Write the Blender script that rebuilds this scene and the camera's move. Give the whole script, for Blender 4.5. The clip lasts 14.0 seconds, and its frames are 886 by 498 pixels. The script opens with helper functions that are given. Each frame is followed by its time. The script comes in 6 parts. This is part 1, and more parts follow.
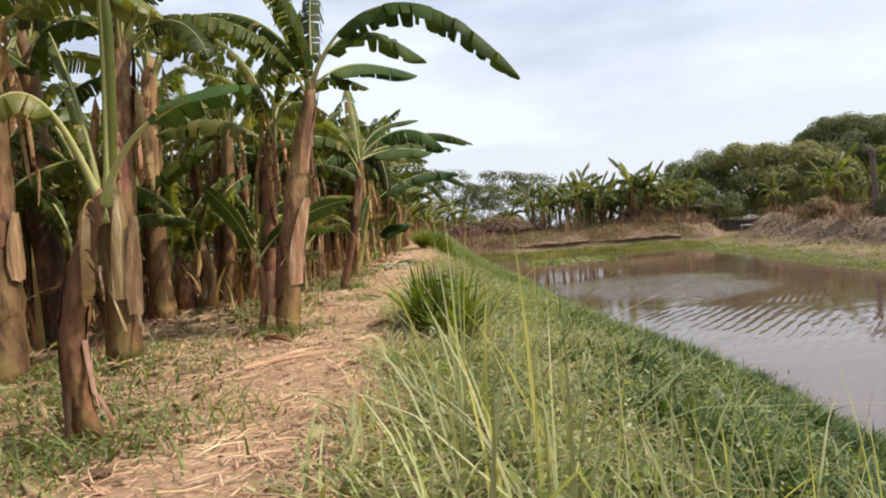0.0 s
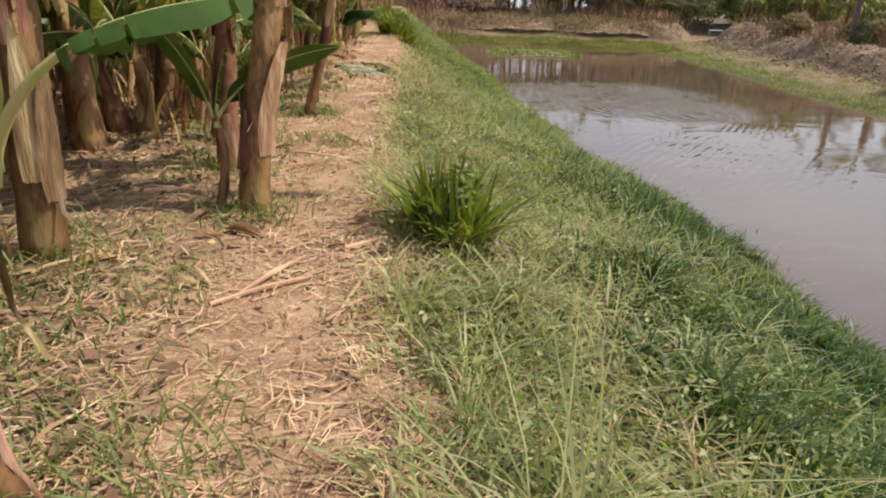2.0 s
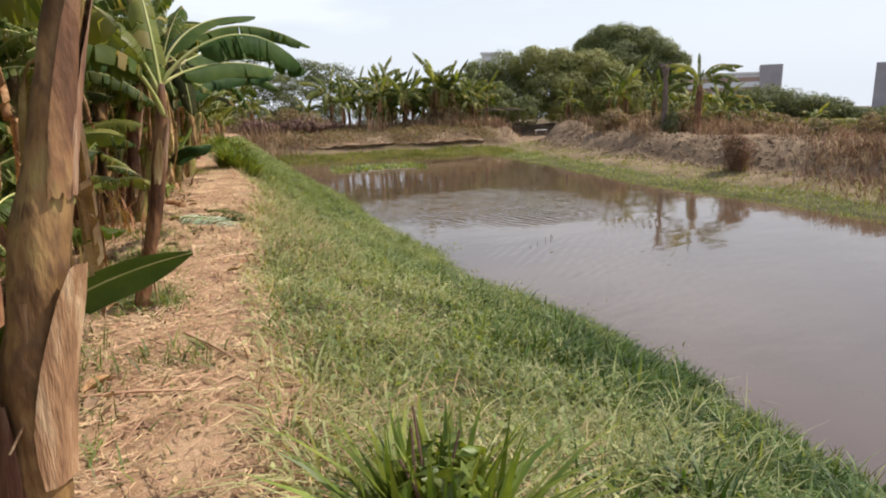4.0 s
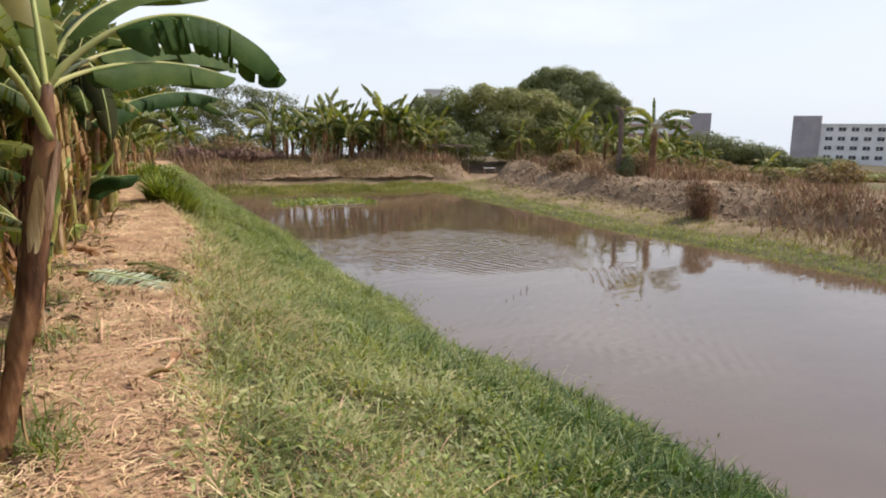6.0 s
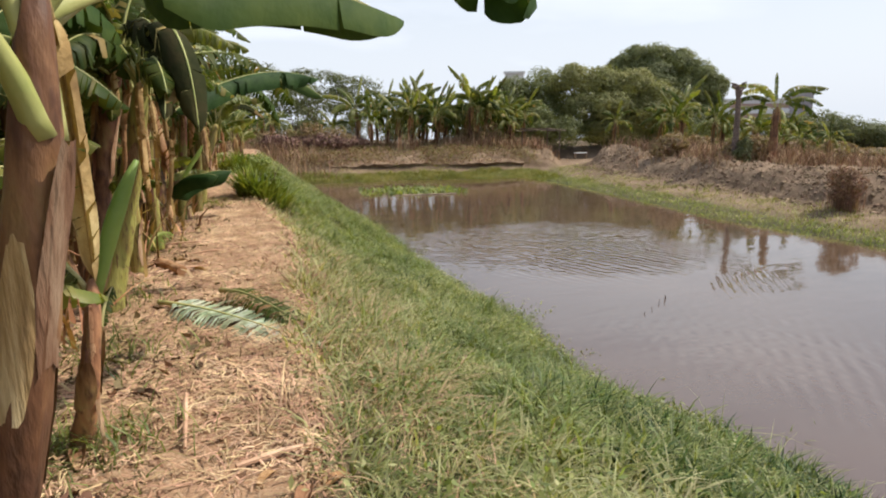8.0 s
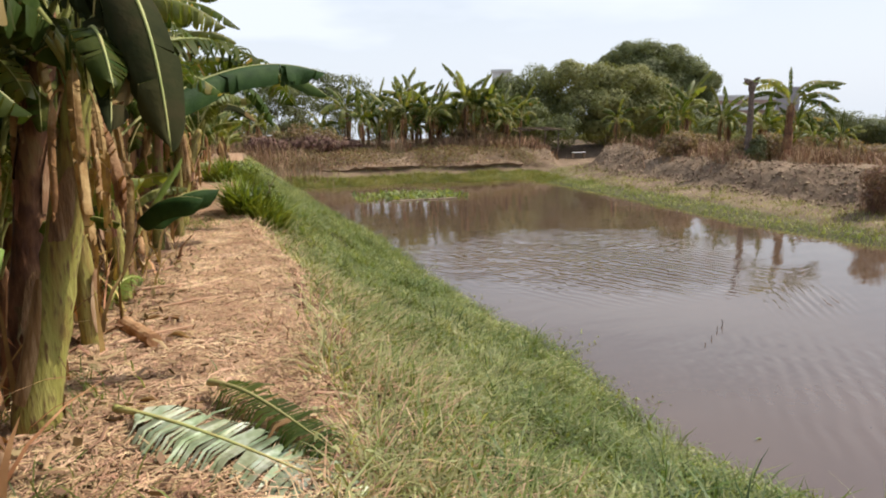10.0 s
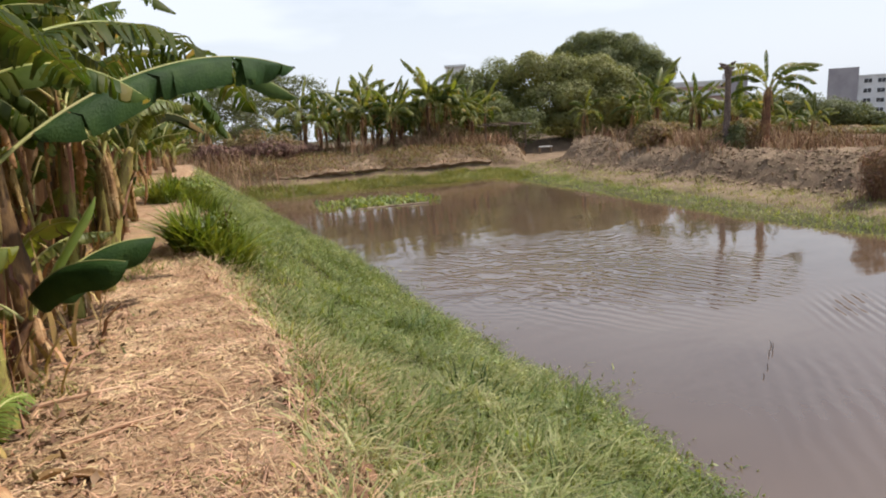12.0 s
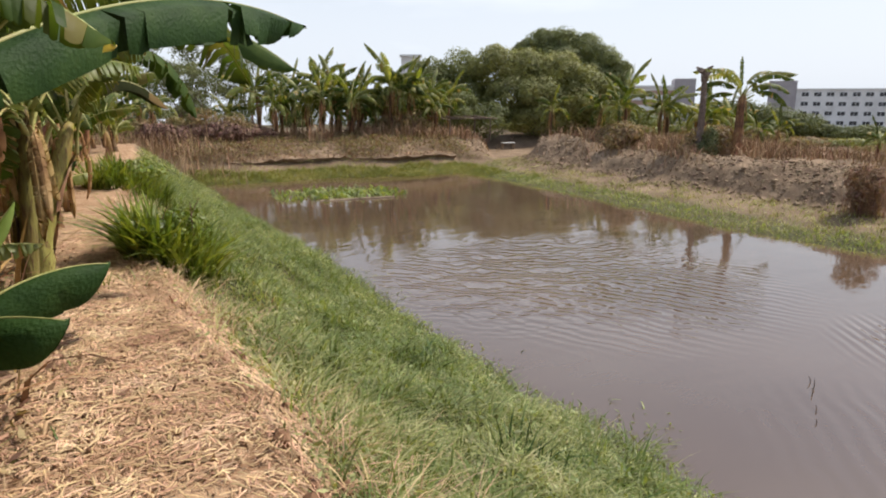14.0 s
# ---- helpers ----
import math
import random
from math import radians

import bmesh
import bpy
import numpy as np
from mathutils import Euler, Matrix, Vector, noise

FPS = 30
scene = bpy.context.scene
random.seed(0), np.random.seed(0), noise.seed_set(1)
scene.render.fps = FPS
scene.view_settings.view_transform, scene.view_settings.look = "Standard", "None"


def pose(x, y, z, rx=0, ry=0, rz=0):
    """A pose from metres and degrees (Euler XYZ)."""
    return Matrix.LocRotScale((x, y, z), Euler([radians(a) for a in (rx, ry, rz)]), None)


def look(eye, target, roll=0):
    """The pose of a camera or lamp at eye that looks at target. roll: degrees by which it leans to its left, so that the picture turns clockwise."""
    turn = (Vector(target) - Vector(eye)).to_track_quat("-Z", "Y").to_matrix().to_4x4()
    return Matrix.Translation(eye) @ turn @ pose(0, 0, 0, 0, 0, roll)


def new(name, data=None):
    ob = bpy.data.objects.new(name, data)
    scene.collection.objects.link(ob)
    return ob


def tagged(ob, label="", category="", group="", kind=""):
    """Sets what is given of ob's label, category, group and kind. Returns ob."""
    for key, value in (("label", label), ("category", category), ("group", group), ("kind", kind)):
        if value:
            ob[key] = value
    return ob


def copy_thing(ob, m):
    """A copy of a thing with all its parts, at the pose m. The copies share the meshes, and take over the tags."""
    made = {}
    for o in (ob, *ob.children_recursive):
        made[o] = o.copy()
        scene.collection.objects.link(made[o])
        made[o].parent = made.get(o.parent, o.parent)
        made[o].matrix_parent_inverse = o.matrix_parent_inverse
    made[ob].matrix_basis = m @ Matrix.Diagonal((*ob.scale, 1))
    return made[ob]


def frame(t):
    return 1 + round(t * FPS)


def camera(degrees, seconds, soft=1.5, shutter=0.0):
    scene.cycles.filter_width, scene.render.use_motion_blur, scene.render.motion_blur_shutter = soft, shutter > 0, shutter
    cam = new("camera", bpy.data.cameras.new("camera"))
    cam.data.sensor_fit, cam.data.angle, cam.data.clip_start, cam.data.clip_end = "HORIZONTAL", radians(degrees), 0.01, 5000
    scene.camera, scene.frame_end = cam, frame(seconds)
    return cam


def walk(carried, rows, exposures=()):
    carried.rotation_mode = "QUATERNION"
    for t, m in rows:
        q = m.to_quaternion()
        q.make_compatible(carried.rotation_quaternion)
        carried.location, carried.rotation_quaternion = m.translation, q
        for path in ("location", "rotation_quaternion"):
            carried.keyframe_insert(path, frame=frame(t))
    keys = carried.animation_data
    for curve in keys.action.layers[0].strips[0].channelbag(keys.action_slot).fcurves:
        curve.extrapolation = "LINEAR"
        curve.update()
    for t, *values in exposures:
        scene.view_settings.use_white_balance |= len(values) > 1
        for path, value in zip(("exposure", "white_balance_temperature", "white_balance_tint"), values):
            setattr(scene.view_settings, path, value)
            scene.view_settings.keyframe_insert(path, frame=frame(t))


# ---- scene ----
cam = camera(68.6, 14.0, soft=2.0)
PATH = [
    (0, (0.507, -1.026, 0.77), (0.358, 0.966, 0.682), -4.4),
    (0.5, (0.422, -0.85, 1.056), (0.586, 1.134, 0.87), -5.1),
    (1, (0.167, -0.683, 1.181), (0.511, 1.276, 0.977), 0.2),
    (1.5, (0.131, -0.474, 1.414), (0.487, 1.448, 0.992), -2.5),
    (2, (0.034, -0.013, 1.388), (0.062, 1.832, 0.618), 2.4),
    (2.5, (-0.097, 0.449, 1.378), (0.106, 2.285, 0.611), 2.5),
    (3, (-0.082, 0.832, 1.423), (0.291, 2.734, 0.93), -3.7),
    (3.5, (-0.199, 1.308, 1.416), (0.204, 3.211, 0.95), -0.4),
    (3.7, (-0.267, 1.52, 1.45), (0.207, 3.408, 0.99), -1.9),
    (5.8, (-0.351, 3.519, 1.431), (0.169, 5.396, 0.976), 0.7),
    (6, (-0.41, 3.682, 1.418), (0.262, 5.531, 1.059), 0.7),
    (6.5, (-0.455, 4.201, 1.404), (0.162, 6.064, 1.016), -1.6),
    (7, (-0.532, 4.713, 1.45), (-0.076, 6.624, 1.075), 0.4),
    (7.5, (-0.63, 5.203, 1.463), (-0.143, 7.113, 1.12), 0.4),
    (7.7, (-0.633, 5.369, 1.417), (-0.168, 7.274, 1.023), 0.1),
    (9.8, (-0.786, 7.162, 1.364), (-0.362, 9.07, 0.937), -0.7),
    (10, (-0.809, 7.365, 1.422), (-0.318, 9.26, 1.013), -0.7),
    (10.5, (-0.792, 7.892, 1.4), (-0.288, 9.782, 0.985), -4.0),
    (11, (-0.805, 8.334, 1.395), (-0.224, 10.198, 0.962), -2.5),
    (11.5, (-0.854, 8.806, 1.451), (-0.212, 10.654, 1.037), -0.4),
    (12, (-0.835, 9.23, 1.472), (-0.226, 11.088, 1.051), -3.0),
    (12.2, (-0.894, 9.314, 1.489), (-0.523, 11.205, 0.955), -1.2),
    (12.5, (-0.942, 9.544, 1.447), (-0.293, 11.368, 0.948), -1.1),
    (13, (-0.973, 9.901, 1.457), (-0.22, 11.675, 0.923), -0.0),
    (13.5, (-0.929, 10.336, 1.453), (-0.191, 12.144, 1.02), -0.8),
    (14, (-1.059, 10.766, 1.439), (-0.295, 12.559, 0.989), 0.2),
]
walk(cam, [(t, look(eye, target, roll)) for t, eye, target, roll in PATH])

# ---------------------------------------------------------------- light
SUN_EL, SUN_AZ = radians(52), radians(5)   # azimuth counted from +x towards +y
SUN_DIR = Vector((math.cos(SUN_EL) * math.cos(SUN_AZ), math.cos(SUN_EL) * math.sin(SUN_AZ), math.sin(SUN_EL)))
sun = new("sun", bpy.data.lights.new("sun", "SUN"))
sun.data.energy, sun.data.angle, sun.data.color = 5.0, radians(0.6), (1.0, 0.94, 0.84)
sun.matrix_world = look(SUN_DIR * 60, (0, 0, 0))

world = bpy.data.worlds.new("hazy_sky")
scene.world = world
world.use_nodes = True
wt = world.node_tree
wt.nodes.clear()
w_out = wt.nodes.new("ShaderNodeOutputWorld")
w_bg = wt.nodes.new("ShaderNodeBackground")
w_sky = wt.nodes.new("ShaderNodeTexSky")
w_sky.sky_type, w_sky.sun_disc = "NISHITA", False
w_sky.sun_elevation, w_sky.sun_rotation = SUN_EL, math.pi / 2 - SUN_AZ
w_sky.air_density, w_sky.dust_density, w_sky.ozone_density = 1.0, 3.0, 1.5
w_co = wt.nodes.new("ShaderNodeTexCoord")
w_map = wt.nodes.new("ShaderNodeMapping")
w_map.inputs["Scale"].default_value = (1.0, 1.0, 3.5)
w_noise = wt.nodes.new("ShaderNodeTexNoise")
w_noise.inputs["Scale"].default_value, w_noise.inputs["Detail"].default_value = 1.6, 5.0
w_ramp = wt.nodes.new("ShaderNodeMapRange")
w_ramp.inputs["From Min"].default_value, w_ramp.inputs["From Max"].default_value = 0.3, 0.68
w_ramp.inputs["To Min"].default_value, w_ramp.inputs["To Max"].default_value = 0.1, 1.0
w_mix = wt.nodes.new("ShaderNodeMix")
w_mix.data_type = "RGBA"
w_mix.inputs["B"].default_value = (7.1, 7.6, 8.4, 1)
wt.links.new(w_co.outputs["Generated"], w_map.inputs["Vector"])
wt.links.new(w_map.outputs["Vector"], w_noise.inputs["Vector"])
wt.links.new(w_noise.outputs["Fac"], w_ramp.inputs["Value"])
w_sep = wt.nodes.new("ShaderNodeSeparateXYZ")
w_haze = wt.nodes.new("ShaderNodeMapRange")   # white haze towards the horizon
w_haze.interpolation_type = "SMOOTHSTEP"
w_haze.inputs["From Min"].default_value, w_haze.inputs["From Max"].default_value = 0.03, 0.6
w_haze.inputs["To Min"].default_value, w_haze.inputs["To Max"].default_value = 0.86, 0.0
w_max = wt.nodes.new("ShaderNodeMath")
w_max.operation = "MAXIMUM"
wt.links.new(w_co.outputs["Generated"], w_sep.inputs["Vector"])
wt.links.new(w_sep.outputs["Z"], w_haze.inputs["Value"])
wt.links.new(w_ramp.outputs["Result"], w_max.inputs[0])
wt.links.new(w_haze.outputs["Result"], w_max.inputs[1])
wt.links.new(w_max.outputs[0], w_mix.inputs["Factor"])
wt.links.new(w_sky.outputs["Color"], w_mix.inputs["A"])
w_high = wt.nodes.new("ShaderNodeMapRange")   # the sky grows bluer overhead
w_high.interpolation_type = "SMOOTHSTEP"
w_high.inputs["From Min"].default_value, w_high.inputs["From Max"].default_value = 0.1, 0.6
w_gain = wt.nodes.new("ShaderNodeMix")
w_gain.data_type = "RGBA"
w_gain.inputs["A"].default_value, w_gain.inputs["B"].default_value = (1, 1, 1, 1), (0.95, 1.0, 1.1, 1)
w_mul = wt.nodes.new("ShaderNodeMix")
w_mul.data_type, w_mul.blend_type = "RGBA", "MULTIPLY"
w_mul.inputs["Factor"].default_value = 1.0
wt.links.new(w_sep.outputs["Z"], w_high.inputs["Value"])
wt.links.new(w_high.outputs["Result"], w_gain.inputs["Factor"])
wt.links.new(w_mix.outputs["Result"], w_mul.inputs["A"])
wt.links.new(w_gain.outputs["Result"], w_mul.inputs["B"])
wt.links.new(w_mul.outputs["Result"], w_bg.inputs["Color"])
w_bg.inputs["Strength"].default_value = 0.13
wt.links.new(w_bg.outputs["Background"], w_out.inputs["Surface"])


# ---------------------------------------------------------------- materials
def material(name, colours, scale=6.0, rough=0.8, stretch=(1, 1, 1), bump=0.3, bump_scale=30.0, detail_colour=None,
             through_light=0.0, random="", random_amount=0.25, spec=0.3, coords="Object", positions=None, depth=0.02):
    """A surface with a colour ramp over noise, a finer second noise, relief, and a random tint per piece."""
    m = bpy.data.materials.new(name)
    m.use_nodes = True
    nt = m.node_tree
    n, link = nt.nodes, nt.links.new
    bsdf = n["Principled BSDF"]
    tc, mp = n.new("ShaderNodeTexCoord"), n.new("ShaderNodeMapping")
    mp.inputs["Scale"].default_value = stretch
    if coords == "World":
        geo0 = n.new("ShaderNodeNewGeometry")
        link(geo0.outputs["Position"], mp.inputs["Vector"])
    else:
        link(tc.outputs[coords], mp.inputs["Vector"])
    big = n.new("ShaderNodeTexNoise")
    big.inputs["Scale"].default_value, big.inputs["Detail"].default_value, big.inputs["Roughness"].default_value = scale, 6, 0.6
    link(mp.outputs["Vector"], big.inputs["Vector"])
    ramp = n.new("ShaderNodeValToRGB")
    while len(ramp.color_ramp.elements) < len(colours):
        ramp.color_ramp.elements.new(0.5)
    for k, c in enumerate(colours):
        e = ramp.color_ramp.elements[k]
        e.position = positions[k] if positions else 0.3 + 0.4 * k / max(1, len(colours) - 1)
        e.color = (*c, 1)
    link(big.outputs["Fac"], ramp.inputs["Fac"])
    colour = ramp.outputs["Color"]
    fine = n.new("ShaderNodeTexNoise")
    fine.inputs["Scale"].default_value, fine.inputs["Detail"].default_value = bump_scale, 4
    link(mp.outputs["Vector"], fine.inputs["Vector"])
    if detail_colour:
        mix = n.new("ShaderNodeMix")
        mix.data_type = "RGBA"
        rng = n.new("ShaderNodeMapRange")
        rng.inputs["From Min"].default_value, rng.inputs["From Max"].default_value = 0.52, 0.68
        link(fine.outputs["Fac"], rng.inputs["Value"])
        link(rng.outputs["Result"], mix.inputs["Factor"])
        link(colour, mix.inputs["A"])
        mix.inputs["B"].default_value = (*detail_colour, 1)
        colour = mix.outputs["Result"]
    if random:
        hsv = n.new("ShaderNodeHueSaturation")
        island, whole = n.new("ShaderNodeNewGeometry").outputs["Random Per Island"], n.new("ShaderNodeObjectInfo").outputs["Random"]
        src = island if random == "island" else whole
        if random == "both":   # each torn finger of a leaf differs a little, and a few have dried out
            blend = n.new("ShaderNodeMix")
            blend.inputs["Factor"].default_value = 0.4
            link(whole, blend.inputs["A"])
            link(island, blend.inputs["B"])
            src = blend.outputs["Result"]
            sere, dried = n.new("ShaderNodeMapRange"), n.new("ShaderNodeMix")
            sere.inputs["From Min"].default_value, sere.inputs["From Max"].default_value, sere.inputs["To Max"].default_value = 0.84, 0.98, 0.8
            dried.data_type = "RGBA"
            dried.inputs["B"].default_value = (0.36, 0.25, 0.1, 1)
            link(island, sere.inputs["Value"])
            link(sere.outputs["Result"], dried.inputs["Factor"])
            link(colour, dried.inputs["A"])
            colour = dried.outputs["Result"]
        val, hue = n.new("ShaderNodeMapRange"), n.new("ShaderNodeMapRange")
        val.inputs["To Min"].default_value, val.inputs["To Max"].default_value = 1 - random_amount, 1 + random_amount
        hue.inputs["To Min"].default_value, hue.inputs["To Max"].default_value = 0.5 - random_amount * 0.07, 0.5 + random_amount * 0.05
        odd = n.new("ShaderNodeMath")
        odd.operation = "MULTIPLY"
        odd.inputs[1].default_value = 7.31
        frac = n.new("ShaderNodeMath")
        frac.operation = "FRACT"
        link(src, val.inputs["Value"])
        link(src, odd.inputs[0])
        link(odd.outputs[0], frac.inputs[0])
        link(frac.outputs[0], hue.inputs["Value"])
        link(val.outputs["Result"], hsv.inputs["Value"])
        link(hue.outputs["Result"], hsv.inputs["Hue"])
        link(colour, hsv.inputs["Color"])
        colour = hsv.outputs["Color"]
    link(colour, bsdf.inputs["Base Color"])
    bsdf.inputs["Roughness"].default_value = rough
    bsdf.inputs["Specular IOR Level"].default_value = spec
    if bump:
        b = n.new("ShaderNodeBump")
        b.inputs["Strength"].default_value, b.inputs["Distance"].default_value = bump, depth
        link(fine.outputs["Fac"], b.inputs["Height"])
        link(b.outputs["Normal"], bsdf.inputs["Normal"])
    if through_light:
        tr, ms = n.new("ShaderNodeBsdfTranslucent"), n.new("ShaderNodeMixShader")
        lift = n.new("ShaderNodeMix")
        lift.data_type, lift.blend_type = "RGBA", "MULTIPLY"
        lift.inputs["Factor"].default_value = 1.0
        lift.inputs["B"].default_value = (1.5, 1.45, 0.6, 1)
        link(colour, lift.inputs["A"])
        link(lift.outputs["Result"], tr.inputs["Color"])
        ms.inputs["Fac"].default_value = through_light
        link(bsdf.outputs["BSDF"], ms.inputs[1])
        link(tr.outputs["BSDF"], ms.inputs[2])
        link(ms.outputs["Shader"], n["Material Output"].inputs["Surface"])
    return m


M_leaf = material("banana_leaf", [(0.034, 0.052, 0.01), (0.064, 0.09, 0.018), (0.12, 0.138, 0.032)], 2.2, 0.5, bump=0.15, bump_scale=40,
                  through_light=0.4, random="both", random_amount=0.45, spec=0.14, stretch=(1, 1, 1))
# near-black green to brown, the darkest of the leaf colours
M_leaf_dark = material("dark_banana_leaf", [(0.016, 0.02, 0.009), (0.03, 0.034, 0.014), (0.055, 0.045, 0.02)], 4, 0.9, bump=0.2, bump_scale=40, through_light=0.1, random="both", spec=0.05)
M_leaf_thick = material("thick_banana_leaf", [(0.025, 0.05, 0.013), (0.05, 0.085, 0.02), (0.09, 0.125, 0.03)], 3, 0.55, bump=0.15, bump_scale=40, through_light=0.2, random="object", spec=0.08)
M_leaf_deep = material("deep_green_banana_leaf", [(0.014, 0.034, 0.008), (0.026, 0.055, 0.013), (0.045, 0.08, 0.02)], 4, 0.55, bump=0.35, bump_scale=60, through_light=0.15, spec=0.1)
M_leaf_pale = material("young_banana_leaf", [(0.17, 0.24, 0.05), (0.3, 0.36, 0.09)], 3, 0.45, bump=0.1, through_light=0.3, random="object", spec=0.4)
M_leaf_lime = material("yellowing_banana_leaf", [(0.09, 0.118, 0.022), (0.17, 0.19, 0.04), (0.28, 0.26, 0.075)], 2.6, 0.45, bump=0.15, bump_scale=40,
                       through_light=0.45, random="both", random_amount=0.3, spec=0.4)
M_rib = material("leaf_midrib", [(0.26, 0.29, 0.08), (0.38, 0.37, 0.13), (0.42, 0.34, 0.14)], 5, 0.5, bump=0.1, random="object", random_amount=0.2)
M_dry = material("dry_banana_leaf", [(0.2, 0.105, 0.045), (0.38, 0.23, 0.1), (0.56, 0.4, 0.2)], 7, 0.85, bump=0.5, bump_scale=45,
                 through_light=0.15, random="object", random_amount=0.3)
M_stem = material("banana_stem", [(0.04, 0.02, 0.01), (0.135, 0.066, 0.027), (0.27, 0.15, 0.062), (0.31, 0.235, 0.08)], 2.6, 0.62, (2.4, 2.4, 0.8), 0.6, 11,
                  (0.11, 0.055, 0.028), random="object", random_amount=0.3, positions=[0.32, 0.44, 0.56, 0.7])
M_stem_green = material("young_banana_stem", [(0.08, 0.046, 0.018), (0.22, 0.165, 0.045), (0.26, 0.25, 0.06), (0.36, 0.33, 0.1)], 2.6, 0.55, (3.0, 3.0, 0.5), 0.4, 22,
                        (0.12, 0.07, 0.03), random="object", random_amount=0.25, positions=[0.3, 0.42, 0.54, 0.68])
M_sheath = material("dry_sheath", [(0.1, 0.05, 0.026), (0.28, 0.16, 0.08), (0.52, 0.38, 0.23)], 5, 0.8, (3, 3, 0.4), 0.5, 30, random="object", random_amount=0.5)
M_grass = material("lush_grass", [(0.105, 0.142, 0.038), (0.182, 0.222, 0.066), (0.275, 0.3, 0.108)], 1.3, 0.5, bump=0, through_light=0.42, random="island",
                   random_amount=0.4, coords="World", spec=0.4)
M_grass_dark = material("deep_green_grass", [(0.026, 0.05, 0.008), (0.055, 0.095, 0.016), (0.13, 0.18, 0.038)], 1.6, 0.5, bump=0, through_light=0.28, random="island",
                        random_amount=0.5, coords="World", spec=0.3)
M_grass_pale = material("pale_grass", [(0.23, 0.25, 0.1), (0.35, 0.35, 0.16), (0.48, 0.45, 0.25)], 1.3, 0.6, bump=0, through_light=0.35, random="island",
                        random_amount=0.35, coords="World")
M_backgrass = material("olive_grass", [(0.13, 0.145, 0.03), (0.2, 0.2, 0.05), (0.3, 0.27, 0.09)], 0.8, 0.6, bump=0, through_light=0.3, random="island", random_amount=0.35, coords="World")
M_straw = material("straw", [(0.3, 0.18, 0.095), (0.5, 0.33, 0.185), (0.68, 0.49, 0.3)], 3, 0.75, bump=0, random="island", random_amount=0.4, coords="World")
M_bush = material("lily_leaf", [(0.06, 0.095, 0.016), (0.15, 0.19, 0.03), (0.29, 0.31, 0.06)], 3, 0.42, bump=0, through_light=0.3, random="island", random_amount=0.35)
M_tree = material("tree_leaf", [(0.095, 0.11, 0.042), (0.155, 0.172, 0.064), (0.225, 0.235, 0.09)], 0.5, 0.6, bump=0, through_light=0.3, random="island",
                  random_amount=0.25, coords="World")
M_belt = material("belt_leaf", [(0.07, 0.082, 0.036), (0.115, 0.128, 0.055), (0.16, 0.17, 0.075)], 0.5, 0.65, bump=0, through_light=0.25, random="island", random_amount=0.35, coords="World")
M_bushtree = material("shrub_leaf", [(0.125, 0.132, 0.043), (0.195, 0.198, 0.066), (0.28, 0.27, 0.096)], 0.5, 0.6, bump=0, through_light=0.3, random="island",
                      random_amount=0.28, coords="World")
M_thicket = material("thicket_leaf", [(0.17, 0.115, 0.06), (0.25, 0.18, 0.095), (0.17, 0.17, 0.06)], 0.6, 0.7, bump=0, through_light=0.3, random="island", random_amount=0.5, coords="World")
M_reed = material("dry_reed", [(0.2, 0.12, 0.06), (0.33, 0.21, 0.112), (0.46, 0.325, 0.185)], 0.9, 0.8, bump=0, random="island", random_amount=0.4, coords="World")
M_rust = material("rusty_shrub", [(0.13, 0.072, 0.048), (0.22, 0.13, 0.088), (0.27, 0.185, 0.12)], 2, 0.8, bump=0, through_light=0.25, random="island", random_amount=0.5)
M_purple = material("purple_shrub", [(0.13, 0.07, 0.05), (0.21, 0.125, 0.085)], 2, 0.8, bump=0, random="island", random_amount=0.4)
M_bark = material("bark", [(0.06, 0.045, 0.035), (0.14, 0.1, 0.075), (0.2, 0.15, 0.11)], 6, 0.9, (2, 2, 0.6), 0.8, 25)
M_deadwood = material("charred_palm_trunk", [(0.07, 0.05, 0.042), (0.15, 0.11, 0.09), (0.23, 0.17, 0.135)], 5, 0.95, (2, 2, 3), 0.9, 18)
M_plaster = material("pale_plaster", [(0.6, 0.57, 0.55), (0.72, 0.69, 0.67), (0.8, 0.77, 0.75)], 0.25, 0.85, bump=0.1, bump_scale=3, coords="World")
M_plaster_dark = material("grey_plaster", [(0.3, 0.27, 0.28), (0.4, 0.36, 0.36)], 0.3, 0.85, bump=0.1, bump_scale=3, coords="World")
M_glass = material("dark_window", [(0.03, 0.03, 0.035), (0.07, 0.065, 0.07)], 0.6, 0.25, bump=0, coords="World", spec=0.5)
M_trim = material("white_trim", [(0.72, 0.7, 0.68), (0.8, 0.79, 0.77)], 0.4, 0.7, bump=0, coords="World")
M_brown_paint = material("rust_paint", [(0.34, 0.22, 0.17), (0.44, 0.3, 0.24)], 0.4, 0.8, bump=0, coords="World")
M_turf = material("dry_turf", [(0.13, 0.09, 0.05), (0.22, 0.16, 0.095), (0.33, 0.245, 0.15)], 1.2, 0.9, bump=0, random="island", random_amount=0.4, coords="World")
M_frond = material("withered_frond", [(0.15, 0.085, 0.036), (0.34, 0.2, 0.085), (0.58, 0.42, 0.2)], 2.5, 0.75, bump=0, through_light=0.2, random="island", random_amount=0.55, coords="World")
M_litter = material("leaf_litter", [(0.09, 0.055, 0.03), (0.19, 0.125, 0.066), (0.36, 0.26, 0.15)], 2.2, 0.85, bump=0, through_light=0.12, random="island", random_amount=0.5, coords="World")
M_wood = material("weathered_wood", [(0.25, 0.18, 0.12), (0.42, 0.32, 0.22)], 4, 0.85, (1, 1, 6), 0.4, 20)
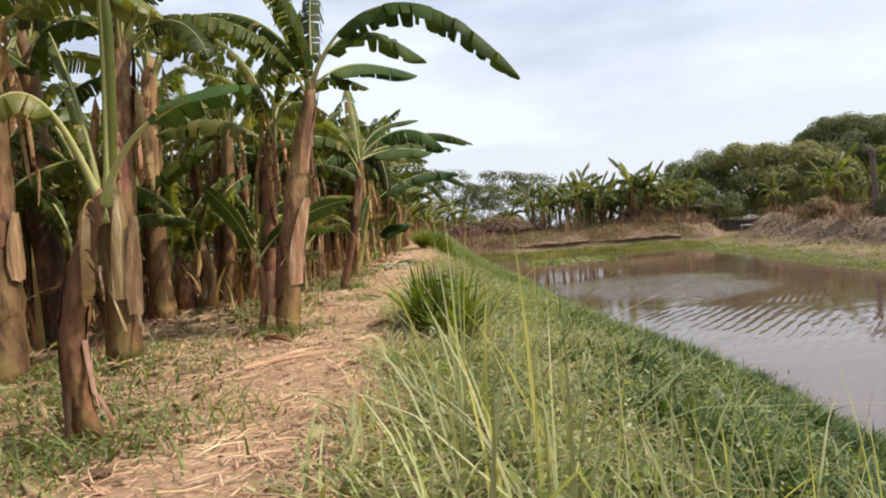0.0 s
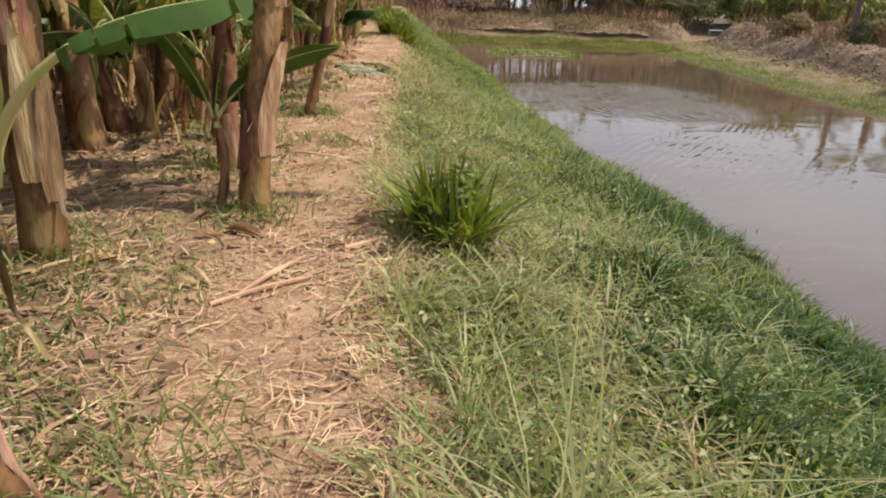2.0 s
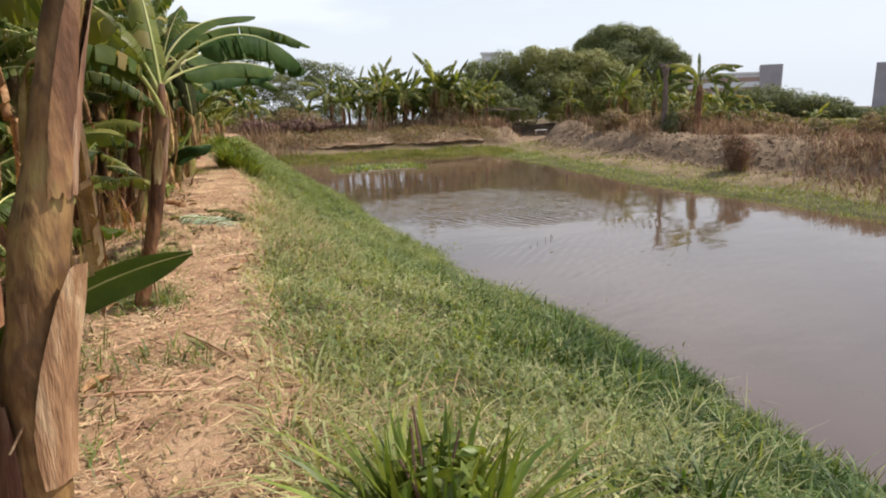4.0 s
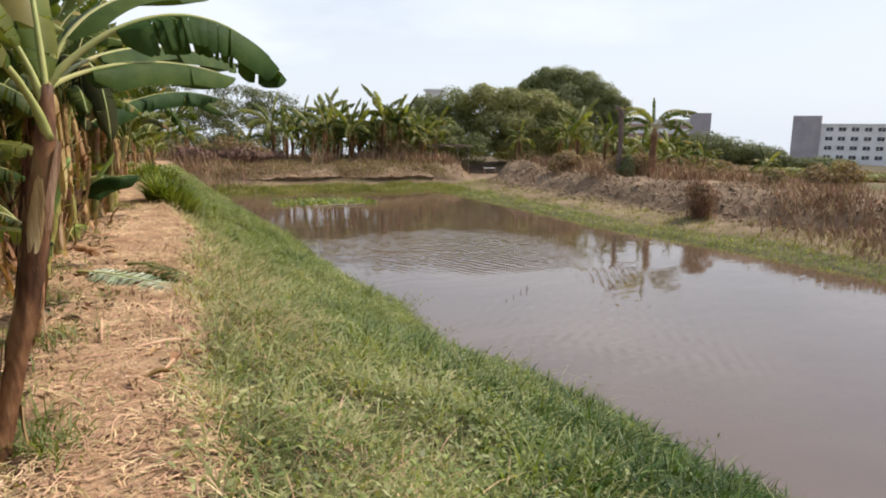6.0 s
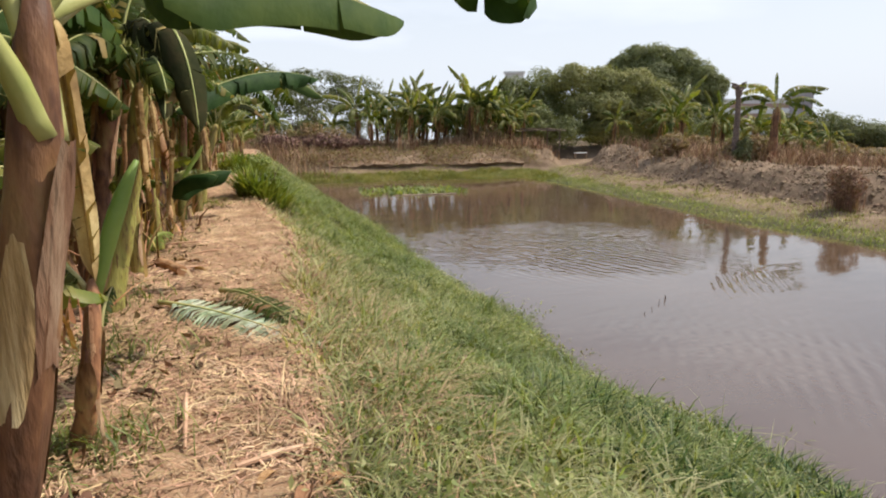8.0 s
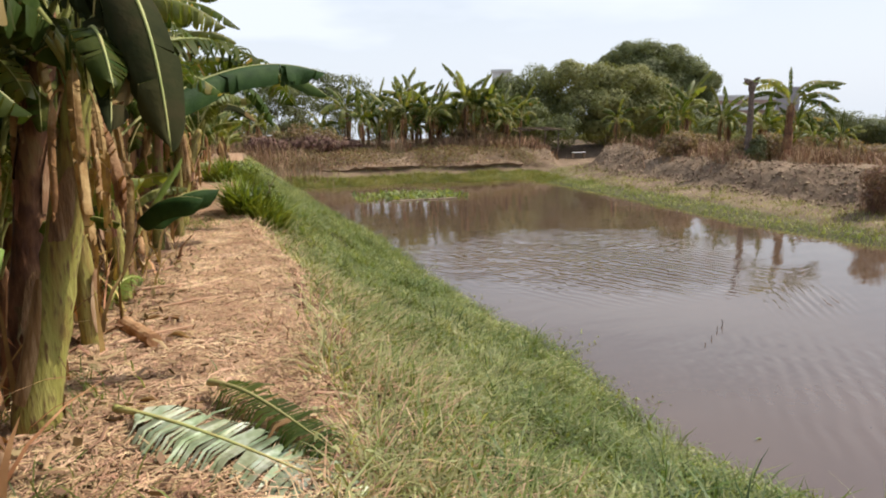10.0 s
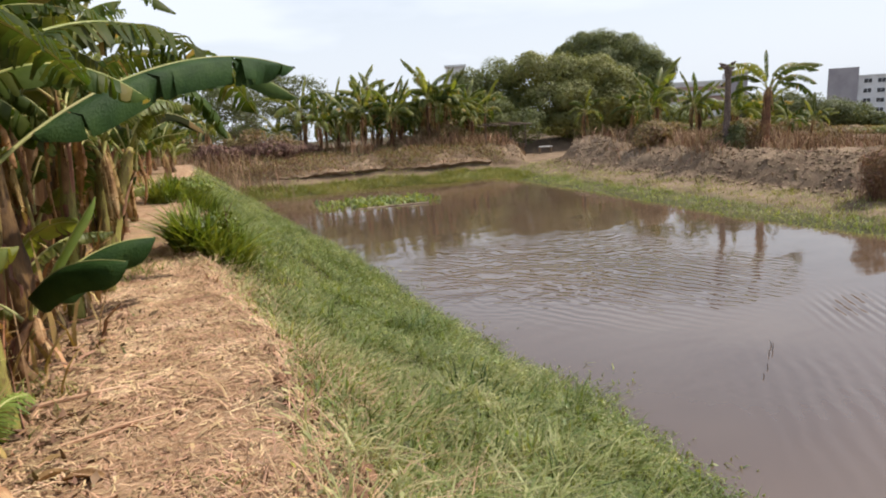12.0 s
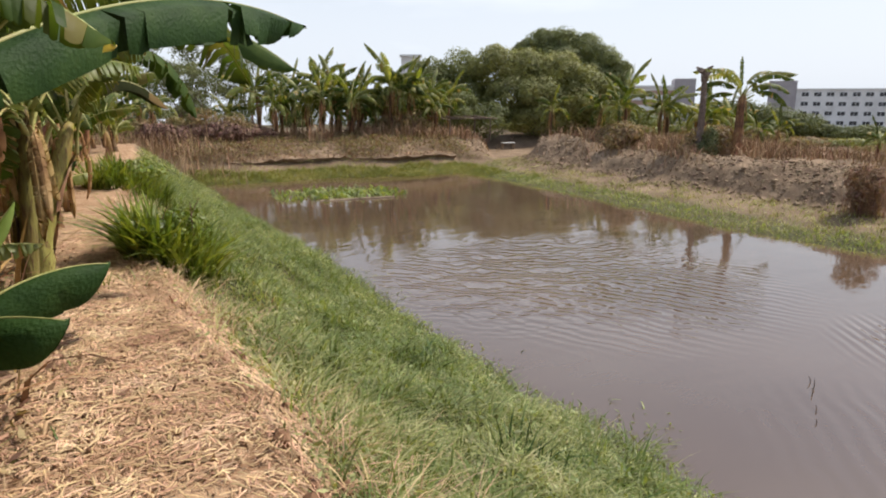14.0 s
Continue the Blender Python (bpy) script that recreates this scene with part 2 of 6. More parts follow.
M_clod_red = material("red_soil", [(0.1, 0.05, 0.028), (0.18, 0.092, 0.05), (0.25, 0.14, 0.08)], 5, 0.95, bump=0.7, bump_scale=20)
M_clod = material("soil_clod", [(0.15, 0.1, 0.062), (0.24, 0.165, 0.104), (0.34, 0.24, 0.155)], 3, 0.95, bump=0.6, bump_scale=14, random="island", random_amount=0.3)


def ground_material():
    m = bpy.data.materials.new("earth")
    m.use_nodes = True
    n, link = m.node_tree.nodes, m.node_tree.links.new
    bsdf = n["Principled BSDF"]
    geo = n.new("ShaderNodeNewGeometry")

    def noise_of(scale, detail=6, rough=0.6):
        t = n.new("ShaderNodeTexNoise")
        t.inputs["Scale"].default_value, t.inputs["Detail"].default_value, t.inputs["Roughness"].default_value = scale, detail, rough
        link(geo.outputs["Position"], t.inputs["Vector"])
        return t.outputs["Fac"]

    def ramp_of(fac, cols, lo=0.32, hi=0.68):
        r = n.new("ShaderNodeValToRGB")
        while len(r.color_ramp.elements) < len(cols):
            r.color_ramp.elements.new(0.5)
        for k, c in enumerate(cols):
            r.color_ramp.elements[k].position = lo + (hi - lo) * k / (len(cols) - 1)
            r.color_ramp.elements[k].color = (*c, 1)
        link(fac, r.inputs["Fac"])
        return r.outputs["Color"]

    def mixed(fac, a, b):
        x = n.new("ShaderNodeMix")
        x.data_type = "RGBA"
        link(fac, x.inputs["Factor"])
        link(a, x.inputs["A"])
        link(b, x.inputs["B"])
        return x.outputs["Result"]

    def stretched(fac, lo, hi):
        x = n.new("ShaderNodeMapRange")
        x.interpolation_type = "SMOOTHSTEP"
        x.inputs["From Min"].default_value, x.inputs["From Max"].default_value = lo, hi
        link(fac, x.inputs["Value"])
        return x.outputs["Result"]

    def cover(name):
        a = n.new("ShaderNodeAttribute")
        a.attribute_name = name
        return a.outputs["Fac"]

    path = ramp_of(noise_of(2.2), [(0.22, 0.122, 0.068), (0.36, 0.216, 0.125), (0.47, 0.305, 0.185)])
    path = mixed(stretched(noise_of(38, 3), 0.5, 0.66), path, ramp_of(noise_of(9), [(0.43, 0.28, 0.165), (0.57, 0.4, 0.255)]))
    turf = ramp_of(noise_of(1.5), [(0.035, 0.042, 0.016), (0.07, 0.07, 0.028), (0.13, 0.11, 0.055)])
    bank = ramp_of(noise_of(0.7), [(0.12, 0.08, 0.05), (0.2, 0.138, 0.088), (0.29, 0.206, 0.135)])
    bank = mixed(stretched(noise_of(5, 5), 0.5, 0.7), bank, ramp_of(noise_of(3), [(0.12, 0.075, 0.05), (0.25, 0.165, 0.108)]))
    field = mixed(cover("meadow"), ramp_of(noise_of(0.12), [(0.12, 0.09, 0.055), (0.19, 0.13, 0.085), (0.1, 0.1, 0.04)]), ramp_of(noise_of(0.05), [(0.07, 0.058, 0.032), (0.105, 0.08, 0.046), (0.06, 0.056, 0.026)]))
    colour = mixed(cover("bank"), field, bank)
    colour = mixed(cover("path"), colour, path)
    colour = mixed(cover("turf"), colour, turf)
    link(colour, bsdf.inputs["Base Color"])
    bsdf.inputs["Roughness"].default_value, bsdf.inputs["Specular IOR Level"].default_value = 0.95, 0.15
    b = n.new("ShaderNodeBump")
    b.inputs["Strength"].default_value, b.inputs["Distance"].default_value = 0.7, 0.04
    link(noise_of(16, 8, 0.7), b.inputs["Height"])
    link(b.outputs["Normal"], bsdf.inputs["Normal"])
    return m


def water_material():
    m = bpy.data.materials.new("muddy_water")
    m.use_nodes = True
    n, link = m.node_tree.nodes, m.node_tree.links.new
    bsdf = n["Principled BSDF"]
    geo = n.new("ShaderNodeNewGeometry")
    big = n.new("ShaderNodeTexNoise")
    big.inputs["Scale"].default_value, big.inputs["Detail"].default_value = 0.25, 3
    link(geo.outputs["Position"], big.inputs["Vector"])
    r = n.new("ShaderNodeValToRGB")
    r.color_ramp.elements[0].position, r.color_ramp.elements[0].color = 0.35, (0.09, 0.058, 0.037, 1)
    r.color_ramp.elements[1].position, r.color_ramp.elements[1].color = 0.7, (0.122, 0.08, 0.052, 1)
    link(big.outputs["Fac"], r.inputs["Fac"])
    link(r.outputs["Color"], bsdf.inputs["Base Color"])
    bsdf.inputs["Roughness"].default_value, bsdf.inputs["IOR"].default_value = 0.055, 1.75
    def math_of(op, a, b=None):
        x = n.new("ShaderNodeMath")
        x.operation = op
        for k, v in enumerate((a, b)):
            if v is None:
                continue
            if isinstance(v, (int, float)):
                x.inputs[k].default_value = v
            else:
                link(v, x.inputs[k])
        return x.outputs[0]

    def placed(loc, rot, scale):
        mp = n.new("ShaderNodeMapping")
        mp.vector_type = "TEXTURE"
        mp.inputs["Location"].default_value, mp.inputs["Rotation"].default_value, mp.inputs["Scale"].default_value = loc, (0, 0, rot), scale
        link(geo.outputs["Position"], mp.inputs["Vector"])
        return mp.outputs["Vector"]

    def spot(loc, rot, size):
        """A soft oval patch of the pond, 1 at its middle."""
        ln = n.new("ShaderNodeVectorMath")
        ln.operation = "LENGTH"
        link(placed(loc, rot, size), ln.inputs[0])
        r0 = n.new("ShaderNodeMapRange")
        r0.interpolation_type = "SMOOTHSTEP"
        r0.inputs["From Min"].default_value, r0.inputs["From Max"].default_value = 1.0, 0.15
        link(ln.outputs["Value"], r0.inputs["Value"])
        return r0.outputs["Result"]

    def waves(kind, loc, rot, scale, distortion):
        w = n.new("ShaderNodeTexWave")
        w.wave_type = kind
        w.inputs["Scale"].default_value, w.inputs["Distortion"].default_value = scale, distortion
        w.inputs["Detail"].default_value, w.inputs["Detail Scale"].default_value = 3.0, 1.1
        if kind == "RINGS":
            w.rings_direction = "Z"
        link(placed(loc, rot, (1, 1, 1)), w.inputs["Vector"])
        return w.outputs["Fac"]

    fine = n.new("ShaderNodeTexNoise")
    fine.inputs["Scale"].default_value, fine.inputs["Detail"].default_value = 2.4, 3
    link(placed((0, 0, 0), 0.5, (1.7, 0.6, 1)), fine.inputs["Vector"])
    swell = n.new("ShaderNodeTexNoise")
    swell.inputs["Scale"].default_value, swell.inputs["Detail"].default_value = 0.9, 2
    link(placed((0, 0, 0), 0.2, (1.8, 0.8, 1)), swell.inputs["Vector"])
    h = math_of("ADD", math_of("MULTIPLY", fine.outputs["Fac"], 0.2), math_of("MULTIPLY", swell.outputs["Fac"], 0.44))
    for kind, loc, rot, scale, dist, where, turn, size, amount in (
            ("RINGS", (9.5, 29.5, WATER), 0, 1.25, 13.0, (5.6, 21.5, WATER), 0.35, (5.0, 3.6, 4), 0.55),
            ("BANDS", (0, 0, 0), 0.5, 1.3, 6.0, (6.5, 19.5, WATER), 0.2, (4.0, 3.0, 4), 0.5),
            ("BANDS", (0, 0, 0), -0.5, 1.8, 1.5, (8.2, 16.4, WATER), 0.6, (1.5, 0.9, 4), 0.5),
            ("BANDS", (0, 0, 0), -0.62, 1.3, 3.5, (6.0, 13.0, WATER), 0.3, (2.8, 3.6, 4), 0.38)):
        h = math_of("ADD", h, math_of("MULTIPLY", math_of("MULTIPLY", waves(kind, loc, rot, scale, dist), spot(where, turn, size)), amount))
    b = n.new("ShaderNodeBump")
    b.inputs["Strength"].default_value, b.inputs["Distance"].default_value = 1.0, 0.02
    link(h, b.inputs["Height"])
    link(b.outputs["Normal"], bsdf.inputs["Normal"])
    return m


WATER = -1.9
M_ground, M_water = ground_material(), water_material()


# ---------------------------------------------------------------- mesh helpers
rng = np.random.default_rng(7)


def mesh_of(name, verts, faces, mats=(), smooth=False, slots=None):
    """A mesh from arrays; faces is an array of equal-sized rows or a list of rows."""
    me = bpy.data.meshes.new(name)
    if isinstance(faces, np.ndarray):
        k = faces.shape[1]
        me.vertices.add(len(verts))
        me.vertices.foreach_set("co", np.asarray(verts, np.float32).ravel())
        me.loops.add(faces.size)
        me.loops.foreach_set("vertex_index", faces.astype(np.int32).ravel())
        me.polygons.add(len(faces))
        me.polygons.foreach_set("loop_start", np.arange(0, faces.size, k, dtype=np.int32))
        me.update(calc_edges=True)
    else:
        me.from_pydata([tuple(map(float, v)) for v in verts], [], [tuple(map(int, f)) for f in faces])
    for m in mats:
        me.materials.append(m)
    if slots is not None:
        me.polygons.foreach_set("material_index", np.asarray(slots, np.int32))
    if smooth:
        me.polygons.foreach_set("use_smooth", np.ones(len(me.polygons), bool))
    return me


def thing(name, label, category, group="", at=(0, 0, 0), kind=""):
    e = new(name)
    e.empty_display_size = 0.1
    e.matrix_basis = pose(*at)
    return tagged(e, label, category, group, kind)


def part(name, me, parent, label=""):
    ob = new(name, me)
    ob.parent = parent
    return tagged(ob, label)


def solo(name, me, label, category, group="", kind="", at=(0, 0, 0)):
    ob = new(name, me)
    ob.matrix_basis = pose(*at)
    return tagged(ob, label, category, group, kind)


def unit(v):
    v = np.asarray(v, float)
    return v / (np.linalg.norm(v) + 1e-9)


def bezier(P, u):
    u = np.asarray(u)[:, None]
    P = np.asarray(P, float)
    return (1 - u) ** 3 * P[0] + 3 * (1 - u) ** 2 * u * P[1] + 3 * (1 - u) * u * u * P[2] + u ** 3 * P[3]


def tube(points, radii, sides=8, cap=True, wob=None):
    """Vertices and quad/cap faces of a tube along points."""
    pts = np.asarray(points, float)
    n = len(pts)
    tan = np.gradient(pts, axis=0)
    verts, faces = [], []
    ref = np.array([1.0, 0, 0]) if abs(unit(tan[0])[0]) < 0.9 else np.array([0, 1.0, 0])
    a = np.linspace(0, 2 * np.pi, sides, endpoint=False)
    for i in range(n):
        t = unit(tan[i])
        s = unit(np.cross(t, ref))
        b = np.cross(s, t)
        r = radii[i] * (wob[i] if wob is not None else np.ones(sides))
        verts.append(pts[i] + (np.cos(a) * r)[:, None] * s + (np.sin(a) * r)[:, None] * b)
    verts = np.concatenate(verts)
    for i in range(n - 1):
        for j in range(sides):
            k = (j + 1) % sides
            faces.append((i * sides + j, i * sides + k, (i + 1) * sides + k, (i + 1) * sides + j))
    if cap:
        faces.append(tuple(range(sides))[::-1])
        faces.append(tuple((n - 1) * sides + j for j in range(sides)))
    return verts, faces


def joined(bits):
    verts, faces, off = [], [], 0
    for v, f in bits:
        verts.append(np.asarray(v, float))
        faces += [tuple(i + off for i in q) for q in f]
        off += len(v)
    return np.concatenate(verts), faces


def box(cx, cy, cz, sx, sy, sz):
    v = np.array([(x, y, z) for z in (-1, 1) for y in (-1, 1) for x in (-1, 1)], float) * (sx / 2, sy / 2, sz / 2) + (cx, cy, cz)
    return v, [(0, 2, 3, 1), (4, 5, 7, 6), (0, 1, 5, 4), (2, 6, 7, 3), (0, 4, 6, 2), (1, 3, 7, 5)]


def lattice(x, y, seed):
    h = np.sin(x * 127.1 + y * 311.7 + seed * 74.7) * 43758.5453
    return h - np.floor(h)


def vnoise(x, y, seed=0, octaves=4):
    """Smooth value noise, about -1 to 1."""
    x, y = np.asarray(x, float), np.asarray(y, float)
    out, amp, tot = 0, 1.0, 0
    for o in range(octaves):
        xi, yi = np.floor(x), np.floor(y)
        fx, fy = x - xi, y - yi
        fx, fy = fx * fx * (3 - 2 * fx), fy * fy * (3 - 2 * fy)
        a, b = lattice(xi, yi, seed + o), lattice(xi + 1, yi, seed + o)
        c, d = lattice(xi, yi + 1, seed + o), lattice(xi + 1, yi + 1, seed + o)
        out = out + amp * ((a * (1 - fx) + b * fx) * (1 - fy) + (c * (1 - fx) + d * fx) * fy - 0.5)
        tot += amp
        x, y, amp = x * 2.03 + 5.1, y * 2.03 + 1.7, amp * 0.5
    return out * 2 / tot


def step(a, b, x):
    t = np.clip((np.asarray(x, float) - a) / (b - a), 0, 1)
    return t * t * (3 - 2 * t)


# ---------------------------------------------------------------- lie of the land
WATER = -1.9


def path_edge(y):
    return np.interp(y, (-10, 0, 2, 3.5, 5, 7, 12, 14, 15.8, 18.3, 24, 30, 36), (-0.05, -0.05, -0.1, -0.28, -0.42, -0.56, -0.62, -0.75, -1.0, -1.4, -1.8, -1.9, -1.8)) + 0.13 * vnoise(np.asarray(y) * 0.8, 3.3, 83, 3)


def near_shore(y):
    return np.interp(y, (-12, 5, 8, 9.5, 10.8, 11.6, 12.5, 13.3, 14.5, 16, 18, 20, 22, 25, 28, 30, 33, 38),
                     (4.6, 4.5, 4.2, 4.05, 3.7, 3.25, 2.85, 2.85, 2.95, 2.75, 2.4, 2.15, 1.95, 1.75, 1.3, 0.95, 0.75, 0.5)) + 0.2 * vnoise(np.asarray(y) * 0.9, 0.7, 85, 3) + 0.12 * vnoise(np.asarray(y) * 3.1, 2.7, 86, 2)


def far_distance(x, y):
    """Metres inland from the far shore; negative over the pond."""
    right = x - np.interp(y, (-12, 5, 15, 19.5, 21, 23, 26, 29, 32, 36, 40), (15.4, 14.8, 14.0, 13.2, 12.7, 12.3, 12.2, 12.2, 11.9, 11.6, 11.8)) + 0.25 * vnoise(y * 0.6, 4.1, 88, 2)
    back = y - 37.9 + 0.3 * np.sin(x * 0.9)
    k = 1.2
    m = np.maximum(right, back)
    return m + k * np.log(np.exp((right - m) / k) + np.exp((back - m) / k)) - k * np.log(2) * np.exp(-np.abs(right - back) / 3)


def sunk_track(x, y):
    """1 over the floor of the low track that leads back between bank and mound."""
    along, aside = (x - 15.2) * 0.47 + (y - 40.0) * 0.883, (x - 15.2) * 0.883 - (y - 40.0) * 0.47
    half = 1.15 + 0.17 * np.clip(along, 0, 12)
    return step(-0.6, 0.9, along) * (1 - step(9.0, 13.0, along)) * (1 - step(0.55, 1.15, np.abs(aside) / half))


def land(x, y):
    x, y = np.asarray(x, float), np.asarray(y, float)
    xe, xw = path_edge(y), near_shore(y)
    s = (x - xe) / (xw - xe)
    wob = vnoise(x * 0.7, y * 0.7, 3)
    near = np.where(s < 0, 0.0, np.where(s < 1, -1.95 * np.clip(s, 0, 1) ** np.interp(y, (4, 8, 14), (1.25, 1.05, 0.85)), -1.95 - 0.5 * (x - xw)))
    near = near + 0.03 * vnoise(x * 1.3, y * 1.3, 9) * (s < 0.05) + (0.12 * wob + 0.15 * vnoise(x * 2.3, y * 2.3, 87, 2)) * step(0.02, 0.25, s) * (1 - step(0.85, 1.0, s))
    near = near - 0.1 * step(0.5, 3, -2.3 - x)
    near = np.maximum(near, -3.0)
    near = near * (1 - step(34, 43, y)) - 3.0 * step(34, 43, y) - 0.04 * np.clip(np.hypot(x, y) - 115, 0, 1200)
    d = far_distance(x, y)
    side = step(13.0, 15.5, x)   # 0 along the back bank, 1 along the mound beside the field
    heap = 0.14 * vnoise(x * 0.35, y * 0.35, 21)
    back = np.interp(d, (-4, 0, 0.5, 1.6, 2.5, 2.75, 3.4, 5.0, 7.0, 12, 45, 160, 900), (-3.0, -1.95, -1.84, -1.74, -1.58, -1.42, -1.1, -0.75, -0.62, -0.65, -1.6, -7.0, -34.0))
    mound = np.interp(d, (-4, 0, 0.5, 2.2, 3.4, 3.8, 4.5, 5.4, 6.4, 12, 45, 160, 900), (-3.0, -1.95, -1.84, -1.7, -1.52, -1.45, -0.95, -0.66, -0.78, -0.95, -1.6, -7.0, -34.0))
    far = back * (1 - side) + mound * side + heap * step(2.6, 4.5, d)
    far = far + 0.3 * np.exp(-((x - 17.4) ** 2 / 5 + (y - 39.3) ** 2 / 4))
    lumps = 0.18 * vnoise(x * 1.1, y * 1.1, 5) + 0.14 * np.abs(vnoise(x * 2.9, y * 2.9, 15, 3))
    far = far + lumps * step(3.0, 4.0, d) * (1 - step(9, 16, d)) + 0.05 * vnoise(x * 3.0, y * 3.0, 16, 2) * step(0.4, 1.4, d) * (1 - step(3, 4, d))
    track = sunk_track(x, y)
    far = far * (1 - track) - 1.66 * track
    near = np.where(y > 34.0, np.minimum(near, -0.2 - 0.3 * (y - 34.0)), near)
    return np.maximum(near, far)


def axis(lo, fine_lo, fine_hi, hi, fine, grow=1.22):
    mid = list(np.arange(fine_lo, fine_hi, fine))
    up, s, v = [], fine, fine_hi
    while v < hi:
        up.append(v)
        s *= grow
        v += s
    dn, s, v = [], fine, fine_lo - fine
    while v > lo:
        dn.append(v)
        s *= grow
        v -= s
    return np.array([lo] + dn[::-1] + mid + up + [hi])


def build_ground():
    xs, ys = axis(-900, -4, 18, 900, 0.13), axis(-900, -3, 46, 900, 0.14)
    X, Y = np.meshgrid(xs, ys)
    Z = land(X, Y)
    v = np.stack([X, Y, Z], -1).reshape(-1, 3)
    w, h = len(xs), len(ys)
    i = (np.arange(h - 1)[:, None] * w + np.arange(w - 1)).ravel()
    f = np.stack([i, i + 1, i + w + 1, i + w], -1)
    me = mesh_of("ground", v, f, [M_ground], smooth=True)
    xe, xw = path_edge(Y), near_shore(Y)
    d = far_distance(X, Y)
    edge = 0.25 * vnoise(X * 1.5, Y * 1.5, 31) + 0.2 * vnoise(X * 4.0, Y * 4.0, 33, 2)
    path = (1 - step(-0.05, 0.35, X - xe + edge)) * (1 - step(34, 40, Y)) * step(-16, -9, X) * (1 - 0.55 * step(0.7, 1.6, xe - X + 2 * edge))
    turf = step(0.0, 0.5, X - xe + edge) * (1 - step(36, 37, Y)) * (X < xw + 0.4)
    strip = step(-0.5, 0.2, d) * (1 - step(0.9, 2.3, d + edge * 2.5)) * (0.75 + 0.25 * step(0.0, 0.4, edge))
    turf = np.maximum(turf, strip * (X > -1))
    bank = step(1.0, 2.5, d) * (1 - step(9, 18, d + 2 * edge))
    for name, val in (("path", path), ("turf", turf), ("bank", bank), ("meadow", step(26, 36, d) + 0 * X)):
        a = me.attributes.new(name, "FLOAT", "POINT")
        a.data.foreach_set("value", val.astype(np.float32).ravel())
    solo("ground", me, "reddish earth bund and fields with trampled straw and dry grass", "ground", kind="structure")


def build_water():
    xs, ys = np.arange(-1.5, 17.01, 0.5), np.arange(-14, 40.01, 0.5)
    X, Y = np.meshgrid(xs, ys)
    v = np.stack([X, Y, np.full_like(X, WATER)], -1).reshape(-1, 3)
    w, h = len(xs), len(ys)
    i = (np.arange(h - 1)[:, None] * w + np.arange(w - 1)).ravel()
    me = mesh_of("water", v, np.stack([i, i + 1, i + w + 1, i + w], -1), [M_water], smooth=True)
    solo("water", me, "still muddy brown pond water reflecting the pale sky", "pond", kind="structure")


build_ground()
build_water()


# ---------------------------------------------------------------- banana plants
UP = np.array([0.0, 0, 1.0])


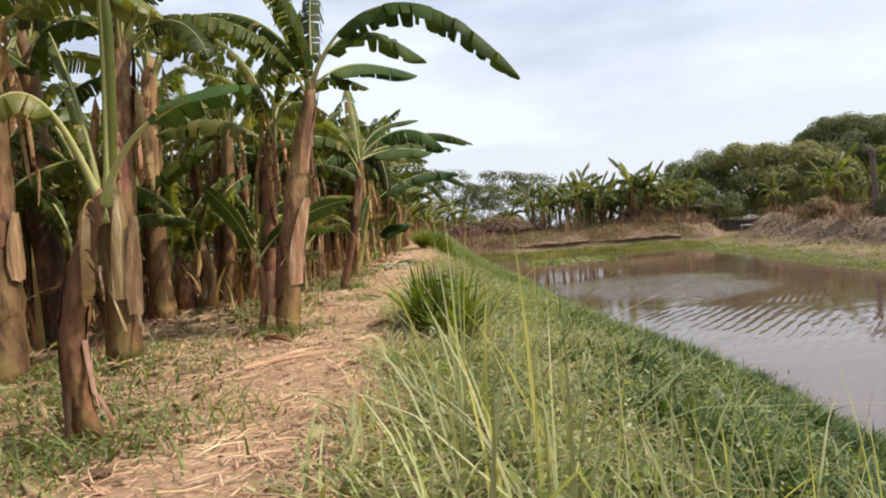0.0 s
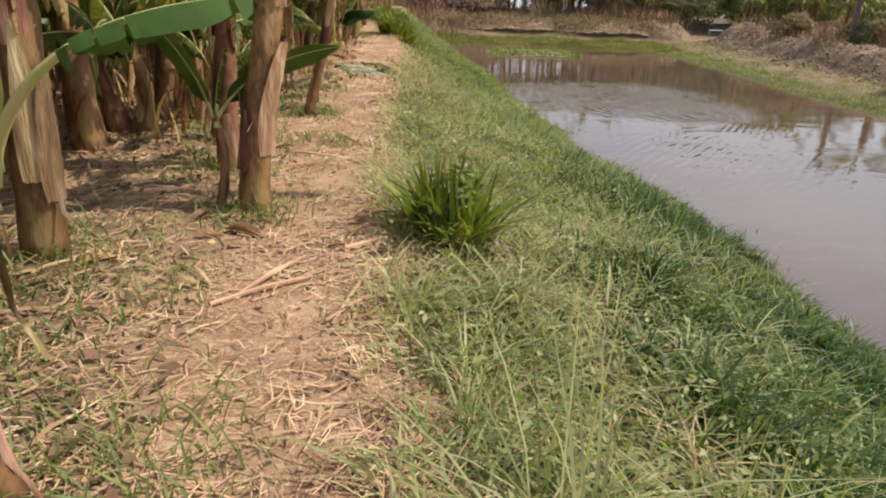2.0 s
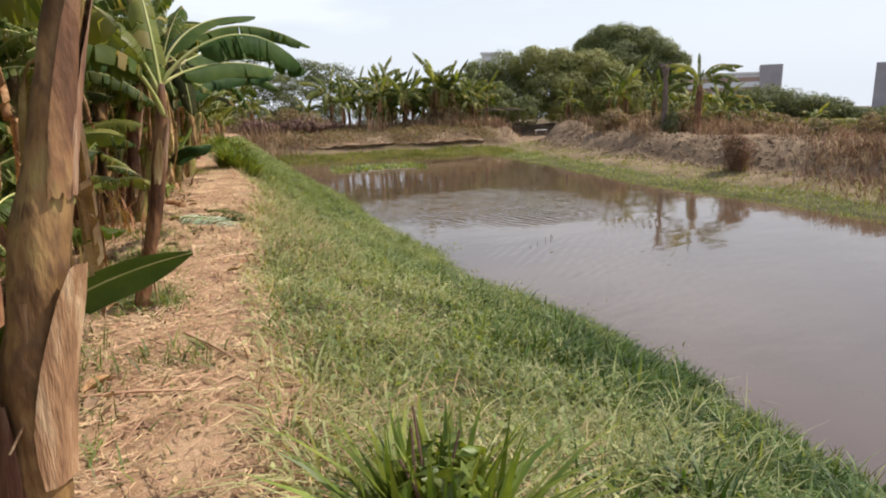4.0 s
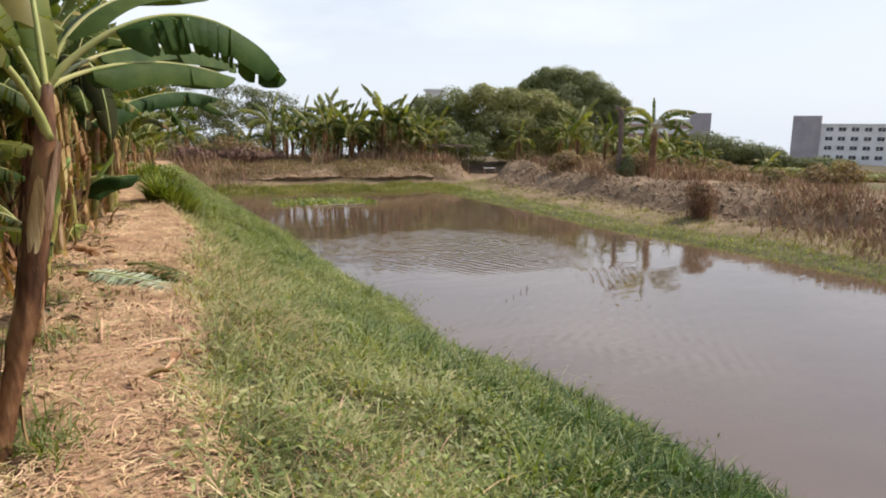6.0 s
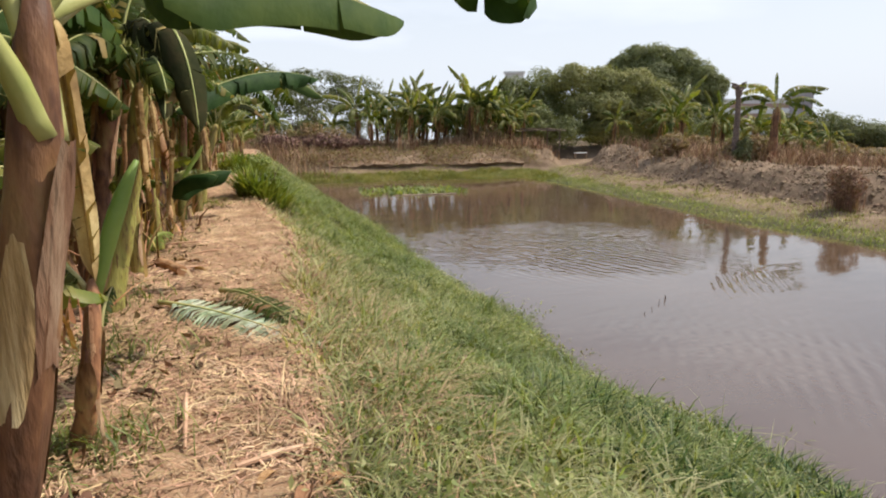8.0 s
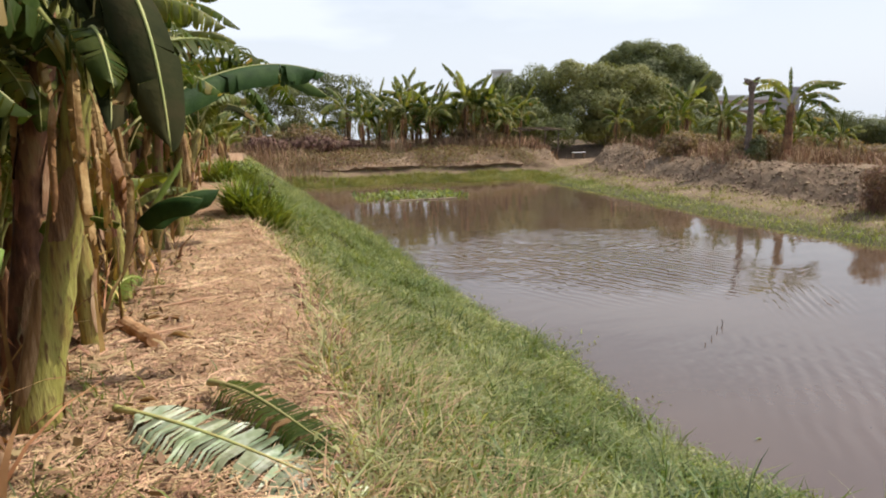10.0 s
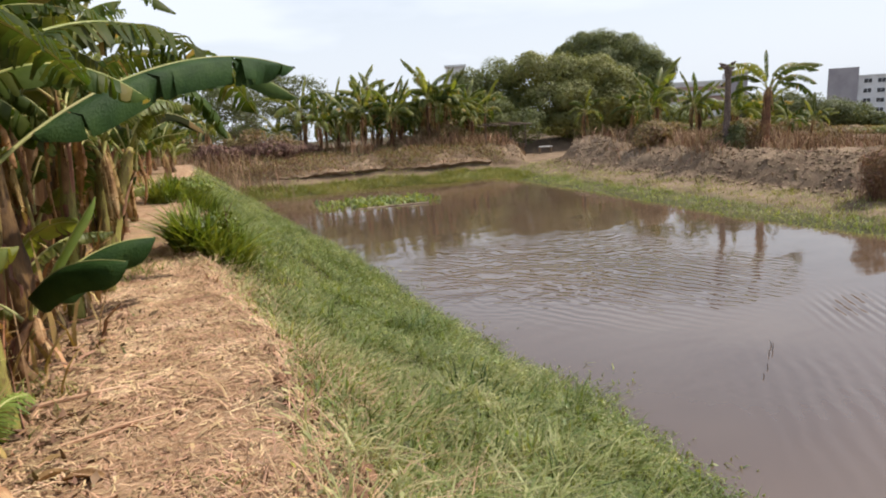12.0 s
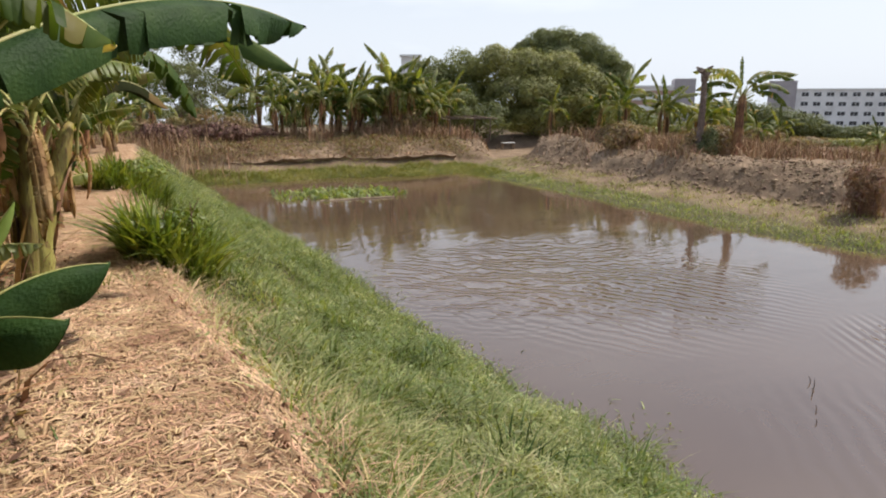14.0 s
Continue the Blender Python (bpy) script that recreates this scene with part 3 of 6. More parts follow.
def leaf_mesh(P, width, seed=0, tears=9, hang=0.35, stalk=0.16, fold=0.0, rib=0.0125, mats=None, limp=0.0, roll=0.0, only="", gap=0.24):
    """A banana leaf along a curve of four points: a tapering stalk and midrib, and a blade torn into fingers."""
    r = np.random.default_rng(seed)
    N = 34 + 10 * (tears > 5) + 16 * (tears > 20)
    u = np.linspace(0, 1, N)
    C = bezier(P, u)
    T = np.gradient(C, axis=0)
    T /= np.linalg.norm(T, axis=1)[:, None]
    side = np.cross(T, UP)
    weak = np.linalg.norm(side, axis=1) < 0.25
    if weak.any():
        level = unit(np.cross(unit(np.asarray(P[3]) - np.asarray(P[0])) + np.array([1e-3, 2e-3, 0]), UP))
        side[weak] = level
    side /= np.linalg.norm(side, axis=1)[:, None]
    nrm = np.cross(side, T)
    nrm *= np.where(nrm[:, 2:3] < 0, -1, 1)
    side, nrm = side * math.cos(roll) + nrm * math.sin(roll), nrm * math.cos(roll) - side * math.sin(roll)
    v = np.clip((u - stalk) / (1 - stalk), 0, 1)
    half = 0.92 * width / 2 * np.clip(v / 0.13, 0, 1) ** 0.6 * (1 - 0.93 * np.clip((v - 0.72) / 0.28, 0, 1) ** 2.4)
    bits, slots = [], []
    rv, rf = tube(C, np.interp(u, (0, 0.15, 1), (rib * 1.7, rib, rib * 0.22)), 6)
    bits.append((rv, rf))
    slots += [1] * len(rf)
    first = int(np.ceil(stalk * (N - 1)))
    for sgn in (-1, 1):
        cuts = {first, N - 1}
        k = max(1, int(r.poisson(tears)))
        cuts |= set(r.integers(first + 2, N - 2, k).tolist())
        cuts = sorted(cuts)
        for a, b in zip(cuts[:-1], cuts[1:]):
            idx = np.arange(a, b + 1)
            droop = hang + r.normal(0, 0.15 if tears > 3 else 0.07) + fold
            extra = droop + r.uniform(0.15, 0.5) + limp
            mid = (a + b) / 2
            squeeze = 1 - r.uniform(0.04, gap) * (tears > 3)
            short = 1 - r.uniform(0.0, 0.1) * (tears > 3)
            slip = r.normal(0, 0.35) * (tears > 3)
            rows = []
            for q, (frac, ang) in enumerate(((0.0, 0.0), (0.5, droop), (1.0, extra))):
                pos = C[idx].copy()
                if q:
                    pull = (idx - mid) * (squeeze if q == 2 else (1 + squeeze) / 2) + mid + slip * frac
                    base = np.stack([np.interp(pull, np.arange(N), C[:, c]) for c in range(3)], -1)
                    ends = 1 - 0.07 * (q == 2) * (np.abs(idx - mid) / max(1, (b - a) / 2)) ** 3 * (tears > 3)
                    h = (half[idx] * frac * ends * (short if q == 2 else 1))[:, None]
                    out = side[idx] * sgn
                    way = out * np.cos(ang * 0.5 + (0 if q == 1 else droop * 0.5)) - (nrm[idx] * 0.55 + UP * 0.45) * np.sin(ang * 0.5 + (0 if q == 1 else droop * 0.5))
                    lift = nrm[idx] * (0.035 * width if q == 1 else 0)
                    pos = base + h * way + lift + T[idx] * h * 0.18
                rows.append(pos)
            n = len(idx)
            verts = np.concatenate(rows)
            faces = []
            for q in range(2):
                for i in range(n - 1):
                    f = (q * n + i, q * n + i + 1, (q + 1) * n + i + 1, (q + 1) * n + i)
                    faces.append(f if sgn < 0 else f[::-1])
            bits.append((verts, faces))
            slots += [0] * len(faces)
    if only:
        bits, slots = (bits[:1], [0] * len(rf)) if only == "midrib" else (bits[1:], [0] * (len(slots) - len(rf)))
    V, F = joined(bits)
    return mesh_of("leaf", V, F, mats or [M_leaf, M_rib], smooth=True, slots=slots)


def curve_from(p0, az, el, L, droop):
    """Four points of a leaf that leaves p0 at an azimuth and elevation and bends over by droop degrees."""
    def way(e):
        return np.array([math.cos(e) * math.cos(az), math.cos(e) * math.sin(az), math.sin(e)])
    e0, dr = radians(el), radians(droop)
    p1 = p0 + way(min(1.5, e0 + 0.35)) * L * 0.34
    p2 = p1 + way(e0 - dr * 0.4) * L * 0.36
    return [p0, p1, p2, p2 + way(e0 - dr) * L * 0.36]


def stem_mesh(top, r0, r1, seed, mat=None):
    r = np.random.default_rng(seed)
    n, sides = 22, 14
    u = np.linspace(0, 1, n)
    top = np.asarray(top, float)
    bow = np.array([r.normal(0, 0.04), r.normal(0, 0.04), 0])
    C = u[:, None] ** 1.3 * top * (1, 1, 0) + u[:, None] * top * (0, 0, 1) + np.sin(u * np.pi)[:, None] * bow
    C[0, 2] = -0.12
    rad = np.interp(u, (0, 0.06, 0.2, 0.8, 0.93, 1), (r0 * 1.18, r0 * 1.08, r0, r1 * 1.1, r1 * 0.95, r1 * 0.5))
    wob = 1 + 0.05 * r.normal(size=(n, sides))
    for k in range(5):   # old sheath ends make small steps round the stem
        at, j = r.integers(3, n - 1), r.integers(0, sides)
        span = r.integers(4, 9)
        for q in range(span):
            wob[max(0, at - 5):at, (j + q) % sides] *= 1.1
    return mesh_of("stem", *tube(C, rad, sides, True, wob), [mat or M_stem], smooth=True), C, rad


def sheath_meshes(C, rad, seed, count=5):
    """Old leaf sheaths: shells that clasp the stem and dry strips that peel from it, one mesh each."""
    r = np.random.default_rng(seed)
    out_meshes = []
    for n in range(count):
        a = r.uniform(0, 6.28)
        if n % 3 != 2 and len(C) > 10:
            k0 = r.integers(0, len(C) - 8)
            k1 = min(len(C) - 1, k0 + r.integers(4, 9))
            half, flare, lift = r.uniform(0.45, 1.1), r.uniform(0.0, 0.7), r.uniform(0.03, 0.16)
            rows, cols = k1 - k0 + 1, 7
            verts = []
            for k in range(rows):
                q = k / (rows - 1)
                wide = half * (1 - 0.75 * q ** 2.2) * (0.75 + 0.25 * min(1.0, 4 * q))
                for c in range(cols):
                    b = a + wide * (2 * c / (cols - 1) - 1) + 0.25 * q * math.sin(a * 7)
                    gap = rad[k0 + k] * (1.13 + lift + flare * q ** 3 + 0.06 * abs(2 * c / (cols - 1) - 1) * r.uniform(0, 1))
                    verts.append(C[k0 + k] + np.array([math.cos(b), math.sin(b), 0]) * gap + UP * r.normal(0, 0.006))
            faces = [(k * cols + c, k * cols + c + 1, (k + 1) * cols + c + 1, (k + 1) * cols + c) for k in range(rows - 1) for c in range(cols - 1)]
            out_meshes.append(mesh_of("dry_sheath", np.array(verts), faces, [M_sheath if r.uniform() < 0.6 else M_stem], smooth=True))
            continue
        i = r.integers(2, len(C) - 3)
        L, w = r.uniform(0.16, 0.5), r.uniform(0.012, 0.04)
        d = np.array([math.cos(a), math.sin(a), 0])
        t = np.array([-d[1], d[0], 0])
        base = C[i] + d * rad[i] * 0.98
        rows = []
        for k in range(6):
            q = k / 5
            out = d * (0.008 + 0.09 * q * q * r.uniform(0.1, 1.2))
            p = base + out - UP * L * q
            tw = t * math.cos(q * 1.2) + d * math.sin(q * 1.2) * 0.6
            ww = w * (1 - 0.55 * q)
            rows += [p - tw * ww, p + d * 0.012, p + tw * ww]
        faces = []
        for k in range(5):
            for c in range(2):
                faces.append((k * 3 + c, k * 3 + c + 1, k * 3 + 4 + c, k * 3 + 3 + c))
        out_meshes.append(mesh_of("dry_sheath", np.array(rows), faces, [M_sheath], smooth=True))
    return out_meshes


def banana(name, at, top, r0, r1, leaves, seed, label, group, dry=2, sheaths=6, curves=(), lime=0.5, skirt=(0.45, 0.95), stem=None):
    """leaves: (azimuth, elevation, length, droop, width) from the stem's top; curves: (points from the base, width, options)."""
    e = thing(name, label, "banana plant", group, (*at, float(land(at[0], at[1]))))
    me, C, rad = stem_mesh(top, r0, r1, seed, stem)
    part("stem", me, e)
    for strip in sheath_meshes(C, rad, seed + 1, sheaths):
        part("dry_sheath", strip, e, "peeling papery brown sheath")
    r = np.random.default_rng(seed + 2)
    head = C[-1]
    for k, (az, el, L, dr, w) in enumerate(leaves):
        a = radians(az)
        p0 = head + np.array([math.cos(a), math.sin(a), 0]) * r1 * 0.5 - UP * r.uniform(0.05, 0.3)
        part("leaf", leaf_mesh(curve_from(p0, a, el, L, dr), w, seed * 31 + k, tears=r.integers(10, 46), hang=r.uniform(0.35, 1.2), rib=r.uniform(0.01, 0.015), stalk=r.uniform(0.16, 0.3), roll=r.normal(0, 0.4), gap=r.uniform(0.2, 0.55),
                               mats=[M_leaf_lime, M_rib] if r.uniform() < lime else None), e)
    for k, (P, w, opt) in enumerate(curves):
        part("leaf", leaf_mesh(P, w, seed * 57 + k, **{"mats": [M_leaf_thick, M_rib], **opt}), e)
    for k in range(dry):
        a = r.uniform(0, 6.28)
        i = len(C) - 1 - r.integers(0, 5)
        d = np.array([math.cos(a), math.sin(a), 0])
        L = r.uniform(*skirt) * min(1, top[2] / 1.7)
        p0 = C[i] + d * rad[i]
        P = [p0, p0 + d * L * 0.14 + UP * 0.04, p0 + d * L * 0.17 - UP * L * 0.45, p0 + d * r.uniform(0.0, 0.16) - UP * L]
        part("dry_leaf", leaf_mesh(P, r.uniform(0.07, 0.16), seed * 91 + k, tears=12, hang=0.9, stalk=0.25, mats=[M_dry, M_dry], limp=0.5, rib=0.005), e,
             "withered brown leaf hanging down")
    return e


def generic_leaves(r, n, size=1.0):
    out, a0 = [], r.uniform(0, 360)
    for k in range(n + 2):
        q = k / max(1, n + 1)
        out.append((a0 + k * 137.5 + r.normal(0, 14), 84 - 56 * q + r.normal(0, 8), size * r.uniform(0.95, 1.5) * (0.85 + 0.15 * q),
                    r.uniform(45, 115) * (0.55 + 0.6 * q), size * r.uniform(0.2, 0.34)))
    return out


# Plants beside the path, each with the leaves that hang over it.
ROW = "banana plants along the path"
G = generic_leaves
rr = np.random.default_rng(11)


def rel(at, *pts):
    """Points of the place as points from a plant's base."""
    return [np.array(p, float) - (at[0], at[1], 0) for p in pts]


ROWLABEL = "banana plant with a brown flaking stem and torn green leaves"
b0 = (-1.4, 0.3)
banana("banana_plant", b0, (0.12, 0.08, 1.6), 0.09, 0.06, [(150, 70, 1.3, 60, 0.4), (220, 60, 1.3, 70, 0.4)], 99,
       "banana plant with one broad leaf arching over the path", ROW, dry=2, sheaths=4,
       curves=[(rel(b0, (-1.25, 0.38, 1.58), (-0.95, 0.45, 2.3), (-0.2, 0.55, 2.1), (0.38, 0.68, 1.52)), 0.66, dict(tears=9, hang=0.85, stalk=0.2, rib=0.02, gap=0.12, mats=[M_leaf_thick, M_rib]))])
b1 = (-1.1, 1.37)
banana("banana_plant", b1, (0.14, 0.0, 0.98), 0.044, 0.03, [(150, 82, 0.8, 25, 0.12)], 101,
       "slender young banana plant with two stalks spread in a fork", ROW, dry=1, sheaths=9,
       curves=[(rel(b1, (-0.95, 1.36, 0.92), (-0.86, 1.32, 1.12), (-0.72, 1.3, 1.3), (-0.36, 1.42, 1.33)), 0.26, dict(tears=9, stalk=0.55, hang=0.3, rib=0.015)),
               (rel(b1, (-0.97, 1.38, 0.92), (-1.04, 1.36, 1.14), (-1.13, 1.32, 1.5), (-1.24, 1.16, 1.27)), 0.24, dict(tears=6, stalk=0.5, hang=0.8, rib=0.015, mats=[M_leaf_lime, M_rib])),
               (rel(b1, (-0.96, 1.4, 0.94), (-0.95, 1.42, 1.2), (-0.93, 1.43, 1.5), (-0.94, 1.45, 1.85)), 0.12, dict(tears=1, stalk=0.1, hang=0.9, rib=0.013, mats=[M_leaf_lime, M_rib]))])
banana("banana_plant", (-1.95, 3.05), (0.12, 0.1, 2.2), 0.1, 0.07, G(rr, 10), 103, ROWLABEL, ROW, dry=9, sheaths=8)
banana("banana_plant", (-2.35, 2.5), (0.0, 0.1, 2.1), 0.1, 0.07, G(rr, 9), 105, ROWLABEL, ROW, dry=9, sheaths=8)
b4 = (-1.1, 3.85)
banana("banana_plant", b4, (0.3, 0.2, 1.95), 0.084, 0.052,
       [(100, 78, 1.4, 50, 0.38), (165, 66, 1.5, 65, 0.4), (215, 60, 1.5, 75, 0.4), (265, 70, 1.2, 60, 0.36), (130, 52, 1.4, 85, 0.4), (190, 80, 1.3, 30, 0.34)], 107,
       "leaning banana plant with long torn leaves arching over the path", ROW, dry=2, sheaths=12,
       curves=[(rel(b4, (-0.8, 4.05, 1.92), (-0.55, 4.1, 2.62), (0.2, 4.22, 2.8), (0.83, 4.3, 1.86)), 0.4, dict(tears=17, hang=0.8, stalk=0.2)),
               (rel(b4, (-0.8, 4.05, 1.92), (-0.65, 4.15, 2.35), (-0.38, 4.3, 2.5), (0.08, 4.5, 2.1)), 0.34, dict(tears=6, hang=0.6, stalk=0.2)),
               (rel(b4, (-0.8, 4.1, 1.9), (-0.7, 4.5, 2.2), (-0.5, 4.9, 2.3), (-0.1, 5.4, 2.2)), 0.26, dict(tears=3, hang=0.85, stalk=0.2))])
bs = (-1.3, 3.8)
banana("banana_sucker", bs, (0.02, 0.0, 0.6), 0.026, 0.018, [(60, 84, 0.45, 20, 0.1)], 109, "young banana sucker with three broad green leaves", ROW, dry=0, sheaths=2,
       curves=[(rel(bs, (-1.27, 3.82, 0.57), (-1.18, 3.87, 0.72), (-1.0, 3.92, 0.92), (-0.57, 3.98, 0.98)), 0.17, dict(tears=1, hang=0.1, stalk=0.18, rib=0.009, roll=0.9)),
               (rel(bs, (-1.29, 3.8, 0.57), (-1.33, 3.8, 0.76), (-1.42, 3.8, 0.95), (-1.64, 3.78, 1.15)), 0.22, dict(tears=1, hang=0.1, stalk=0.15, rib=0.009, roll=-0.9))])
banana("banana_plant", (-1.52, 4.75), (0.12, 0.05, 1.8), 0.078, 0.052, G(rr, 9, 0.95), 111, ROWLABEL, ROW, dry=9)
b6 = (-1.31, 6.72)
banana("banana_plant", b6, (0.31, 0.06, 1.58), 0.043, 0.036,
       [(110, 80, 1.4, 40, 0.36), (180, 62, 1.4, 75, 0.38), (235, 52, 1.3, 80, 0.36), (140, 48, 1.3, 80, 0.36)], 113,
       "straight banana plant with yellow stalks and torn leaves", ROW, dry=1, sheaths=11,
       curves=[(rel(b6, (-1.04, 6.88, 1.56), (-0.78, 6.92, 1.92), (-0.32, 7.12, 2.12), (0.0, 7.28, 1.66)), 0.4, dict(tears=18, hang=1.0, stalk=0.28, rib=0.014, gap=0.12)),
               (rel(b6, (-1.05, 6.92, 1.56), (-0.93, 7.2, 1.7), (-0.6, 7.7, 1.84), (-0.22, 7.98, 1.71)), 0.28, dict(tears=3, hang=0.95, stalk=0.25)),
               (rel(b6, (-1.05, 6.95, 1.55), (-0.98, 7.6, 1.85), (-0.6, 8.8, 2.05), (-0.05, 9.8, 1.93)), 0.34, dict(tears=4, hang=0.7, stalk=0.25)),
               (rel(b6, (-1.05, 6.95, 1.58), (-0.95, 7.1, 1.95), (-0.75, 7.4, 2.12), (-0.35, 7.7, 2.12)), 0.26, dict(tears=3, hang=0.3, stalk=0.2))])
b8 = (-1.55, 8.45)
banana("banana_sucker", b8, (0.1, 0.03, 0.72), 0.042, 0.03, [(150, 70, 0.8, 60, 0.22), (200, 60, 0.5, 60, 0.14), (80, 62, 0.25, 40, 0.09)], 115,
       "young banana sucker with a pale rolled leaf", ROW, dry=1, sheaths=3)
part("rolled_leaf", mesh_of("rolled_leaf", *tube(bezier([(0.1, 0.03, 0.62), (0.16, 0.05, 0.85), (0.2, 0.08, 1.0), (0.3, 0.1, 1.2)], np.linspace(0, 1, 9)),
                                                 [0.022, 0.026, 0.03, 0.034, 0.036, 0.036, 0.032, 0.024, 0.01], 8), [M_leaf_pale], smooth=True),
     bpy.data.objects["banana_sucker.001"], "pale green unopened leaf")
banana("banana_plant", (-2.2, 8.9), (0.05, 0.0, 1.9), 0.085, 0.055, G(rr, 9), 117, ROWLABEL, ROW, dry=4)
banana("banana_plant", (-2.15, 11.1), (0.3, 0.1, 1.95), 0.085, 0.06, G(rr, 9), 119, ROWLABEL, ROW, dry=6, lime=0.15,
       curves=[(rel((-2.15, 11.1), (-1.85, 11.15, 1.9), (-1.65, 11.0, 2.2), (-1.38, 10.45, 2.15), (-1.34, 9.85, 1.36)), 0.42, dict(tears=14, hang=0.9, mats=[M_leaf_dark, M_rib]))])
b9 = (-1.95, 10.55)
banana("banana_plant", b9, (0.38, 0.0, 1.7), 0.085, 0.055, [(200, 60, 1.3, 85, 0.42), (250, 50, 1.2, 95, 0.4), (290, 40, 1.0, 100, 0.4), (160, 70, 1.4, 60, 0.4), (110, 50, 1.3, 90, 0.4), (60, 80, 1.3, 40, 0.36)], 421,
       "banana plant with a thick yellow green stem and dark hanging leaves", ROW, dry=6, sheaths=3, lime=0.15, stem=M_stem_green,
       curves=[(rel(b9, (-1.6, 10.52, 1.66), (-1.5, 10.4, 2.15), (-1.2, 10.1, 2.15), (-1.16, 9.9, 1.3)), 0.46, dict(tears=9, hang=1.0, stalk=0.15, rib=0.016, mats=[M_leaf_dark, M_rib])),
               (rel(b9, (-1.6, 10.5, 1.66), (-1.75, 10.3, 2.1), (-1.9, 9.9, 2.25), (-2.1, 9.4, 1.8)), 0.46, dict(tears=12, hang=0.9, stalk=0.15, rib=0.016)),
               (rel(b9, (-1.58, 10.55, 1.68), (-1.2, 10.9, 2.5), (-0.4, 11.15, 2.58), (0.3, 11.2, 2.14)), 0.36, dict(tears=7, hang=0.8, stalk=0.2, rib=0.014))])
banana("banana_plant", (-2.55, 11.5), (0.05, 0.2, 1.8), 0.085, 0.06, G(rr, 8), 121, ROWLABEL, ROW, dry=6, lime=0.2)
b10 = (-2.5, 12.9)
banana("banana_plant", b10, (0.3, 0.15, 1.8), 0.09, 0.06, G(rr, 9), 123, ROWLABEL, ROW, dry=6, lime=0.15, stem=M_stem_green,
       curves=[(rel(b10, (-2.1, 13.02, 1.12), (-1.75, 13.5, 1.66), (-0.95, 14.5, 2.14), (-0.15, 15.16, 1.88)), 0.5, dict(tears=11, gap=0.16, hang=1.2, stalk=0.2, rib=0.012, mats=[M_leaf_deep, M_rib])),
               (rel(b10, (-2.15, 13.1, 1.6), (-1.8, 13.9, 2.3), (-1.0, 14.9, 2.42), (-0.5, 15.25, 1.5)), 0.6, dict(tears=70, hang=0.55, stalk=0.15, gap=0.85, rib=0.014, mats=[M_leaf, M_rib]))])
banana("banana_plant", (-2.6, 14.9), (0.1, 0.1, 1.75), 0.085, 0.055, G(rr, 8), 125, ROWLABEL, ROW, dry=4)
b11 = (-2.05, 13.45)
banana("banana_sucker", b11, (0.06, 0.02, 0.42), 0.042, 0.03, [(170, 55, 0.6, 60, 0.18)], 127,
       "young banana sucker with two broad low leaves", ROW, dry=1, sheaths=3,
       curves=[(rel(b11, (-2.0, 13.47, 0.4), (-1.9, 13.48, 0.6), (-1.75, 13.5, 0.85), (-1.58, 13.54, 1.07)), 0.13, dict(tears=1, hang=1.1, stalk=0.3, rib=0.01, mats=[M_leaf_pale, M_rib])),
               (rel(b11, (-2.0, 13.47, 0.4), (-1.9, 13.6, 0.62), (-1.62, 13.75, 0.8), (-1.32, 13.85, 0.74)), 0.4, dict(tears=1, hang=1.25, stalk=0.15, rib=0.009, mats=[M_leaf_deep, M_rib])),
               (rel(b11, (-2.0, 13.44, 0.4), (-1.9, 13.2, 0.72), (-1.65, 13.05, 0.83), (-1.38, 13.0, 0.76)), 0.36, dict(tears=3, gap=0.1, hang=1.25, stalk=0.15, rib=0.009, mats=[M_leaf_deep, M_rib]))])
b12 = (-2.05, 16.4)
banana("banana_plant", b12, (0.34, 0.15, 1.25), 0.085, 0.06, [(150, 70, 1.4, 60, 0.42), (205, 55, 1.4, 80, 0.4), (95, 75, 1.3, 50, 0.4), (330, 72, 1.2, 50, 0.34), (20, 80, 1.3, 35, 0.36)], 129,
       "banana plant with fanned yellow stalks and an arching leaf", ROW, dry=5, sheaths=8, stem=M_stem_green,
       curves=[(rel(b12, (-1.72, 16.6, 1.3), (-1.35, 17.0, 2.1), (-0.95, 17.2, 1.95), (-0.76, 17.4, 1.25)), 0.34, dict(tears=16, hang=0.8)),
               (rel(b12, (-1.7, 16.55, 1.25), (-1.3, 16.5, 2.2), (-0.6, 16.25, 2.15), (-0.04, 16.0, 1.62)), 0.42, dict(tears=5, hang=0.9, stalk=0.3)),
               (rel(b12, (-1.7, 16.65, 1.25), (-1.5, 16.8, 1.66), (-1.25, 17.0, 1.66), (-1.0, 17.1, 1.34)), 0.2, dict(tears=1, hang=0.8, stalk=0.2, mats=[M_leaf_dark, M_rib]))])
banana("banana_plant", (-2.75, 15.95), (0.15, 0.0, 1.6), 0.09, 0.06, G(rr, 7), 139, ROWLABEL, ROW, dry=4)
for k, (x, y, h, s0) in enumerate(((-2.1, 7.75, 0.7, 0.9), (-2.45, 8.5, 0.9, 1.1), (-2.6, 9.6, 1.0, 1.1), (-1.9, 5.6, 0.7, 0.85), (-2.3, 6.4, 0.9, 1.0), (-2.35, 14.3, 0.6, 0.85))):
    banana("banana_sucker", (x, y), (0.03, 0.02, h), 0.05, 0.035, [(40 + 70 * q + 15 * k, 78 - 6 * q, s0 * (0.9 + 0.06 * q), 40 + 8 * q, 0.24 * s0) for q in range(6)], 260 + 3 * k,
           "half-grown banana sucker with upright green leaves", ROW, dry=1, sheaths=2)
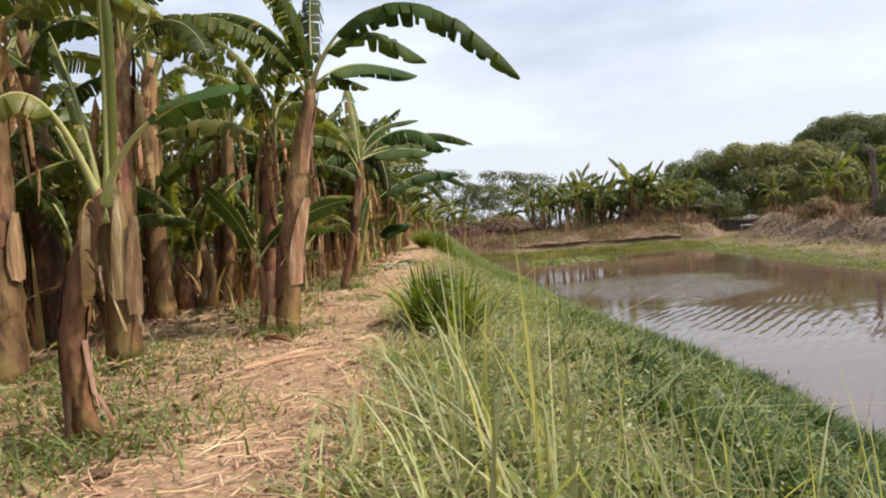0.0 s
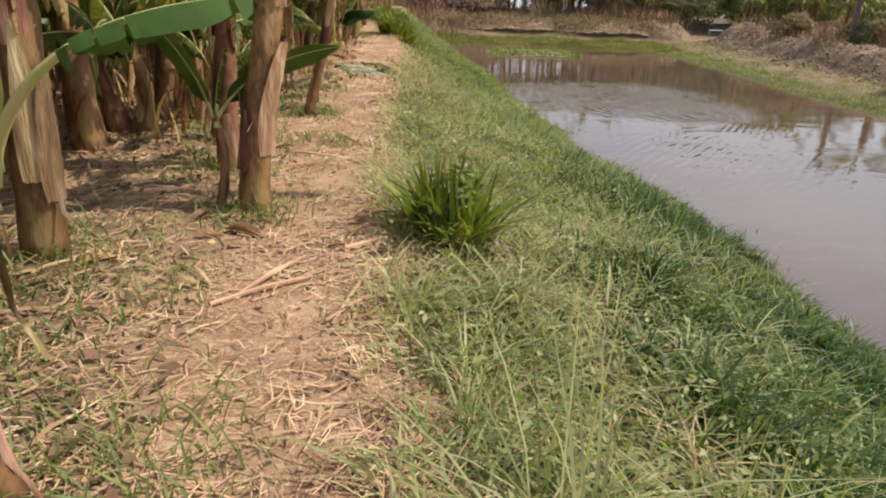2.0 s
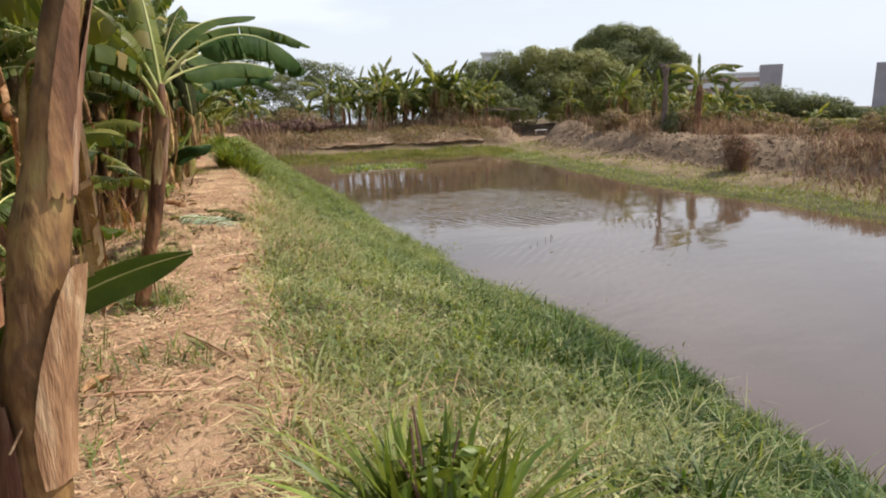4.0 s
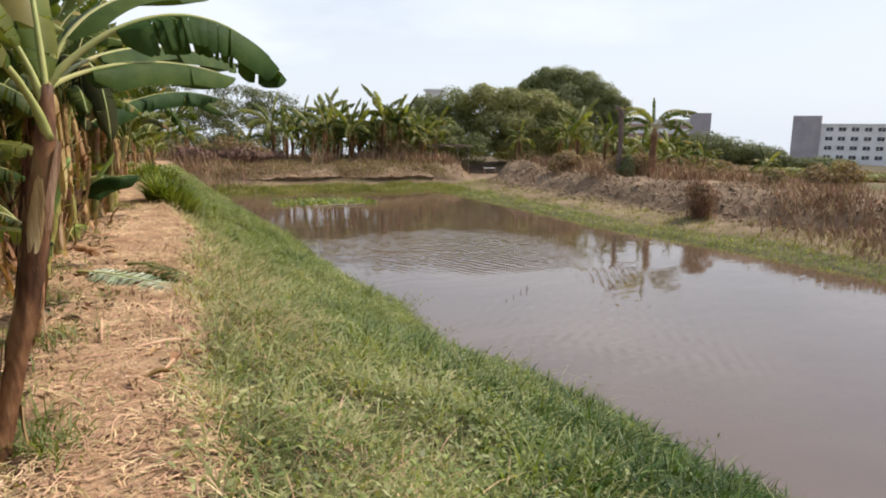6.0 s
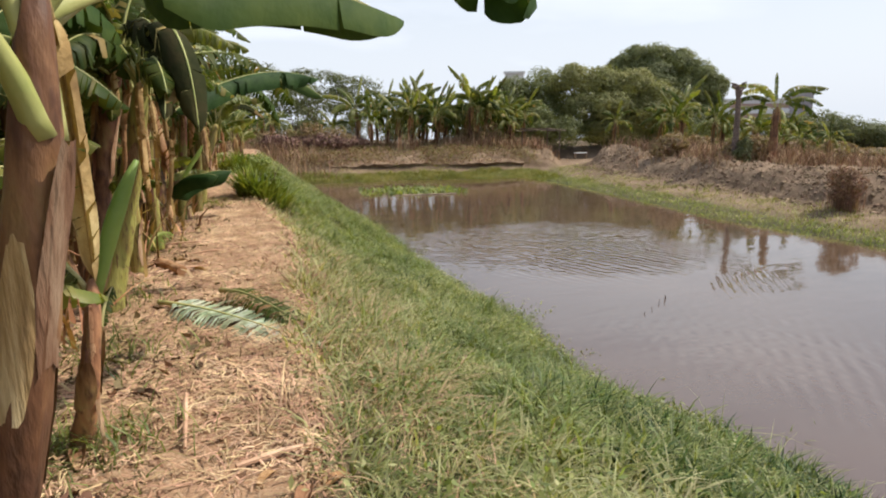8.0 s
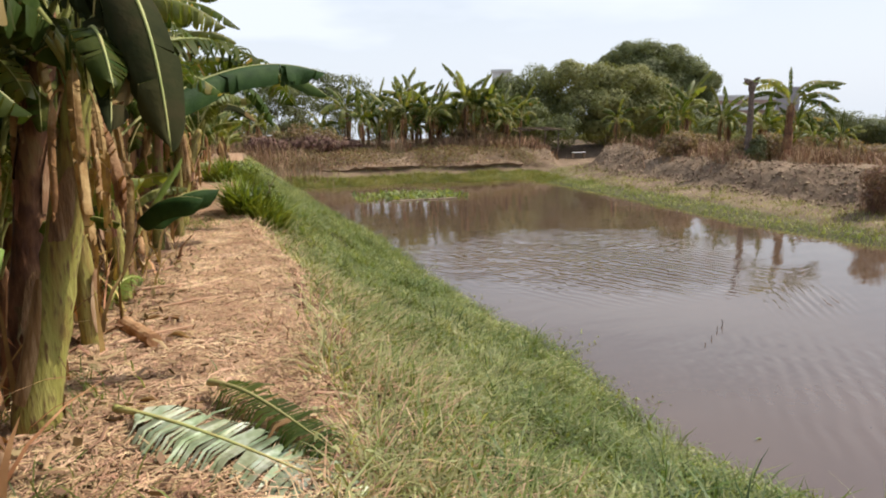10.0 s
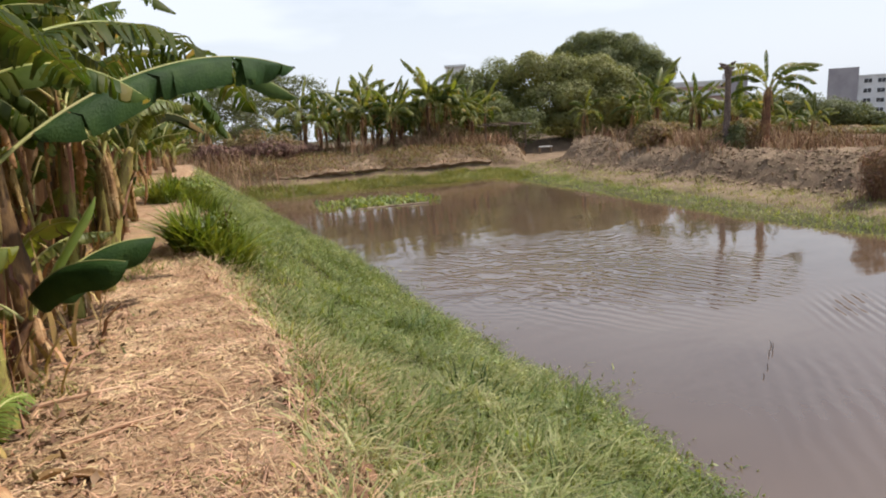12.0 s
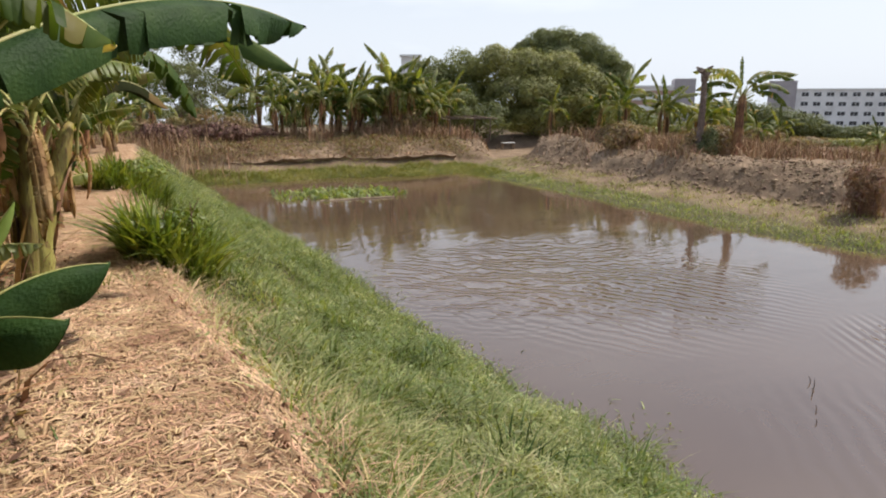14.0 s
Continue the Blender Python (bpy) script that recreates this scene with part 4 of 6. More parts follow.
for k, (x, y, h, lean) in enumerate(((-2.0, 11.75, 1.75, 0.1), (-2.25, 12.35, 2.0, 0.2), (-2.0, 12.75, 1.6, -0.1), (-2.3, 13.75, 1.9, 0.15), (-2.05, 14.75, 1.75, 0.12), (-1.95, 15.6, 1.4, 0.1))):
    banana("banana_plant", (x, y), (lean, 0.05, h), 0.052, 0.036, [((20 + 75 * q + 31 * k) if k else (100 + 28 * q), 84 - 9 * q, 1.2 + 0.12 * (q % 3), 35 + 14 * q, 0.32 + 0.04 * (q % 2)) for q in range(7)], 420 + 3 * k,
           "slender banana plant with a yellow green stem and hanging dry leaves", ROW, dry=5, sheaths=7, lime=0.2, stem=M_stem_green)
banana("banana_plant", (-2.2, 17.0), (0.15, 0.0, 1.45), 0.07, 0.05, G(rr, 6, 0.85), 141, ROWLABEL, ROW, dry=7, stem=M_stem_green)
banana("banana_plant", (-2.45, 16.55), (0.2, -0.1, 1.5), 0.075, 0.05, G(rr, 6, 0.85), 145, ROWLABEL, ROW, dry=7)
banana("banana_plant", (-2.3, 18.2), (0.1, 0.05, 1.6), 0.085, 0.055, G(rr, 9), 130, ROWLABEL, ROW, dry=4)
banana("banana_plant", (-2.45, 19.9), (0.1, 0.05, 1.7), 0.085, 0.055, G(rr, 9), 131, ROWLABEL, ROW, dry=4)
banana("banana_plant", (-3.0, 22.3), (0.05, 0.05, 1.8), 0.085, 0.055, G(rr, 9), 133, ROWLABEL, ROW, dry=4)
bp = (20.2, 30.5)
banana("banana_plant", bp, (0.05, 0.0, 2.5), 0.17, 0.12,
       [(a0, e0, L0 * 1.2, 84, 0.5) for a0, e0, L0 in ((-40, 62, 2.2), (140, 60, 2.2), (0, 66, 2.0), (185, 70, 2.0), (-70, 52, 2.0), (105, 54, 2.0), (155, 40, 1.9), (-25, 40, 1.9), (-55, 22, 1.7), (130, 20, 1.7))]
       + [(90, 89, 1.45, 6, 0.24)], 135, "single tall banana plant with an upright new leaf", "banana plants on the far bank", dry=4)

# The plantation behind the first row and the clump on the far bank: five plants, copied.
PLANTATION = "banana plants of the plantation"
kinds = []
for k in range(5):
    kinds.append(banana("banana_plant", (-4.0 - 1.5 * k, 1.0 + k), (rr.normal(0, 0.12), rr.normal(0, 0.12), 1.7 + 0.12 * k), 0.08, 0.055, G(rr, 10 + k % 2), 200 + 3 * k,
                        "banana plant of the plantation with ragged leaves and dry brown sheaths", PLANTATION, dry=5, sheaths=1))
r3 = np.random.default_rng(23)
for row in range(5):
    x0 = -3.4 - row * 1.75
    y = -2.0 + r3.uniform(0, 1)
    while y < 38 + row:
        x = x0 + r3.normal(0, 0.3) - max(0, y - 24) * 0.05
        s = r3.uniform(0.85, 1.2)
        c = copy_thing(kinds[r3.integers(0, 5)], pose(x, y, float(land(x, y)), r3.normal(0, 3), r3.normal(0, 3), r3.uniform(0, 360)) @ Matrix.Scale(s, 4))
        c.scale = (s, s, s)
        y += r3.uniform(1.2, 2.1) * (1 + 0.08 * row)

y = 7.6
while y < 30:
    x = -2.95 + r3.normal(0, 0.22) - 0.03 * max(0, y - 18)
    s = r3.uniform(0.72, 1.0)
    c = copy_thing(kinds[r3.integers(0, 5)], pose(x, y, float(land(x, y)), r3.normal(0, 3), r3.normal(0, 3), r3.uniform(0, 360)))
    c.scale = (s, s, s)
    y += r3.uniform(0.75, 1.35)
for k in range(40):
    x, y = -3.0 - r3.uniform(0, 4), r3.uniform(-0.5, 12)
    s = r3.uniform(0.55, 0.85)
    c = copy_thing(kinds[r3.integers(0, 5)], pose(x, y, float(land(x, y)), r3.normal(0, 3), r3.normal(0, 3), r3.uniform(0, 360)))
    c.scale = (s, s, s)
y = 1.8
while y < 23:   # tall plants close behind the first row
    x = -2.75 + r3.normal(0, 0.2) - 0.03 * max(0, y - 18)
    s = r3.uniform(1.1, 1.35)
    c = copy_thing(kinds[r3.integers(0, 5)], pose(x, y, float(land(x, y)), r3.normal(0, 3), r3.normal(0, 3), r3.uniform(0, 360)))
    c.scale = (s, s, s)
    y += r3.uniform(0.9, 1.5)
SUCKERS = "banana suckers of the plantation"
young = []
for k in range(3):
    young.append(banana("banana_sucker", (-3.2 - 1.2 * k, 6.4 + k), (rr.normal(0, 0.05), rr.normal(0, 0.05), 0.45 + 0.22 * k), 0.06, 0.04,
                        [(a0 + 20 * k, e0, 0.75 + 0.15 * k + 0.1 * rr.normal(), d0, 0.24) for a0, e0, d0 in ((0, 80, 30), (80, 66, 45), (150, 55, 60), (220, 70, 50), (300, 50, 70), (340, 60, 50))],
                        230 + 3 * k, "young banana sucker with upright yellow green leaves", SUCKERS, dry=1, sheaths=1))
for k in range(125):
    x, y = -2.25 - 6.0 * r3.uniform(0, 1) ** 1.4, r3.uniform(-1, 36)
    if x > -2.5 and y < 9.5:
        continue
    c = copy_thing(young[r3.integers(0, 3)], pose(x, y, float(land(x, y)) - 0.03, 0, 0, r3.uniform(0, 360)))
    s = r3.uniform(0.8, 1.5)
    c.scale = (s, s, s)

for x, y, s in ((-2.7, 3.6, 1.0), (-2.6, 5.7, 1.2), (-2.3, 7.1, 0.9), (-2.7, 8.2, 1.4),
                (-2.75, 10.6, 1.4), (-2.9, 12.3, 1.3), (-2.9, 13.7, 1.4), (-2.5, 15.8, 1.3),
                (-2.5, 17.2, 1.2), (-2.1, 17.4, 0.9), (-2.7, 18.9, 1.3), (-2.5, 20.9, 1.3), (-2.9, 3.0, 1.3)):
    c = copy_thing(young[r3.integers(0, 3)], pose(x, y, float(land(x, y)) - 0.03, r3.normal(0, 4), r3.normal(0, 4), r3.uniform(0, 360)))
    c.scale = (s, s, s)

FAR = "banana plants on the far bank"
far_kinds = []
for k in range(4):
    up = [(k * 50 + q * 137.5 + r3.normal(0, 14), 84 - 5.5 * q + r3.normal(0, 6), r3.uniform(1.3, 1.8), 52 + 6 * q + r3.normal(0, 12), r3.uniform(0.3, 0.44)) for q in range(13)]
    far_kinds.append(banana("banana_plant", (7.4 + 1.6 * k, 46.0 + 0.5 * k), (r3.normal(0, 0.16), 0.0, 1.25 + 0.2 * k), 0.07, 0.05, up, 280 + 3 * k,
                            "banana plant with arching green leaves and a dry brown skirt", FAR, dry=8, sheaths=1, lime=0.45, skirt=(0.5, 1.0)))
far_spots = []
for k in range(27):
    far_spots.append((5.6 + 9.2 * (k + r3.uniform(0, 1)) / 27, r3.uniform(44.6, 48.6), r3.choice((1.05, 1.2, 1.35, 1.5))))
for k in range(13):
    far_spots.append((r3.uniform(-16, 2.5), r3.uniform(42.0, 50.0), r3.uniform(0.9, 1.3)))
far_spots += [(3.6, 46.4, 1.5), (4.3, 45.6, 1.35), (4.9, 46.8, 1.3), (19.4, 37.0, 1.15), (20.6, 38.2, 1.3), (21.6, 36.6, 1.2), (22.8, 37.6, 1.35), (23.6, 35.8, 1.2), (24.6, 37.2, 1.3), (25.6, 36.0, 1.15),
              (23.4, 32.0, 0.8), (24.5, 27.6, 0.7), (20.5, 40.5, 1.25), (18.4, 41.5, 1.0), (27.0, 38.0, 1.1), (26.2, 33.6, 0.9)]
for x, y, s in far_spots:
    c = copy_thing(far_kinds[r3.integers(0, 4)], pose(x, y, float(land(x, y)) - 0.05, 0, 0, r3.uniform(0, 360)))
    c.scale = (s, s, s)


# ---------------------------------------------------------------- grass, reeds and straw
def blades(px, py, pz, height, width, lean, rs, segs=3, az=None):
    """Bent tapering blades as one array mesh: vertices and triangles."""
    n = len(px)
    az = rs.uniform(0, 2 * np.pi, n) if az is None else az
    d = np.stack([np.cos(az), np.sin(az), np.zeros(n)], -1)
    tw = az + np.pi / 2 + rs.normal(0, 0.5, n)
    s = np.stack([np.cos(tw), np.sin(tw), np.zeros(n)], -1)
    base = np.stack([px, py, pz], -1)
    rows = []
    for k in range(segs + 1):
        q = k / segs
        out = (lean * q ** 1.7)[:, None] * d * height[:, None]
        up = (height * (q - 0.38 * np.clip(lean, 0, 1.6) * q ** 2.4))[:, None] * UP
        c = base + out + up
        w = (width * (1 - q) ** 0.65 * 0.5)[:, None] * s
        rows += [c - w, c + w] if k < segs else [c]
    V = np.stack(rows, 1)
    m = V.shape[1]
    F = []
    for k in range(segs - 1):
        a = 2 * k
        F += [(a, a + 1, a + 3), (a, a + 3, a + 2)]
    F.append((2 * segs - 2, 2 * segs - 1, 2 * segs))
    F = np.array(F)
    faces = (np.arange(n)[:, None, None] * m + F[None]).reshape(-1, 3)
    return V.reshape(-1, 3), faces


def grass_patch(name, label, mat, n, xlo, xhi, ylo, yhi, keep, h, w, lean, seed, category="grass", clump=0.35):
    rs = np.random.default_rng(seed)
    x, y = rs.uniform(xlo, xhi, n), rs.uniform(ylo, yhi, n)
    k = rs.uniform(0, 1, n) < keep(x, y) * (1 - clump + clump * 2 * np.clip(vnoise(x * 2.2, y * 2.2, seed) + 0.5, 0, 1))
    x, y = x[k], y[k]
    n = len(x)
    size = 0.75 + 0.5 * np.clip(vnoise(x * 0.9, y * 0.9, seed + 5) + 0.5, 0, 1)
    hh = rs.uniform(h[0], h[1], n) * size
    v, f = blades(x, y, land(x, y) - 0.02, hh, rs.uniform(w[0], w[1], n), np.abs(rs.normal(lean, 0.3, n)), rs)
    return solo(name, mesh_of(name, v, f, [mat]), label, category, kind="stuff")


def tufts(name, label, mat, n, xlo, xhi, ylo, yhi, keep, h, w, lean, per, spread, seed):
    """Tufts of blades that spread from common feet, each tuft of its own height."""
    rs = np.random.default_rng(seed)
    cx, cy = rs.uniform(xlo, xhi, n), rs.uniform(ylo, yhi, n)
    k = rs.uniform(0, 1, n) < keep(cx, cy)
    cx, cy = cx[k], cy[k]
    size = np.repeat(rs.uniform(0.55, 1.25, len(cx)) * (0.8 + 0.5 * np.clip(vnoise(cx * 0.9, cy * 0.9, seed + 5), -0.6, 0.8)), per)
    m = len(cx) * per
    dx, dy = rs.normal(0, spread, m), rs.normal(0, spread, m)
    x, y = np.repeat(cx, per) + dx, np.repeat(cy, per) + dy
    az = np.arctan2(dy, dx) + rs.normal(0, 0.7, m)
    v, f = blades(x, y, land(x, y) - 0.02, rs.uniform(h[0], h[1], m) * size, rs.uniform(w[0], w[1], m), np.abs(rs.normal(lean, 0.35, m)), rs, 3, az)
    return solo(name, mesh_of(name, v, f, [mat]), label, "grass", kind="stuff")


def on_bank(lo, hi):
    def f(x, y):
        s = (x - path_edge(y)) / (near_shore(y) - path_edge(y))
        return ((s > lo) & (s < hi)).astype(float)
    return f


def across(x, y):
    return (x - path_edge(y)) / (near_shore(y) - path_edge(y))


def lush(x, y):
    return on_bank(0.25, 1.05)(x, y) * step(0.3, 0.62, across(x, y) + 0.2 * vnoise(x * 0.8, y * 0.8, 77) + 0.17 * (1 - step(3.0, 5.5, y))) * (1 - step(9.0, 11.6, y))


def dryish(x, y):
    return on_bank(0.0, 0.8)(x, y) * (1 - 0.9 * lush(x, y)) * np.clip(vnoise(x * 1.1, y * 1.1, 78) * 1.5 + 0.75, 0.1, 1)


tufts("grass", "long lush dark green grass on the bank beside the water", M_grass_dark, 9000, -0.4, 4.9, -1.5, 14, lush, (0.14, 0.36), (0.016, 0.034), 0.85, 11, 0.05, 41)
tufts("grass", "bright broad-bladed grass tufts above the water", M_grass, 900, -0.4, 4.9, -1.5, 15, lambda x, y: lush(x, y) * (1 - 0.8 * step(0.55, 0.75, across(x, y)) * (y < 5)), (0.2, 0.42), (0.016, 0.034), 0.75, 9, 0.05, 42)
tufts("grass", "pale mixed grass on the upper bank beside the path", M_grass_pale, 4600, -0.6, 3.4, -1.5, 16, dryish, (0.12, 0.34), (0.009, 0.021), 1.1, 11, 0.05, 43)
grass_patch("grass", "green grass between the dry tufts of the bank", M_grass, 42000, -0.6, 3.4, -1.5, 18,
            lambda x, y: on_bank(0.02, 0.75)(x, y) * (1 - 0.92 * lush(x, y)), (0.08, 0.26), (0.008, 0.018), 1.2, 44, clump=0.8)
tufts("grass", "straw-coloured dead grass tufts along the path", M_straw, 1300, -1.6, 1.6, -1.5, 17,
      lambda x, y: on_bank(0.0, 0.3)(x, y) * np.clip(vnoise(x * 0.9, y * 0.9, 79) * 2.0 + 0.35, 0, 1), (0.1, 0.36), (0.005, 0.011), 1.3, 14, 0.06, 46)
grass_patch("grass", "short green bank grass further along the pond", M_grass, 52000, -2.2, 3.4, 12.5, 37,
            on_bank(0.06, 1.02), (0.06, 0.24), (0.01, 0.024), 1.0, 45, clump=0.8)
tufts("grass", "uneven green tufts on the bank further along the pond", M_grass, 5600, -2.2, 3.9, 8.5, 30, on_bank(0.1, 1.04), (0.12, 0.38), (0.012, 0.027), 0.9, 12, 0.05, 47)
grass_patch("grass", "pale dry grass along the bank", M_grass_pale, 36000, -2.2, 3.2, 12.5, 37,
            on_bank(0.03, 0.9), (0.06, 0.22), (0.01, 0.022), 1.2, 46)
grass_patch("grass", "green grass strip along the far shore", M_grass, 70000, 9, 20, 8, 40,
            lambda x, y: ((far_distance(x, y) > -0.25) & (far_distance(x, y) < 1.5 + 0.5 * vnoise(x * 0.7, y * 0.7, 111))) * 1.0, (0.06, 0.22), (0.015, 0.03), 0.7, 47)
tufts("grass", "olive grass tufts along the back shore", M_backgrass, 5200, -1, 13, 36.5, 41.5,
      lambda x, y: ((far_distance(x, y) > -0.2) & (far_distance(x, y) < 2.0 + 0.7 * vnoise(x * 0.6, y * 0.6, 114))) * 1.0, (0.12, 0.36), (0.015, 0.03), 0.7, 10, 0.07, 115)
grass_patch("grass", "yellowing grass along the far shore", M_grass_pale, 90000, -1, 20, 8, 43,
            lambda x, y: ((far_distance(x, y) > 0.4) & (far_distance(x, y) < 3.2)) * np.clip(vnoise(x * 0.8, y * 0.8, 112) * 1.4 + 0.7, 0.1, 1), (0.05, 0.2), (0.012, 0.026), 0.9, 57)
grass_patch("grass", "dry straw-coloured grass on the far bank", M_reed, 46000, -6, 30, 6, 56,
            lambda x, y: ((far_distance(x, y) > 3.2) & (far_distance(x, y) < 16) & (sunk_track(x, y) < 0.4)) * np.where((x > 13.5) & (far_distance(x, y) < 5.8), 0.2, 1.0) * np.clip(vnoise(x * 0.9, y * 0.9, 113) * 2 + 0.2 + 0.5 * step(6, 9, far_distance(x, y)), 0, 1), (0.06, 0.3), (0.012, 0.03), 1.0, 48)
grass_patch("grass", "tall flowering grass stalks at the start of the bank", M_grass_pale, 420, 0.25, 2.0, -0.5, 1.6, on_bank(0.08, 0.5), (0.5, 0.95), (0.009, 0.018), 0.55, 50)
grass_patch("weeds", "low green weeds round the banana stems", M_grass, 26000, -4.5, -0.9, -1, 10,
            lambda x, y: np.clip(vnoise(x * 0.9, y * 0.9, 61) * 2.2 - 0.25, 0, 1) * step(0.4, 1.0, path_edge(y) - x), (0.04, 0.14), (0.006, 0.013), 1.1, 49, clump=0.8)


def straw(name, label, mat, n, xlo, xhi, ylo, yhi, keep, L, w, seed, lift=0.02):
    """Dry stalks lying on the ground: thin bent strips with a ridge."""
    rs = np.random.default_rng(seed)
    x, y = rs.uniform(xlo, xhi, n), rs.uniform(ylo, yhi, n)
    k = rs.uniform(0, 1, n) < keep(x, y)
    x, y = x[k], y[k]
    n = len(x)
    a, ln, ww = rs.uniform(0, np.pi, n), rs.uniform(L[0], L[1], n) ** 1.0, rs.uniform(w[0], w[1], n)
    d, bend = np.stack([np.cos(a), np.sin(a)], -1), rs.normal(0, 0.12, n)
    s = np.stack([-d[:, 1], d[:, 0]], -1)
    rows = []
    tilt = rs.normal(0, 0.12, n)
    for q in (-0.5, 0.0, 0.5):
        c = np.stack([x, y], -1) + d * (ln * q)[:, None] + s * (bend * ln * (0.25 - q * q) * 4)[:, None]
        z = land(c[:, 0], c[:, 1]) + 0.006 + rs.uniform(0, lift, n) * (1 if q else 1.3) + np.maximum(0, tilt * ln * q)
        e = s * (ww * (0.5 if q == 0 else 0.32))[:, None]
        rows += [np.column_stack([c - e, z]), np.column_stack([c, z + ww * 0.35]), np.column_stack([c + e, z])]
    V = np.stack(rows, 1)
    F = np.array([(0, 1, 4, 3), (1, 2, 5, 4), (3, 4, 7, 6), (4, 5, 8, 7)])
    faces = (np.arange(n)[:, None, None] * 9 + F[None]).reshape(-1, 4)
    return solo(name, mesh_of(name, V.reshape(-1, 3), faces, [mat]), label, "straw", kind="stuff")


def on_path(x, y):
    return (x < path_edge(y) + 0.22 + 0.3 * vnoise(x * 1.7, y * 1.7, 73)).astype(float) * (0.3 + 0.7 * np.clip(vnoise(x * 1.3, y * 1.3, 71) * 1.6 + 0.5, 0, 1)) * np.maximum(step(7.5, 9.5, y), np.maximum(0.42, step(-0.35, 0.0, x - path_edge(y))))


straw("straw", "trampled dry straw scattered over the path", M_straw, 30000, -3.2, 0, -1.5, 20, on_path, (0.05, 0.24), (0.003, 0.009), 51)
straw("straw", "short broken chaff over the path", M_straw, 60000, -2.8, 0, 6, 17, on_path, (0.02, 0.09), (0.004, 0.011), 52)
straw("straw", "short broken chaff and straw on the worn path", M_straw, 26000, -2.4, 0.2, -1.5, 7, on_path, (0.03, 0.12), (0.003, 0.008), 54)
straw("leaf_litter", "dry leaf litter under the banana plants", M_reed, 26000, -9, -0.9, -2, 26, lambda x, y: on_path(x, y) * step(0.6, 1.9, path_edge(y) - x), (0.05, 0.26), (0.008, 0.03), 53, 0.05)

for k, (x, y, rad, n) in enumerate(((-1.1, 3.75, 0.28, 260), (-1.25, 6.8, 0.26, 260), (-1.55, 8.4, 0.3, 300), (-1.1, 1.25, 0.4, 420), (-1.7, 1.9, 0.5, 420), (-1.4, 6.95, 0.35, 200), (-2.1, 10.9, 0.4, 260),
                                    (-2.3, 13.1, 0.45, 260), (-2.0, 16.3, 0.4, 260), (-2.0, 3.0, 0.6, 500), (-2.4, 2.4, 0.6, 500), (-1.55, 4.7, 0.4, 380), (-1.75, 5.6, 0.5, 420), (-1.9, 7.6, 0.5, 420), (-1.25, 0.6, 0.45, 420), (-1.75, 9.6, 0.4, 260), (-0.75, 1.6, 0.3, 120), (-0.9, 5.6, 0.3, 120))):
    rs = np.random.default_rng(700 + k)
    px, py = rs.normal(0, rad * 0.6, n), rs.normal(0, rad * 0.5, n)
    v, f = blades(px, py, land(x + px, y + py) - float(land(x, y)) - 0.02, rs.uniform(0.06, 0.24, n), rs.uniform(0.006, 0.016, n), np.abs(rs.normal(0.9, 0.3, n)), rs)
    solo("weed_tuft", mesh_of("weed_tuft", v, f, [M_grass]), "tuft of green weeds round a banana stem", "weeds", "weed tufts", "stuff", at=(x, y, float(land(x, y))))


def ground_leaves(name, label, mat, n, xlo, xhi, ylo, yhi, keep, size, rise, seed):
    """Small rounded leaves of creeping weeds, each a bent diamond."""
    rs = np.random.default_rng(seed)
    x, y = rs.uniform(xlo, xhi, n), rs.uniform(ylo, yhi, n)
    k = rs.uniform(0, 1, n) < keep(x, y)
    x, y = x[k], y[k]
    n = len(x)
    c = np.stack([x, y, land(x, y) + rs.uniform(rise[0], rise[1], n)], -1)
    nrm = rs.normal(0, 0.5, (n, 3)) + (0, 0, 1)
    nrm /= np.linalg.norm(nrm, axis=1)[:, None]
    t = np.cross(nrm, rs.normal(size=(n, 3)))
    t /= np.linalg.norm(t, axis=1)[:, None]
    b = np.cross(nrm, t)
    s = rs.uniform(size[0], size[1], n)[:, None]
    V = np.stack([c - t * s, c + b * s * 0.42 - nrm * s * 0.12, c + t * s - nrm * s * 0.3, c - b * s * 0.42 - nrm * s * 0.12], 1)
    F = np.array([(0, 1, 2), (0, 2, 3)])
    solo(name, mesh_of(name, V.reshape(-1, 3), (np.arange(n)[:, None, None] * 4 + F[None]).reshape(-1, 3), [mat]), label, "weeds", kind="stuff")


def patchy(lo, hi, seed):
    f = on_bank(lo, hi)
    return lambda x, y: f(x, y) * np.clip(vnoise(x * 1.3, y * 1.3, seed) * 1.6 + 0.55, 0, 1)


rs8 = np.random.default_rng(131)
fx = -1.75 - 3.6 * rs8.uniform(0, 1, 4200) ** 1.3 - 0.35 * rs8.uniform(0, 1, 4200)
fy = rs8.uniform(1.6, 30, 4200)
keep = (fx < path_edge(fy) - 0.95) & (rs8.uniform(0, 1, 4200) < np.clip(vnoise(fx * 0.9, fy * 0.9, 132) * 1.8 + 0.6, 0, 1))
fx, fy = fx[keep], fy[keep]
fv, ff = blades(fx, fy, land(fx, fy) - 0.02, rs8.uniform(0.25, 1.0, len(fx)), rs8.uniform(0.015, 0.06, len(fx)), np.abs(rs8.normal(0.5, 0.45, len(fx))), rs8, 4)
solo("withered_fronds", mesh_of("withered_fronds", fv, ff, [M_frond]), "withered brown fronds tangled between the banana stems", "dry leaves", kind="stuff")

